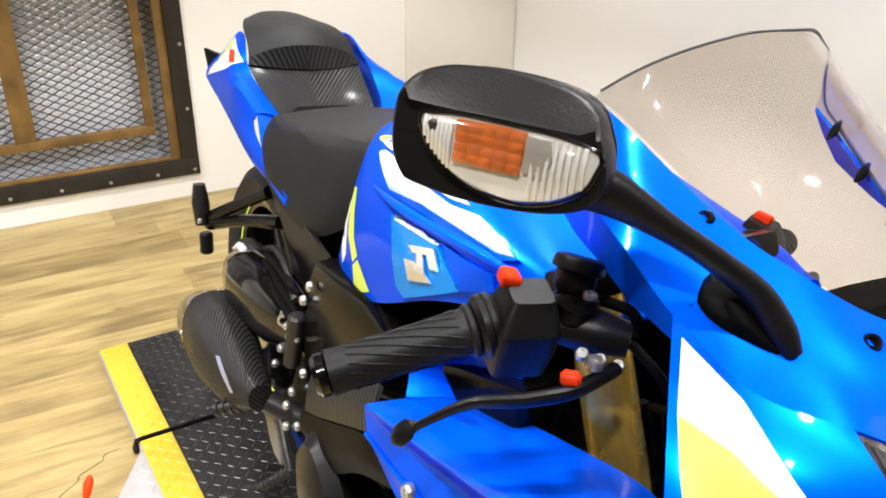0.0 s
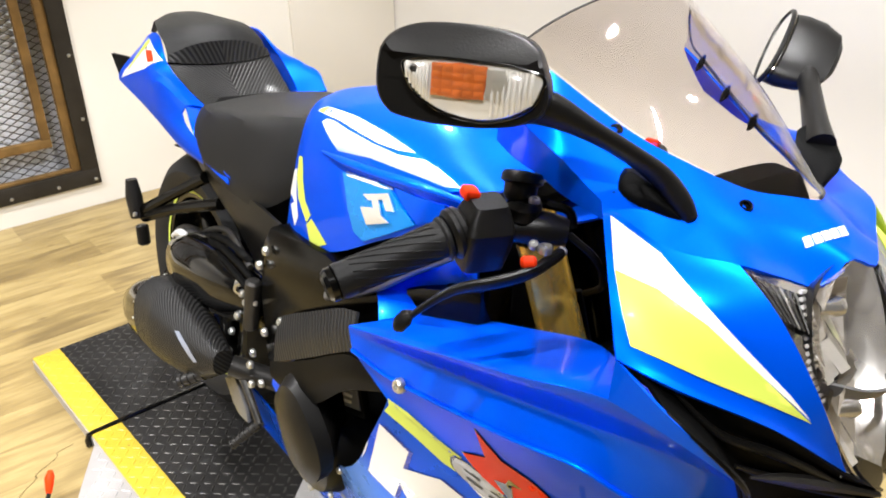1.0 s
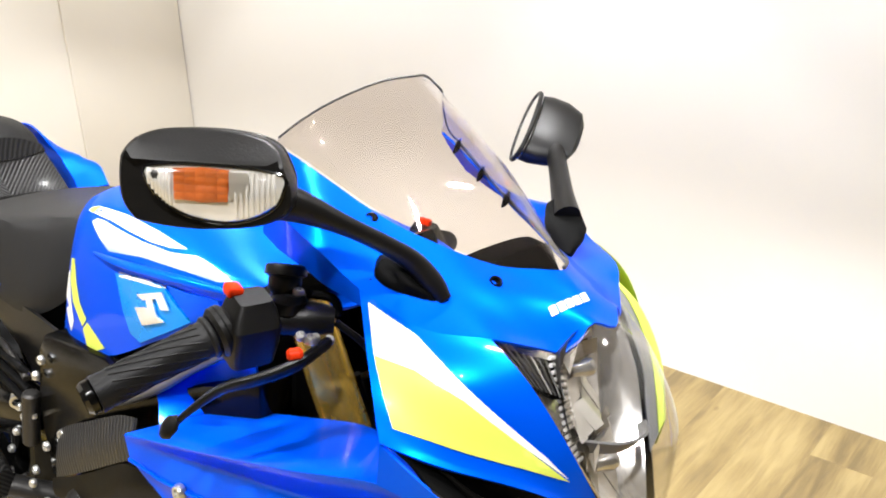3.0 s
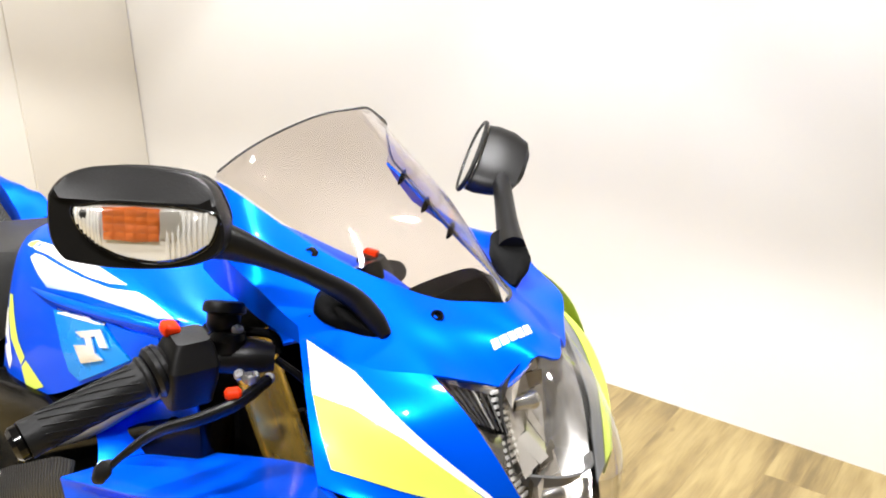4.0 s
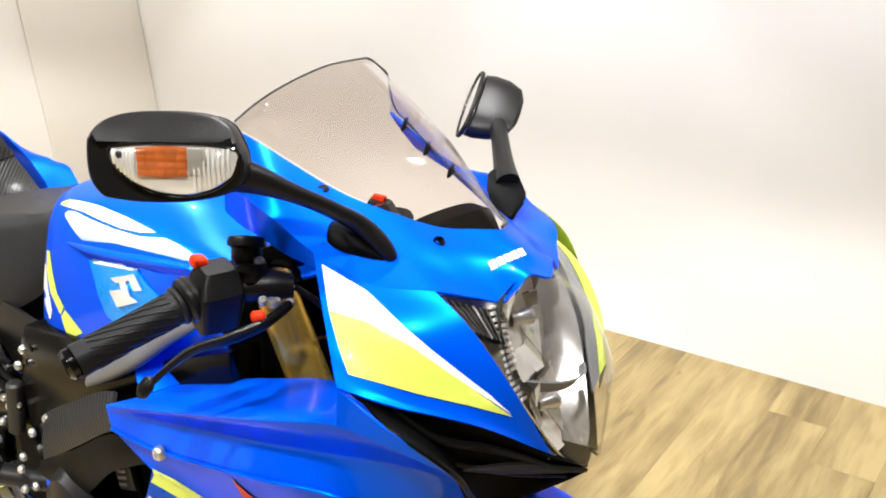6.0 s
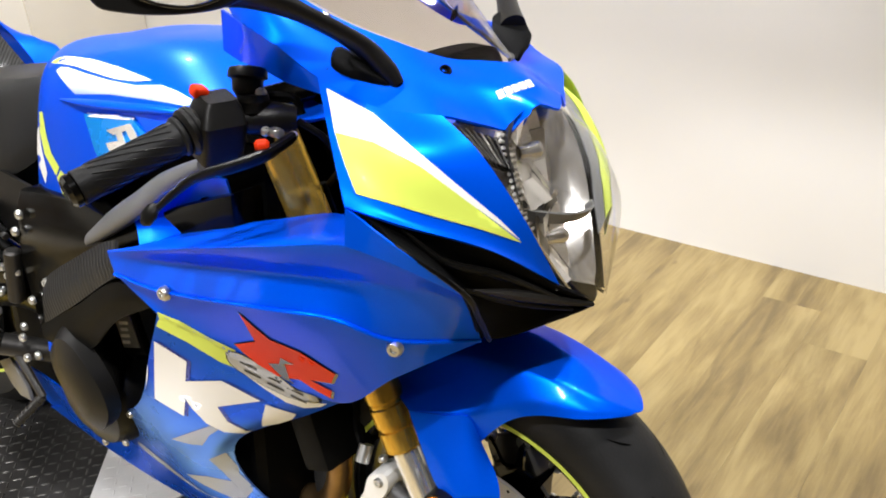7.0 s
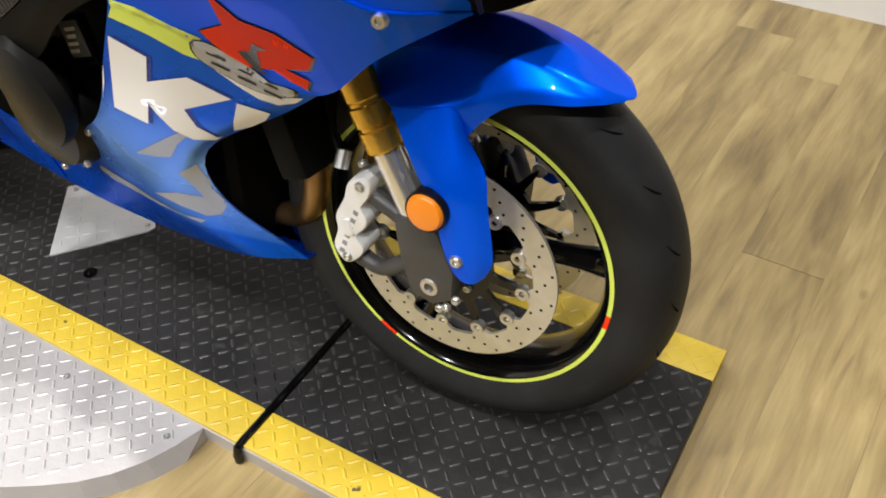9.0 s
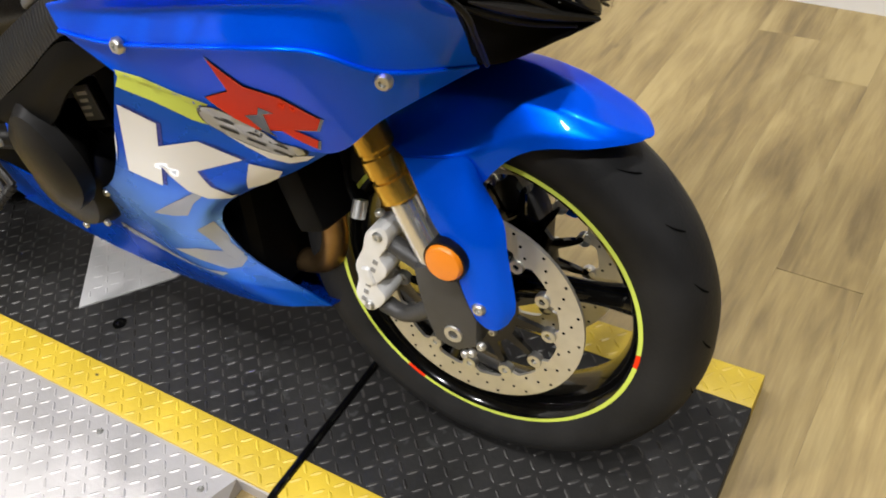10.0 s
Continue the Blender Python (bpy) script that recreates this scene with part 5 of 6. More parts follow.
tab = part("blue_tab", loft([[(-0.745, -0.215, 0.452), (-0.690, -0.228, 0.462), (-0.612, -0.240, 0.464)], [(-0.745, -0.218, 0.425), (-0.700, -0.231, 0.432), (-0.650, -0.243, 0.432)]], 12, 4, 0.004), BLUE, bike, "blue fairing tab")
for k in range(4):
    y = -0.105 + 0.07 * k
    part("exhaust_header", tube([(-0.33, y, 0.50), (-0.235, y, 0.47), (-0.205, y * 0.9, 0.40), (-0.25, y * 0.7, 0.28), (-0.40, y * 0.5, 0.22)], 0.019, 14), mat("heat_tinted_pipe", (0.30, 0.19, 0.09), 0.35, 0.9, vary=0.4, scale=20) if k == 0 else bpy.data.materials["heat_tinted_pipe"], bike, "bronze heat-tinted exhaust header")


def rear_end():
    w = holder("rear_wheel", "rear wheel with lime rim tape")
    c = pose(-1.39, 0, 0.315)
    prof = [(0.222, -0.075), (0.240, -0.088), (0.268, -0.092), (0.292, -0.075), (0.308, -0.045), (0.315, 0), (0.308, 0.045), (0.292, 0.075), (0.268, 0.092), (0.240, 0.088), (0.222, 0.075)]
    part("tyre", lathe(prof, 72, c), RUBBER, w, "wide black rear tyre")
    part("rim", lathe([(0.222, -0.072), (0.205, -0.070), (0.195, -0.03), (0.190, 0), (0.195, 0.03), (0.205, 0.070), (0.222, 0.072)], 64, c), GLOSSB, w, "gloss black rim")
    part("rim_tape", lathe([(0.216, -0.0735), (0.223, -0.0745)], 72, c), LIME, w, "lime rim tape")
    for k in range(3):
        a = 2 * math.pi * k / 3 + 0.4
        part("spoke", tube([(-1.39 + 0.04 * math.cos(a), 0, 0.315 + 0.04 * math.sin(a)), (-1.39 + 0.2 * math.cos(a), 0, 0.315 + 0.2 * math.sin(a))], [0.035, 0.02], 12), GLOSSB, w)
    part("hub", rod((-1.39, -0.10, 0.315), (-1.39, 0.10, 0.315), 0.05, 24, bevel=0.01), CAST, w)
    part("brake_disc", lathe([(0.075, -0.098), (0.11, -0.098), (0.11, -0.103), (0.075, -0.103), (0.075, -0.098)], 48, c), STEEL, w)
    for s in (-1, 1):
        part("swingarm", ringed([((-0.78, 0.10 * s, 0.45), 0.03, 0.06, (0, 1, 0), (0, 0, 1)), ((-1.0, 0.125 * s, 0.46), 0.022, 0.07, (0, 1, 0), (0, 0, 1)), ((-1.25, 0.135 * s, 0.37), 0.018, 0.045, (0, 1, 0), (0, 0, 1)), ((-1.44, 0.135 * s, 0.315), 0.018, 0.035, (0, 1, 0), (0, 0, 1))], 16), FRAME, bike, "black braced swingarm leg")
    part("hugger", loft([[(-1.39 + 0.33 * math.cos(a), y, 0.315 + 0.33 * math.sin(a)) for a in (radians(20), radians(50), radians(80), radians(105))] for y in (-0.09, -0.06, 0, 0.06, 0.09)], 20, 3), MATTE, bike, "black rear hugger")


rear_end()

# exhaust
can = holder("exhaust", "short carbon-wrapped exhaust can with black end cap")
ax = ((0, 1, 0), (0, 0, 1))
can_body = part("can", ringed([((-0.880, -0.246, 0.408), 0.020, 0.024, *ax), ((-0.930, -0.248, 0.398), 0.034, 0.044, *ax), ((-1.000, -0.250, 0.392), 0.048, 0.064, *ax), ((-1.080, -0.252, 0.396), 0.058, 0.082, *ax), ((-1.170, -0.250, 0.384), 0.058, 0.080, *ax)], 28, 2.4), CARBON2, can, "conical carbon exhaust can")
part("end_cap", ringed([((-1.1702, -0.250, 0.384), 0.0585, 0.0805, *ax), ((-1.230, -0.250, 0.366), 0.055, 0.072, *ax), ((-1.290, -0.250, 0.350), 0.044, 0.054, *ax), ((-1.325, -0.250, 0.342), 0.030, 0.036, *ax), ((-1.315, -0.250, 0.342), 0.022, 0.027, *ax)], 28, 2.4), GLOSSB, can, "gloss black end cap")
for k in range(14):
    a = 2 * math.pi * k / 14
    screw((-1.176, -0.250 + 0.0582 * math.cos(a), 0.383 + 0.0800 * math.sin(a)), (0, math.cos(a), math.sin(a)), 0.0032, can, BOLT, "rivet")
part("link_pipe", tube([(-0.40, -0.05, 0.22), (-0.62, -0.06, 0.22), (-0.78, -0.12, 0.34), (-0.875, -0.235, 0.402)], 0.020, 14), CAST, can)
part("heat_shield", ringed([((-0.860, -0.170, 0.52), 0.025, 0.03, *ax), ((-0.960, -0.185, 0.515), 0.045, 0.06, *ax), ((-1.100, -0.190, 0.500), 0.055, 0.07, *ax), ((-1.200, -0.185, 0.480), 0.040, 0.05, *ax), ((-1.23, -0.185, 0.475), 0.02, 0.02, *ax)], 20), GLOSSB, can, "gloss black heat shield")

# pegs and pedal
hang = holder("passenger_peg", "black passenger peg hanger with folded peg")
part("hanger_arm", tube([(-1.150, -0.150, 0.660), (-1.270, -0.180, 0.590), (-1.370, -0.205, 0.530)], [0.013, 0.012, 0.013], 10), FRAME, hang)
part("hanger_arm", tube([(-1.080, -0.150, 0.628), (-1.230, -0.180, 0.575), (-1.370, -0.205, 0.515)], [0.013, 0.012, 0.013], 10), FRAME, hang)
part("peg", ringed([((-1.375, -0.218, 0.515), 0.012, 0.016, (1, 0, 0), (0, 1, 0)), ((-1.378, -0.222, 0.560), 0.011, 0.018, (1, 0, 0), (0, 1, 0)), ((-1.380, -0.224, 0.600), 0.008, 0.012, (1, 0, 0), (0, 1, 0))], 14), CAST, hang)
part("can_stay", rod((-1.365, -0.215, 0.50), (-1.358, -0.215, 0.455), 0.014, 14, bevel=0.004), BLACK, hang)
screw((-1.372, -0.226, 0.525), (0, -1, 0.2), 0.009, hang)
peg = holder("rider_peg", "knurled black rider footpeg and brake pedal")
part("peg", rod((-0.885, -0.200, 0.398), (-0.972, -0.292, 0.337), 0.0105, 14, bevel=0.003), CAST, peg)
for k in range(9):
    p = Vector((-0.897, -0.213, 0.389)).lerp(Vector((-0.969, -0.289, 0.339)), k / 8)
    part("knurl", rod(p, p + Vector((-0.005, -0.0053, -0.0035)), 0.0125, 12), CAST, peg)
part("pedal", tube([(-0.873, -0.220, 0.392), (-0.850, -0.222, 0.378), (-0.815, -0.224, 0.350), (-0.788, -0.224, 0.322)], [0.010, 0.008, 0.007, 0.007], 10), CAST, peg, "dark brake pedal arm")
part("pedal_tip", rod((-0.790, -0.222, 0.322), (-0.816, -0.266, 0.277), 0.008, 12, bevel=0.002), CAST, peg)
for k in range(6):
    p = Vector((-0.794, -0.229, 0.315)).lerp(Vector((-0.814, -0.263, 0.280)), k / 5)
    part("tip_rib", rod(p, p + Vector((-0.0012, -0.0021, -0.0021)), 0.0095, 10), CAST, peg)
part("heel_plate", slab([(-0.948, 0.332), (-0.901, 0.356), (-0.857, 0.310), (-0.852, 0.285), (-0.890, 0.282), (-0.915, 0.295)], -0.218, -0.211, 0.002), TRIM, peg, "satin heel plate")
for p in ((-0.845, -0.205, 0.432), (-0.815, -0.205, 0.385), (-0.79, -0.207, 0.50), (-0.80, -0.207, 0.62), (-0.775, -0.207, 0.655), (-0.83, -0.205, 0.54)):
    screw(p, (0, -1, 0), 0.008, bike, BOLT, "frame_bolt")
for p in ((-0.904, -0.205, 0.480), (-0.933, -0.205, 0.435), (-0.950, -0.205, 0.385), (-0.820, -0.222, 0.426), (-0.819, -0.222, 0.387), (-0.707, -0.218, 0.560), (-0.892, -0.205, 0.550), (-0.865, -0.205, 0.523), (-0.880, -0.205, 0.535)):
    screw(p, (0.1, -1, 0.2), 0.0075, bike, BOLT, "frame_bolt")
part("rear_caliper", ringed([((-1.29, -0.155, 0.480), 0.018, 0.020, (0, 1, 0), (0, 0, 1)), ((-1.25, -0.165, 0.500), 0.024, 0.030, (0, 1, 0), (0, 0, 1)), ((-1.20, -0.165, 0.515), 0.022, 0.026, (0, 1, 0), (0, 0, 1)), ((-1.17, -0.160, 0.520), 0.012, 0.014, (0, 1, 0), (0, 0, 1))], 16), CAST, bike, "dark rear brake caliper")
part("steel_line", tube([(-1.270, -0.180, 0.500), (-1.215, -0.185, 0.528), (-1.164, -0.185, 0.530), (-1.064, -0.180, 0.548), (-0.986, -0.180, 0.556)], [0.006, 0.008, 0.007, 0.005, 0.005], 10), ALU, bike, "bright braided brake line")
for k in range(3):
    part("wiring_hose", tube([(-1.10 + 0.03 * k, -0.185, 0.540 + 0.022 * k), (-1.00 + 0.03 * k, -0.198, 0.565 + 0.022 * k), (-0.905 + 0.02 * k, -0.205, 0.565 + 0.024 * k), (-0.850, -0.200, 0.545 + 0.03 * k)], 0.007, 10), MATTE, bike, "black hose")
part("hose_clamp", lathe([(0.007, -0.008), (0.011, -0.008), (0.011, 0.008), (0.007, 0.008)], 18, pose(-0.885, -0.206, 0.545, 0, 0, 60)), BOLT, bike)
part("belly_tail", loft([[(-1.034, -0.158, 0.275), (-0.930, -0.170, 0.300), (-0.830, -0.180, 0.310), (-0.760, -0.172, 0.288)], [(-1.000, -0.148, 0.235), (-0.910, -0.155, 0.240), (-0.820, -0.164, 0.250), (-0.760, -0.158, 0.235)], [(-0.985, -0.140, 0.205), (-0.900, -0.146, 0.202), (-0.820, -0.150, 0.205), (-0.760, -0.142, 0.185)]], 16, 4), LOWER, bike, "blue rear end of the belly fairing")
part("rear_master", rod((-0.83, -0.205, 0.58), (-0.85, -0.205, 0.48), 0.014, 14, bevel=0.004), CAST, bike)
part("brake_hose", tube([(-0.84, -0.205, 0.60), (-0.95, -0.19, 0.62), (-1.10, -0.16, 0.57), (-1.25, -0.14, 0.50), (-1.35, -0.13, 0.47)], 0.006, 8), CAST, bike)

# ---- front end, turned with the steering ----
fw = holder("front_wheel", "black front wheel with lime rim tape and red marks", STEER)
C = pose(0, 0, 0.30)
tprof = [(0.221, -0.049), (0.232, -0.056), (0.252, -0.0605), (0.272, -0.057), (0.288, -0.043), (0.297, -0.022), (0.300, 0)]
part("tyre", lathe(tprof + [(r, -y) for r, y in tprof[-2::-1]], 96, C), RUBBER, fw, "black radial front tyre")


# Near-black strips laid on the tyre; the shade of grooves is their colour.
def grooves():
    bm = bmesh.new()
    for k in range(22):
        a0 = 2 * math.pi * k / 22
        for s in (-1, 1):
            pts = []
            for j in range(7):
                t = j / 6
                y = s * (0.020 + 0.018 * t)
                a = a0 + 0.15 * (0 if s < 0 else 1) + 0.085 * t - 0.012 * math.sin(t * 3)
                r = float(np.interp(abs(y), [0, 0.022, 0.043, 0.057], [0.300, 0.297, 0.288, 0.272])) + 0.0006
                pts.append((r, y, a, 0.0011 * math.sin(math.pi * (0.1 + 0.8 * t))))
            prev = None
            for r, y, a, w in pts:
                da = w / r * 2
                cur = [bm.verts.new((r * math.cos(a + q), y, 0.30 + r * math.sin(a + q))) for q in (-da, da)]
                if prev:
                    bm.faces.new((prev[0], prev[1], cur[1], cur[0]))
                prev = cur
    return bm


tagged(part("tread_pattern", grooves(), GROOVE, fw, smooth=False), kind="stuff")
part("rim", lathe([(0.2235, -0.046), (0.2225, -0.0505), (0.2165, -0.0505), (0.208, -0.044), (0.200, -0.02), (0.197, 0), (0.200, 0.02), (0.208, 0.044), (0.2165, 0.0505), (0.2225, 0.0505), (0.2235, 0.046)], 96, C), GLOSSB, fw, "gloss black cast rim")
for a0, a1, material, label in ((-118, -11, LIME, "lime rim tape"), (-5, 234, LIME, "lime rim tape"), (-11, -5, RED, "red tape mark"), (234, 242, RED, "red tape mark")):
    part("rim_tape", lathe([(0.2168, -0.0514), (0.2228, -0.0514)], max(4, int((a1 - a0) / 3)), C, arc=(radians(a0), radians(a1))), material, fw, label)
    part("rim_tape", lathe([(0.2168, 0.0514), (0.2228, 0.0514)], max(4, int((a1 - a0) / 3)), C, arc=(radians(a0), radians(a1))), material, fw, label)
part("hub", lathe([(0.016, -0.075), (0.034, -0.072), (0.038, -0.045), (0.030, -0.02), (0.030, 0.02), (0.038, 0.045), (0.034, 0.072), (0.016, 0.075)], 40, C), GLOSSB, fw)
for k in range(3):
    a = radians(7 + 120 * k)
    at = lambda r: (r * math.cos(a), 0, 0.30 + r * math.sin(a))
    part("spoke", tube([at(0.034), at(0.09), at(0.15), at(0.203)], [0.024, 0.017, 0.016, 0.022], 14, squash=1.1), GLOSSB, fw, "gloss black spoke")


def brake_disc(s):
    d = part("brake_disc", disc_mesh(s), STEEL, fw, "drilled steel brake disc")
    Y = 0.066 * s
    star = []
    for k in range(240):
        a = 2 * math.pi * k / 240
        star.append((a, 0.062 + 0.046 * max(0.0, math.cos(12 * (a - radians(-6)))) ** 2.2))
    car = bmesh.new()
    loops = [[car.verts.new(((r if o else 0.034) * math.cos(a), Y + 0.0035 * q, 0.30 + (r if o else 0.034) * math.sin(a))) for a, r in star] for o, q in ((0, -1), (1, -1), (1, 1), (0, 1))]
    for i in range(4):
        for k in range(240):
            car.faces.new((loops[i][k], loops[i][(k + 1) % 240], loops[(i + 1) % 4][(k + 1) % 240], loops[(i + 1) % 4][k]))
    part("carrier", car, GLOSSB, d, "black disc carrier")
    for k in range(12):
        a = radians(-6 + 30 * k)
        m = C @ pose(0.108 * math.cos(a), 0.0685 * s, 0.108 * math.sin(a))
        part("bobbin", lathe([(0.0045, 0.003 * s), (0.0045, 0.006 * s), (0.0095, 0.006 * s), (0.0105, 0.003 * s), (0.0105, -0.004 * s)], 18, m), BOLT, d, "steel disc button")
    for k in range(5):
        a = radians(20 + 72 * k)
        screw((0.044 * math.cos(a), Y + 0.006 * s, 0.30 + 0.044 * math.sin(a)), (0, s, 0), 0.0065, d, BOLT, "disc_bolt")
    # Black discs on both faces carry the dark of the holes.
    holes = bmesh.new()
    for k in range(60):
        a = 2 * math.pi * k / 60
        r = (0.127, 0.138, 0.149)[k % 3]
        m = C @ pose(r * math.cos(a), 0.0689 * s, r * math.sin(a))
        for q in (1, -1):
            lathe([(0, 0.0026 * q), (0.0023, 0.0026 * q)], 8, m, holes)
    tagged(part("drill_holes", holes, GROOVE, d, smooth=False), kind="stuff")
    return d


def disc_mesh(s):
    bm = bmesh.new()
    N = 240
    loops = []
    for r, y in ((0, -1), (1, -1), (1, 1), (0, 1)):
        loop = []
        for k in range(N):
            a = 2 * math.pi * k / N
            ph = math.cos(12 * (a - radians(-6)))
            inner = 0.1215 - 0.0135 * max(0, ph) ** 1.5
            rad = 0.155 if r else inner
            loop.append(bm.verts.new((rad * math.cos(a), 0.0688 * s + 0.0024 * y, 0.30 + rad * math.sin(a))))
        loops.append(loop)
    for i in range(4):
        a, b = loops[i], loops[(i + 1) % 4]
        for k in range(N):
            bm.faces.new((a[k], a[(k + 1) % N], b[(k + 1) % N], b[k]))
    return bm


brake_disc(-1)
brake_disc(1)

# forks
def fork(s):
    e = holder("fork_leg", "gold anodised inverted fork leg with chrome slider", STEER)
    f = lambda x, z, y=0.104: (x, y * s, z)
    d = -0.458
    at = lambda z, off=0.0: (-0.078 + off + (z - 0.49) * d, 0.104 * s, z)
    part("upper_tube", rod(at(0.66), at(0.895), 0.0265, 28, bevel=0.003), GOLD, e, "gold upper tube")
    cup = [(0.019, 0), (0.0235, 0.001), (0.0255, 0.004), (0.0255, 0.030), (0.0222, 0.032), (0.0222, 0.036), (0.0255, 0.038), (0.0255, 0.062), (0.0228, 0.064), (0.0228, 0.068), (0.0246, 0.071), (0.0246, 0.20)]
    part("lower_cup", lathe(cup, 40, Matrix.Translation(at(0.474)) @ (Vector(at(1.0)) - Vector(at(0.474))).to_track_quat("Y", "Z").to_matrix().to_4x4()), GOLD, e, "gold seal cup with turned grooves", angle=20)
    part("slider", rod(at(0.385), at(0.50), 0.0195, 24), CHROME, e, "chrome fork slider")
    part("fork_foot", slab([(-0.052, 0.388), (-0.018, 0.405), (0.012, 0.385), (0.035, 0.33), (0.032, 0.285), (0.005, 0.268), (-0.028, 0.275), (-0.040, 0.31), (-0.048, 0.35)], (-0.128 if s < 0 else 0.080), (-0.080 if s < 0 else 0.128), 0.008), GREYC, e, "dark grey fork foot")
    part("axle_nut", lathe([(0.006, 0.002), (0.007, 0.008), (0.0125, 0.008), (0.0145, 0.004), (0.0145, -0.01)], 24, pose(0, -0.122 * -s, 0.298) @ pose(0, 0, 0, 0, 0, 180 if s < 0 else 0)), BOLT, e, "hollow steel axle end")
    for p in ((0.022, 0.268), (0.036, 0.285), (0.012, 0.262)):
        screw((p[0], 0.122 * s, p[1]), (0, s, 0), 0.0065, e, BOLT, "pinch_bolt")
    cal = part("brake_caliper", slab([(-0.125, 0.414), (-0.110, 0.426), (-0.095, 0.431), (-0.089, 0.418), (-0.094, 0.399), (-0.106, 0.380), (-0.098, 0.366), (-0.101, 0.350), (-0.117, 0.331), (-0.107, 0.318), (-0.109, 0.303), (-0.130, 0.282), (-0.146, 0.287), (-0.155, 0.306), (-0.147, 0.334), (-0.148, 0.358), (-0.133, 0.388)], -0.120 if s < 0 else 0.072, -0.072 if s < 0 else 0.120, 0.006, smooth=56), ALU, e, "cast alloy radial brake caliper")
    part("caliper_bridge", block((0.016, 0.060, 0.030), pose(-0.128, 0.094 * s, 0.345, 0, -14), 0.006, 3), ALU, cal)
    part("caliper_arm", tube([(-0.110, 0.098 * s, 0.398), (-0.075, 0.100 * s, 0.385), (-0.045, 0.102 * s, 0.375)], [0.013, 0.013, 0.014], 14), GREYC, e)
    part("caliper_arm", tube([(-0.125, 0.098 * s, 0.283), (-0.085, 0.100 * s, 0.278), (-0.03, 0.102 * s, 0.318)], [0.013, 0.012, 0.014], 14), GREYC, e)
    screw((-0.112, 0.098 * s, 0.436), (-0.3, 0, 1), 0.007, cal, BOLT, "bleed_bolt")
    for p in ((-0.104, 0.121 * s, 0.416), (-0.132, 0.121 * s, 0.294)):
        screw(p, (0, s, 0), 0.007, cal, BOLT, "caliper_bolt")
    part("banjo", lathe([(0, -0.012), (0.010, -0.012), (0.010, 0.012), (0, 0.012)], 16, pose(-0.142, 0.10 * s, 0.435, 60)), BOLT, cal)
    part("brake_hose", tube([(-0.142, 0.10 * s, 0.435), (-0.165, 0.085 * s, 0.47), (-0.17, 0.06 * s, 0.55), (-0.18, 0.05 * s, 0.66), (-0.20, 0.08 * s, 0.80)], 0.005, 8), MATTE, e, "black brake hose")
    for k in range(6):
        part("caliper_mark", block((0.0075, 0.0012, 0.0072), pose(-0.1405 + 0.0054 * k, 0.1206 * s, 0.302 + 0.0140 * k, 0, 20), 0.0005), SILVER, cal)
    return e


fork(-1)
fork(1)
part("lower_yoke", block((0.06, 0.25, 0.04), pose(-0.19, 0, 0.70, 0, -24.6), 0.01), FRAME, bike, m=STEER)
part("upper_yoke", block((0.07, 0.26, 0.03), pose(-0.27, 0, 0.895, 0, -24.6), 0.01), FRAME, bike, m=STEER)
part("steering_stem", rod((-0.19, 0, 0.70), (-0.27, 0, 0.90), 0.03, 20), FRAME, bike, m=STEER)

# mudguard
fend = holder("front_mudguard", "glossy blue front mudguard with fork covers", STEER)
GUARD = [
    [(0.191, -0.020, 0.564), (0.176, -0.040, 0.567), (0.145, -0.060, 0.566), (0.100, -0.073, 0.563), (0.070, -0.081, 0.552), (0.046, -0.086, 0.530), (0.028, -0.092, 0.508), (0.0, -0.100, 0.49)],
    [(0.194, -0.013, 0.565), (0.178, -0.032, 0.570), (0.148, -0.052, 0.576), (0.085, -0.073, 0.577), (0.040, -0.088, 0.560), (0.010, -0.102, 0.549), (-0.054, -0.118, 0.543)],
    [(0.197, -0.007, 0.5645), (0.180, -0.020, 0.573), (0.154, -0.034, 0.584), (0.090, -0.050, 0.602), (0.010, -0.060, 0.607), (-0.080, -0.065, 0.585), (-0.13, -0.07, 0.55)],
    [(0.199, 0, 0.563), (0.182, 0, 0.574), (0.162, 0, 0.583), (0.103, 0, 0.611), (0.030, 0, 0.627), (-0.06, 0, 0.618), (-0.13, 0, 0.585)]]
part("mudguard_shell", loft(GUARD + [[(x, -y, z) for x, y, z in row] for row in GUARD[2::-1]], 28, 4, crease=True), BLUE, fend, "blue mudguard shell")
leg = part("fork_cover", loft([
    [(-0.054, -0.119, 0.5425), (-0.010, -0.110, 0.546), (0.020, -0.100, 0.548), (0.036, -0.094, 0.512)],
    [(-0.016, -0.131, 0.474), (0.015, -0.134, 0.478), (0.045, -0.125, 0.480), (0.067, -0.110, 0.480)],
    [(0.006, -0.136, 0.444), (0.030, -0.139, 0.444), (0.060, -0.130, 0.440), (0.074, -0.116, 0.440)],
    [(0.025, -0.136, 0.375), (0.045, -0.139, 0.372), (0.070, -0.132, 0.370), (0.085, -0.120, 0.368)],
    [(0.036, -0.131, 0.338), (0.050, -0.132, 0.330), (0.064, -0.130, 0.330), (0.076, -0.124, 0.340)]], 20, 5), BLUE, fend, "blue fork cover")
flipped(leg)
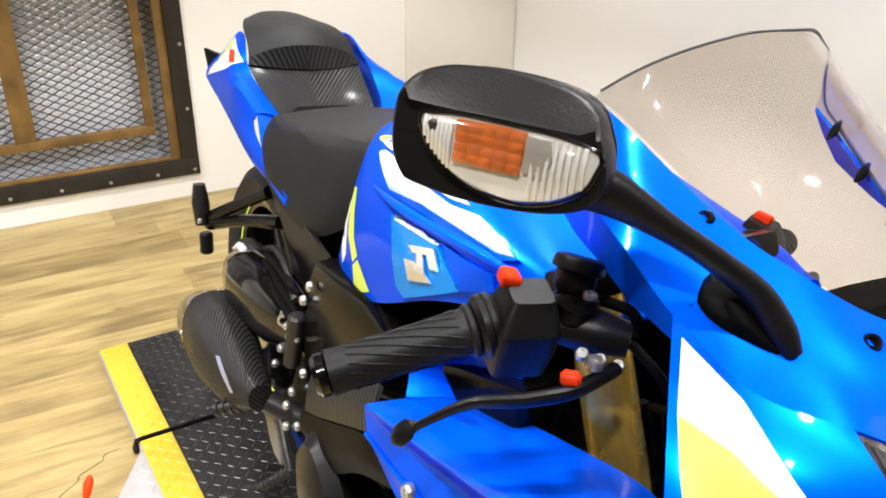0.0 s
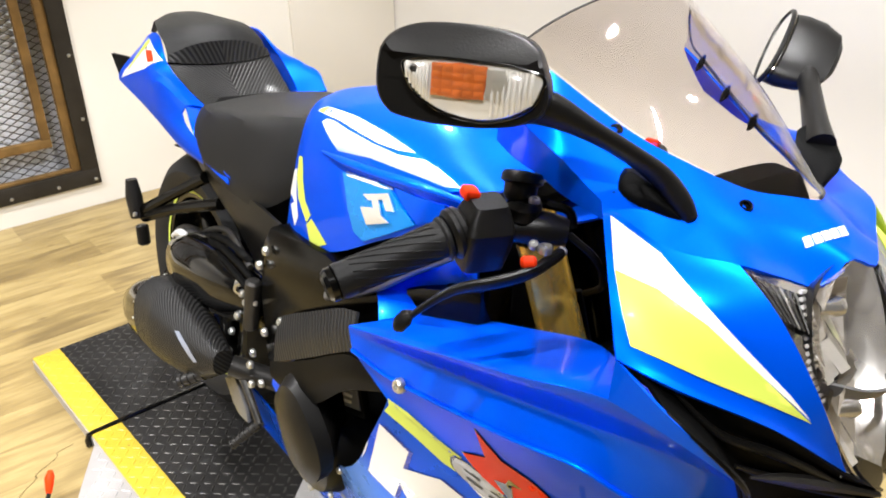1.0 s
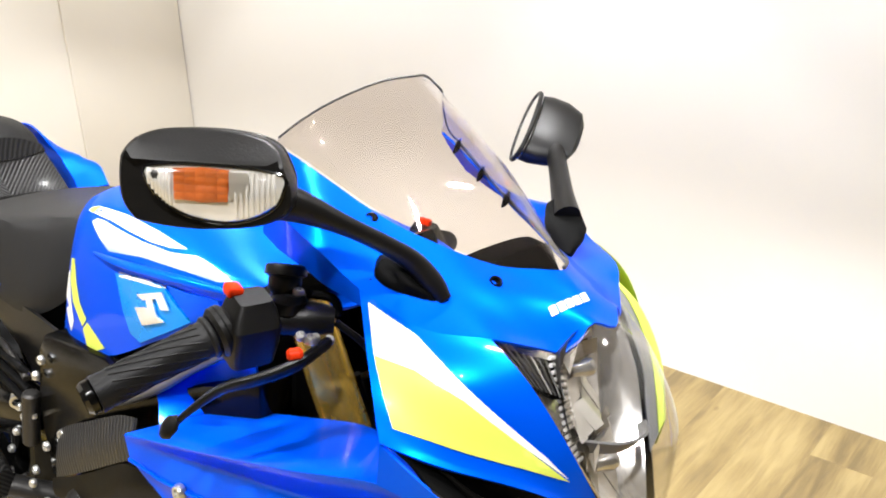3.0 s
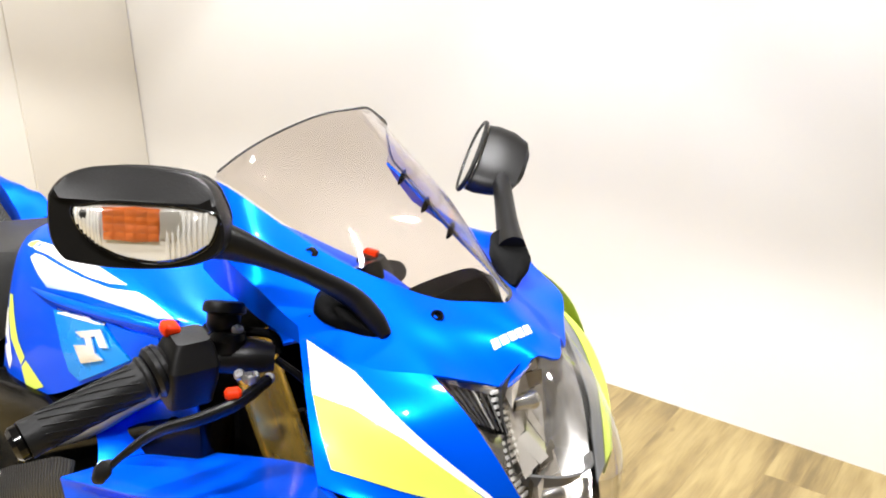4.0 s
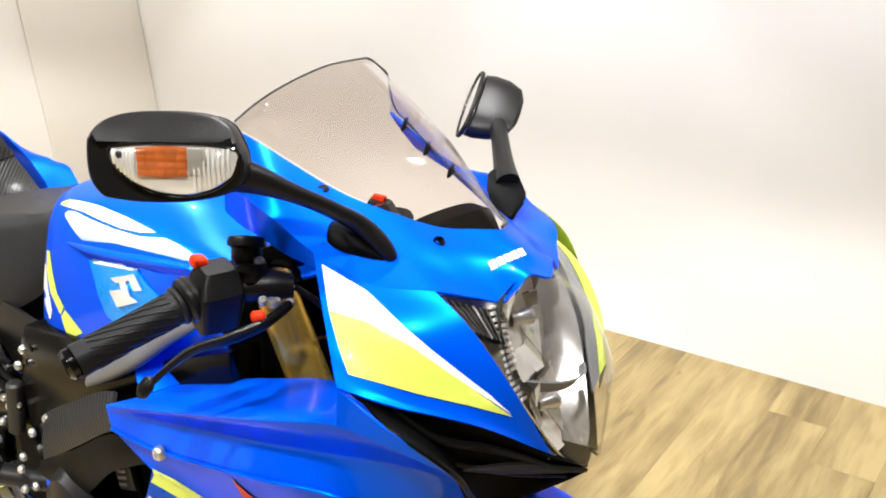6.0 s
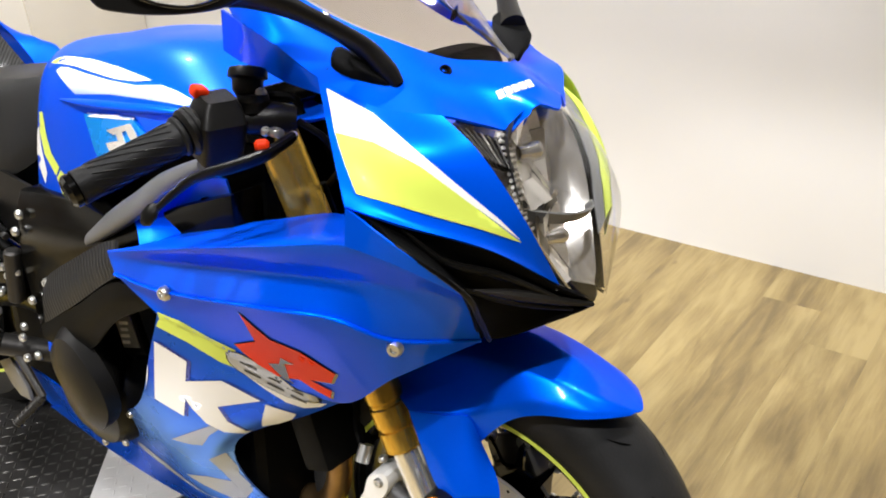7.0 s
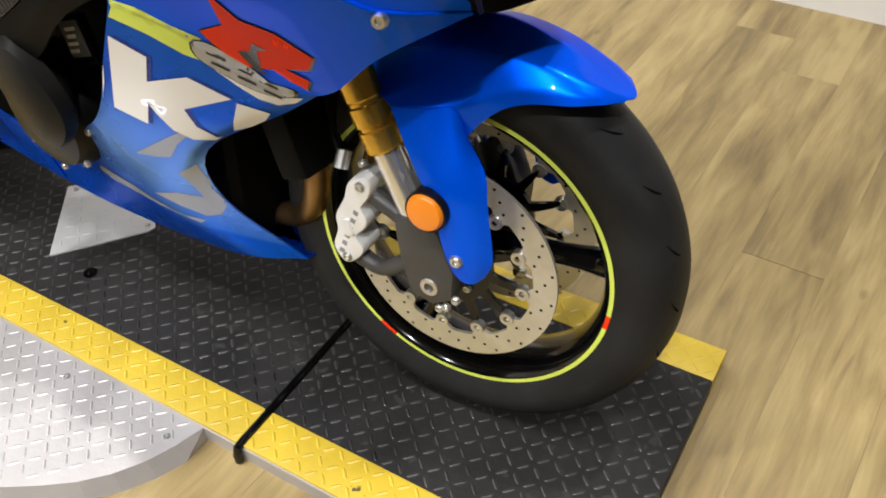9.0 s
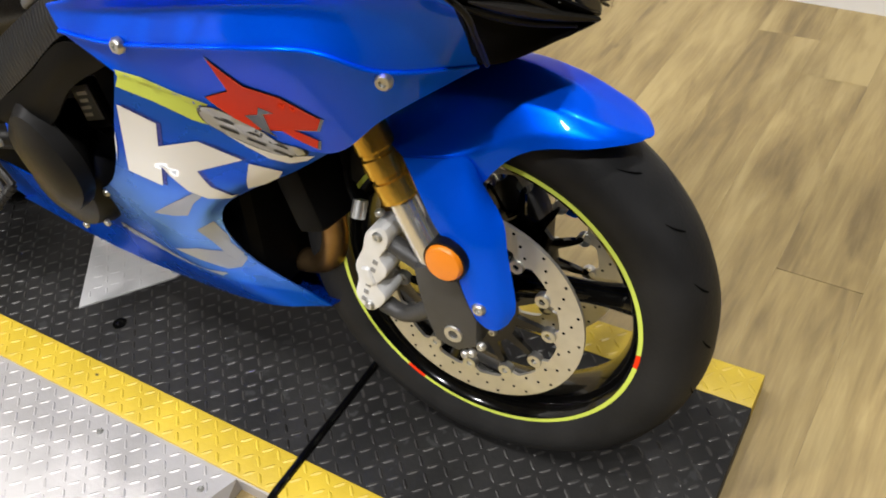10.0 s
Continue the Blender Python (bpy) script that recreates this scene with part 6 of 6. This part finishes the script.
for s in (-1, 1):
    refl = part("reflector", lathe([(0, 0.011), (0.012, 0.0108), (0.022, 0.009), (0.0245, 0.006), (0.0255, 0.0), (0.0255, -0.02)], 36, pose(0.008, 0.146 * s, 0.432) @ pose(0, 0, 0, 0 if s > 0 else 180)), ORANGE, fend, "round amber side reflector")
    part("reflector_rim", lathe([(0.0256, 0.004), (0.0275, 0.004), (0.0280, 0), (0.0275, -0.02)], 36, pose(0.008, 0.146 * s, 0.432) @ pose(0, 0, 0, 0 if s > 0 else 180)), BLACK, refl)
    screw((0.045, 0.138 * s, 0.365), (0, s, 0), 0.009, fend, BOLT, "cover_screw")

# right and left bar
def bar(s):
    e = holder("handlebar", "black clip-on handlebar with rubber grip", STEER)
    f = lambda x, y, z: (x, -y * s, z) if s < 0 else (x - 0.077, -y * s - 0.054, z - 0.026)
    A, B = Vector(f(-0.276, -0.372, 0.860)), Vector(f(-0.210, -0.190, 0.918))
    part("tube", rod(A.lerp(B, 0.02), B, 0.011, 16), FRAME, e)
    line = [A.lerp(B, t) for t in (0.05, 0.12, 0.3, 0.5, 0.62)]
    part("grip", tube(line, [0.0185, 0.0178, 0.0172, 0.0180, 0.0195], 24), GRIP, e, "black ribbed rubber grip")
    way, side_a = (B - A).normalized(), (B - A).normalized().orthogonal().normalized()
    side_b = way.cross(side_a)
    for k in range(14):
        turn0 = 2 * math.pi * k / 14
        pts = []
        for q in range(9):
            t = 0.13 + 0.44 * q / 8
            a = turn0 + 1.7 * q / 8
            r = float(np.interp(t, [0.05, 0.12, 0.3, 0.5, 0.62], [0.0185, 0.0178, 0.0172, 0.0180, 0.0195])) + 0.0002
            pts.append(A.lerp(B, t) + side_a * r * math.cos(a) + side_b * r * math.sin(a))
        part("grip_ridge", tube(pts, 0.0008, 6, 17), GRIP, e)
    part("grip_flange", rod(A.lerp(B, 0.60), A.lerp(B, 0.635), 0.022, 24, bevel=0.003), GRIP, e)
    part("bar_end", rod(A.lerp(B, -0.01), A.lerp(B, 0.06), 0.0175, 20, bevel=0.004), GLOSSB, e, "black bar end weight")
    tilt = pose(*f(-0.216, -0.226, 0.900), 0, 15, 20 * s)
    sec = lambda x, y, z, a, b: (tilt @ Vector((x, y, z)), a, b, tilt.to_3x3() @ Vector((1, 0, 0)), tilt.to_3x3() @ Vector((0, 1, 0)))
    sw = part("switch_box", ringed([sec(0, 0, -0.040, 0.014, 0.016), sec(0, 0, -0.034, 0.021, 0.023), sec(0, 0, -0.008, 0.025, 0.026), sec(0, 0, 0.012, 0.025, 0.026), sec(-0.004, -0.002 * s, 0.026, 0.019, 0.022), sec(-0.006, -0.003 * s, 0.034, 0.015, 0.017)], 24, 6), BLACK, e, "angular black switch housing", angle=24)
    part("throttle_collar", rod(A.lerp(B, 0.64), A.lerp(B, 0.73), 0.0265, 28, bevel=0.004), BLACK, e, "black throttle collar")
    part("housing_seam", rod(A.lerp(B, 0.682), A.lerp(B, 0.690), 0.0269, 28), MATTE, e)
    if s < 0:
        part("kill_switch", block((0.020, 0.017, 0.013), pose(*f(-0.231, -0.231, 0.938), -10, 10, 20 * s), 0.006, 4), RED, sw, "red kill switch")
    else:
        part("light_switch", block((0.020, 0.016, 0.012), pose(*f(-0.216, -0.226, 0.936), -10, 10, 20 * s), 0.004, 3), RED, sw, "red switch on the far housing")
    part("clamp", lathe([(0.02, -0.02), (0.034, -0.018), (0.034, 0.018), (0.02, 0.02)], 24, pose(*f(-0.258, -0.104, 0.86), 66)), FRAME, e)
    lev = part("lever", tube([f(*p) for p in ((-0.150, -0.185, 0.888), (-0.150, -0.225, 0.880), (-0.164, -0.262, 0.874), (-0.184, -0.292, 0.868), (-0.203, -0.316, 0.848), (-0.212, -0.325, 0.836))], [0.011, 0.0115, 0.0105, 0.0085, 0.006, 0.0055], 12, squash=0.55), BLACK, e, "black adjustable brake lever")
    part("lever_ball", ringed([(f(-0.210, -0.322, 0.842), 0.004, 0.004, (1, 0, 0), (0, 0, 1)), (f(-0.212, -0.327, 0.838), 0.0085, 0.0085, (1, 0, 0), (0, 0, 1)), (f(-0.214, -0.333, 0.833), 0.0085, 0.0085, (1, 0, 0), (0, 0, 1)), (f(-0.215, -0.337, 0.830), 0.004, 0.004, (1, 0, 0), (0, 0, 1))], 14, 2), BLACK, lev)
    part("adjuster", rod(f(-0.157, -0.233, 0.890), f(-0.146, -0.222, 0.891), 0.0066, 14, bevel=0.003), RED, lev, "red lever adjuster wheel")
    screw(f(-0.150, -0.207, 0.899), (0.2, 0, 1), 0.0075, lev, BOLT, "pivot_bolt")
    mc = part("master_cylinder", tube([f(-0.200, -0.200, 0.905), f(-0.180, -0.180, 0.905), f(-0.160, -0.162, 0.903)], [0.015, 0.018, 0.014], 18), BLACK, e, "black lever perch")
    part("perch_cap", ringed([(f(-0.196, -0.196, 0.915), 0.018, 0.014, (1, 0, 0), (0, 1, 0)), (f(-0.194, -0.192, 0.926), 0.019, 0.015, (1, 0, 0), (0, 1, 0)), (f(-0.192, -0.188, 0.932), 0.014, 0.010, (1, 0, 0), (0, 1, 0))], 18), BLACK, mc)
    screw(f(-0.186, -0.186, 0.9335), (0.3, 0, 1), 0.006, mc, BOLT, "perch_screw")
    if s < 0:
        part("fluid_pot", lathe([(0, 0.013), (0.015, 0.0135), (0.020, 0.012), (0.0215, 0.008), (0.0215, 0.002), (0.017, 0.0), (0.0165, -0.012), (0.012, -0.018), (0, -0.018)], 28, pose(*f(-0.208, -0.182, 0.944), 70, 0, 25)), BLACK, mc, "round black fluid reservoir")
        part("pot_hose", tube([f(-0.200, -0.180, 0.928), f(-0.165, -0.160, 0.925), f(-0.155, -0.160, 0.908)], 0.005, 8), MATTE, mc)
    for k in range(3):
        screw(f(-0.166 + 0.008 * k, -0.205 + 0.012 * k, 0.898 - 0.004 * k), (0.4, 0.5 * s, 0.8), 0.0055, mc, BOLT, "perch_bolt")
    part("cable", tube([f(-0.16, -0.16, 0.90), f(-0.13, -0.15, 0.88), f(-0.14, -0.12, 0.84), f(-0.19, -0.08, 0.80)], 0.004, 8), MATTE, e)
    return e


bar(1)
bar(-1)
dash = holder("dashboard", "black instrument cluster behind the screen")
part("dash_case", ringed([((-0.130, 0.0, 0.917), 0.075, 0.012, (0, 1, 0), (0.4, 0, 1)), ((-0.095, 0.0, 0.937), 0.085, 0.026, (0, 1, 0), (0.4, 0, 1)), ((-0.060, 0.0, 0.940), 0.070, 0.024, (0, 1, 0), (0.4, 0, 1)), ((-0.030, 0.0, 0.930), 0.045, 0.012, (0, 1, 0), (0.4, 0, 1))], 24), MATTE, dash, "black dash hood")
part("inner_cowl", loft([both([(-0.12, -0.140, 0.958), (-0.10, -0.125, 0.955), (-0.06, -0.10, 0.945), (-0.005, 0, 0.925)], K)[:5], both([(-0.15, -0.115, 0.920), (-0.135, -0.10, 0.912), (-0.12, -0.07, 0.905), (-0.09, 0, 0.90)])[:5]], 30, 4), MATTE, bike, "black inner cowl")

# ---- printed graphics and badges ----
flat = lambda y, pts: [(x, y, z) for x, z in pts]
VIEW = (-0.35, 0.80, -0.45)
SIDE = [side_r, low_r]
d = decal("white_panel", [(-0.078, -0.203, 0.949), (-0.061, -0.200, 0.943), (-0.025, -0.194, 0.930), (0.031, -0.195, 0.902), (0.065, -0.172, 0.867), (0.091, -0.141, 0.830), (0.104, -0.123, 0.806), (0.074, -0.165, 0.849), (0.038, -0.200, 0.890), (-0.005, -0.217, 0.910), (-0.044, -0.228, 0.915)], wing_r, WHITE, bike, way=VIEW, label="white painted cowl panel")
far = flipped(d, k=0.33)
far.data.materials[0] = LIME
tagged(far, "lime painted cowl panel")
d = decal("lime_panel", [(-0.044, -0.228, 0.915), (-0.005, -0.217, 0.910), (0.038, -0.200, 0.890), (0.074, -0.165, 0.849), (0.105, -0.122, 0.803), (0.085, -0.161, 0.824), (0.055, -0.204, 0.845), (0.004, -0.255, 0.871), (-0.018, -0.243, 0.890)], wing_r, LIME, bike, way=VIEW, label="lime painted cowl panel")
flipped(d, k=0.33)
for k in range(5):
    a, b = Vector((0.0235, -0.0555, 0.9325)), Vector((0.0305, -0.058, 0.9255))
    along = Vector((0.0115, 0.052, 0.0065))
    p = a + along * (k / 5)
    q = b + along * (k / 5)
    w = along * 0.155
    decal("logo_block", [p, p + w, q + w, q], cowl, WHITE, bike, way=(-0.6, 0.1, -0.8), thick=0.0012, lift=0.0012, label="white logo block")

LOW = (-0.710, 0.532, -0.461)
Q = -0.24
grown = lambda pts, k, dx=0.0, dz=0.0: [(cx + (x - cx) * k + dx, cz + (z - cz) * k + dz) for cx, cz in [(sum(p[0] for p in pts) / len(pts), sum(p[1] for p in pts) / len(pts))] for x, z in pts]
R_SHAPE = [(-0.205, 0.673), (-0.183, 0.665), (-0.156, 0.657), (-0.105, 0.658), (-0.070, 0.653), (-0.046, 0.650), (-0.051, 0.636), (-0.087, 0.627), (-0.049, 0.625), (-0.050, 0.614), (-0.079, 0.616), (-0.106, 0.621), (-0.145, 0.612), (-0.179, 0.616), (-0.202, 0.623), (-0.218, 0.630), (-0.181, 0.646)]
decal("red_mark_outline", flat(Q, grown(R_SHAPE, 1.05, 0.001, -0.0005)), SIDE, GLOSSB, bike, lift=0.0008, way=LOW, step=0.008, label="black outline of the red mark")
decal("red_mark", flat(Q, R_SHAPE), SIDE, RED, bike, lift=0.0016, way=LOW, step=0.008, label="bright red zigzag mark")
decal("red_mark_gap", flat(Q, [(-0.161, 0.625), (-0.141, 0.631), (-0.138, 0.640), (-0.115, 0.639), (-0.131, 0.634), (-0.123, 0.616), (-0.112, 0.611), (-0.134, 0.613)]), SIDE, GLOSSB, bike, lift=0.0022, way=LOW, step=0.008)
PILL = [(-0.235, 0.611), (-0.224, 0.617), (-0.203, 0.619), (-0.174, 0.616), (-0.140, 0.611), (-0.113, 0.604), (-0.080, 0.606), (-0.067, 0.603), (-0.091, 0.593), (-0.130, 0.587), (-0.179, 0.589), (-0.219, 0.595), (-0.233, 0.601)]
decal("label_outline", flat(Q, grown(PILL, 1.05)), SIDE, GLOSSB, bike, lift=0.0011, way=LOW, step=0.008, smooth=48)
decal("silver_label", flat(Q, PILL), SIDE, SILVER, bike, lift=0.0014, way=LOW, step=0.008, smooth=48, label="silver oval label with dark marks")
for k in range(6):
    x, z = -0.212 + 0.042 * (k // 2) + 0.006 * (k % 2), 0.6100 - 0.0035 * (k // 2) - 0.0095 * (k % 2)
    decal("label_mark", flat(Q, [(x, z), (x + 0.030, z - 0.001), (x + 0.030, z - 0.0035), (x, z - 0.0025)]), SIDE, BLACK, bike, lift=0.0021, way=LOW, step=0.006)
decal("white_stripe", flat(Q, [(-0.208, 0.597), (-0.177, 0.590), (-0.148, 0.588), (-0.115, 0.589), (-0.082, 0.594), (-0.055, 0.602), (-0.068, 0.592), (-0.098, 0.580), (-0.132, 0.577), (-0.170, 0.583), (-0.204, 0.591)]), SIDE, WHITE, bike, way=LOW, label="white fairing stripe")
decal("lime_stripe", flat(Q, [(-0.373, 0.619), (-0.362, 0.625), (-0.319, 0.627), (-0.265, 0.622), (-0.218, 0.621), (-0.231, 0.612), (-0.215, 0.602), (-0.208, 0.596), (-0.251, 0.594), (-0.310, 0.601), (-0.377, 0.604)]), SIDE, LIME, bike, way=LOW, label="lime fairing stripe")
LETTER = [(-0.378, 0.580), (-0.317, 0.572), (-0.327, 0.539), (-0.253, 0.567), (-0.180, 0.562), (-0.269, 0.521), (-0.251, 0.503), (-0.203, 0.498), (-0.262, 0.481), (-0.297, 0.483), (-0.323, 0.498), (-0.334, 0.509), (-0.344, 0.477), (-0.406, 0.481)]
decal("logo_shadow", flat(Q, [(x + 0.008, z + 0.002) for x, z in LETTER]), low_r, DEEP, bike, lift=0.0007, way=LOW, label="dark shadow of the logo shape")
decal("logo_shape", flat(Q, LETTER), low_r, WHITE, bike, lift=0.0014, way=LOW, label="large white angular logo shape")
decal("logo_shape", flat(Q, [(-0.397, 0.572), (-0.394, 0.564), (-0.411, 0.514), (-0.423, 0.492), (-0.452, 0.481), (-0.430, 0.514), (-0.412, 0.541)]), low_r, WHITE, bike, lift=0.0014, way=LOW, label="white logo shape")
decal("logo_shape", flat(Q, [(-0.171, 0.560), (-0.112, 0.565), (-0.128, 0.542), (-0.182, 0.507), (-0.181, 0.532)]), low_r, WHITE, bike, lift=0.0014, way=LOW, label="white logo shape")
decal("silver_swoosh", flat(Q, [(-0.387, 0.418), (-0.335, 0.453), (-0.292, 0.480), (-0.259, 0.493), (-0.296, 0.462), (-0.315, 0.436), (-0.343, 0.427)]), low_r, SWOOSH, bike, way=LOW, label="silver swoosh")
decal("silver_swoosh", flat(Q, [(-0.371, 0.353), (-0.320, 0.373), (-0.262, 0.383), (-0.282, 0.398), (-0.307, 0.412), (-0.267, 0.439), (-0.247, 0.422), (-0.216, 0.404), (-0.214, 0.382), (-0.231, 0.361), (-0.264, 0.348), (-0.313, 0.349)]), low_r, SWOOSH, bike, way=LOW, label="silver swoosh")
decal("silver_edge", flat(Q, [(-0.602, 0.387), (-0.549, 0.358), (-0.468, 0.348), (-0.421, 0.344), (-0.375, 0.337), (-0.318, 0.331), (-0.266, 0.339), (-0.280, 0.329), (-0.357, 0.331), (-0.439, 0.332), (-0.496, 0.332), (-0.553, 0.340)]), low_r, SWOOSH, bike, way=LOW, label="silver fairing edge line")

decal("can_badge", [(-0.995, -0.29, 0.432), (-0.983, -0.29, 0.436), (-0.945, -0.285, 0.418), (-0.920, -0.28, 0.400), (-0.930, -0.28, 0.394), (-0.958, -0.285, 0.410)], can_body, SWOOSH, bike, way=(0, 1, -0.3), label="small silver can badge")
# tank shoulders, knee panels and graphics
TV = (-0.826, 0.499, -0.261)
T = -0.17
shoulder = decal("tank_shoulder", flat(T, [(-0.674, 0.905), (-0.640, 0.921), (-0.595, 0.925), (-0.485, 0.917), (-0.406, 0.907), (-0.352, 0.900), (-0.314, 0.890), (-0.356, 0.875), (-0.435, 0.871), (-0.521, 0.865), (-0.620, 0.856), (-0.646, 0.875)]), tank, BLUE, bike, way=TV, lift=0.0055, thick=0.005, step=0.008, label="raised blue tank shoulder")
knee = decal("knee_panel", flat(T, [(-0.590, 0.837), (-0.534, 0.846), (-0.477, 0.849), (-0.450, 0.833), (-0.419, 0.819), (-0.483, 0.785), (-0.538, 0.756), (-0.562, 0.762), (-0.577, 0.790)]), tank, SKY, bike, way=TV, lift=0.0045, thick=0.004, step=0.01, label="light blue raised knee panel")
decal("knee_panel", flat(T, [(-0.463, 0.853), (-0.417, 0.855), (-0.355, 0.862), (-0.350, 0.848), (-0.391, 0.831), (-0.413, 0.822), (-0.442, 0.837)]), tank, BLUE, bike, way=TV, lift=0.0065, thick=0.006, step=0.01, label="blue raised knee wedge")
ridge = part("tank_ridge", tube([(-0.652, -0.172, 0.850), (-0.560, -0.1855, 0.861), (-0.471, -0.1835, 0.868), (-0.400, -0.178, 0.874), (-0.325, -0.168, 0.876)], [0.002, 0.006, 0.0065, 0.006, 0.003], 10, squash=0.7), BLUE, bike, "raised tank shoulder ridge")
flipped(ridge)
TOPS = [tank, shoulder]
decal("white_stripe", flat(T, [(-0.629, 0.920), (-0.595, 0.922), (-0.554, 0.923), (-0.485, 0.918), (-0.419, 0.909), (-0.458, 0.902), (-0.505, 0.899), (-0.561, 0.902), (-0.602, 0.906), (-0.652, 0.906)]), TOPS, WHITE, bike, way=TV, label="white tank stripe")
decal("white_stripe", flat(T, [(-0.661, 0.899), (-0.621, 0.902), (-0.579, 0.898), (-0.522, 0.895), (-0.460, 0.896), (-0.400, 0.905), (-0.372, 0.902), (-0.346, 0.896), (-0.328, 0.891), (-0.362, 0.883), (-0.411, 0.881), (-0.463, 0.878), (-0.527, 0.874), (-0.610, 0.862), (-0.633, 0.874), (-0.650, 0.887)]), TOPS, FADE, bike, way=TV, label="white tank stripe that fades to blue")
decal("lime_edge", flat(T, [(-0.671, 0.906), (-0.661, 0.912), (-0.641, 0.919), (-0.631, 0.920), (-0.642, 0.915), (-0.654, 0.906)]), TOPS, LIME, bike, way=TV, label="lime corner of the tank stripe")
# Highlight along the knee panel's edge, painted as a white line.
decal("panel_edge_glint", flat(T, [(-0.586, 0.840), (-0.472, 0.8505), (-0.478, 0.8455), (-0.585, 0.834)]), [tank, knee], WHITE, bike, way=TV, lift=0.0014, label="thin white highlight painted along the panel edge")
for shape in ([(-0.541, 0.822), (-0.497, 0.836), (-0.481, 0.841), (-0.467, 0.822), (-0.486, 0.817), (-0.494, 0.829), (-0.512, 0.823), (-0.527, 0.818)], [(-0.547, 0.803), (-0.520, 0.811), (-0.502, 0.808), (-0.479, 0.803), (-0.532, 0.783)], [(-0.520, 0.823), (-0.505, 0.827), (-0.497, 0.806), (-0.512, 0.800)]):
    decal("tank_badge", flat(T, shape), [tank, knee], CHROME, bike, way=TV, lift=0.0035, thick=0.002, label="chrome badge bar")
decal("lime_stripe", flat(T, [(-0.728, 0.821), (-0.716, 0.823), (-0.713, 0.787), (-0.706, 0.759), (-0.689, 0.741), (-0.703, 0.725), (-0.729, 0.754), (-0.734, 0.789)]), tank, LIME, bike, way=TV, label="lime tank stripe")
decal("lime_stripe", flat(T, [(-0.687, 0.737), (-0.641, 0.713), (-0.690, 0.689), (-0.702, 0.722)]), tank, LIME, bike, way=TV, label="lime tank stripe")
decal("white_stripe", flat(T, [(-0.748, 0.791), (-0.735, 0.799), (-0.736, 0.761), (-0.730, 0.724), (-0.742, 0.704), (-0.753, 0.724), (-0.766, 0.738)]), tank, WHITE, bike, way=TV, label="white tank stripe")

# tail graphics
decal("white_tip", [(-1.525, -0.108, 0.863), (-1.415, -0.123, 0.837), (-1.463, -0.146, 0.813), (-1.576, -0.139, 0.780), (-1.688, -0.129, 0.747), (-1.644, -0.127, 0.780), (-1.558, -0.124, 0.824)], tail_r, WHITE, bike, way=(-0.6, 0.6, -0.3), label="white tail tip")
decal("lime_edge", [(-1.559, -0.106, 0.851), (-1.535, -0.106, 0.863), (-1.510, -0.112, 0.860), (-1.555, -0.128, 0.822), (-1.610, -0.133, 0.782), (-1.625, -0.130, 0.780), (-1.587, -0.120, 0.818)], tail_r, LIME, bike, way=(-0.6, 0.6, -0.3), lift=0.0014, label="lime tail edge")
decal("red_mark", [(-1.514, -0.123, 0.842), (-1.467, -0.125, 0.849), (-1.429, -0.137, 0.832), (-1.459, -0.140, 0.827)], tail_r, RED, bike, way=(-0.6, 0.6, -0.3), lift=0.002, label="small red tail mark")

# ---- small things on the floor ----
tool = tagged(new("red_handle"), "small red rubber-tipped lever standing on the floor", "lever")
tool.matrix_basis = pose(-1.352, -0.372, FLOOR)
part("stem", tube([(0, 0, 0), (0.004, 0.004, 0.012), (0.002, 0.010, 0.022)], [0.006, 0.005, 0.005], 10), CAST, tool)
part("tip", ringed([((0.002, 0.008, 0.016), 0.005, 0.005, (1, 0, 0), (0, 1, 0)), ((-0.004, 0.014, 0.030), 0.009, 0.009, (1, 0, 0), (0, 1, 0)), ((-0.012, 0.022, 0.050), 0.011, 0.011, (1, 0, 0), (0, 1, 0)), ((-0.017, 0.027, 0.060), 0.006, 0.006, (1, 0, 0), (0, 1, 0))], 14, 2), RED, tool, "soft red tip")
crack = tagged(part("floor_crack", tube([(-1.33, -0.50, FLOOR), (-1.37, -0.455, FLOOR), (-1.42, -0.40, FLOOR), (-1.445, -0.362, FLOOR), (-1.462, -0.355, FLOOR), (-1.487, -0.30, FLOOR), (-1.505, -0.29, FLOOR), (-1.51, -0.25, FLOOR)], [0.0006, 0.0012, 0.0016, 0.0012, 0.0018, 0.0012, 0.0014, 0.0005], 6, squash=0.4), GROOVE, None), "thin dark crack in the floor", "crack", kind="structure")

# ---- floor planks, last ----
def plank_mesh(w, L):
    bm = block((w, L, 0.008), None, 0)
    return mesh_of(bm, "plank", False)


rng = random.Random(5)
PW, PL = 0.152, 1.22
whole = plank_mesh(PW - 0.0003, PL - 0.0002)
whole.materials.append(PLANK)
cuts = {}
u, row = U0 + 0.001, 0
while u + PW < U1:
    v = V0 + rng.uniform(-1.1, 0)
    while v < V1 + 0.06:
        a, b = max(v, V0), min(v + PL, V1 + 0.06)
        if b - a > 0.05:
            if b - a > PL - 0.01:
                me = whole
            else:
                key = round(b - a, 2)
                if key not in cuts:
                    cuts[key] = plank_mesh(PW - 0.0003, key - 0.0002)
                    cuts[key].materials.append(PLANK)
                me = cuts[key]
            ob = new("plank", me)
            ob.parent = floor
            ob.matrix_parent_inverse = floor.matrix_basis.inverted()
            ob.matrix_basis = ROOM @ pose(u + PW / 2, (a + b) / 2, FLOOR - 0.004)
        v += PL
    u += PW
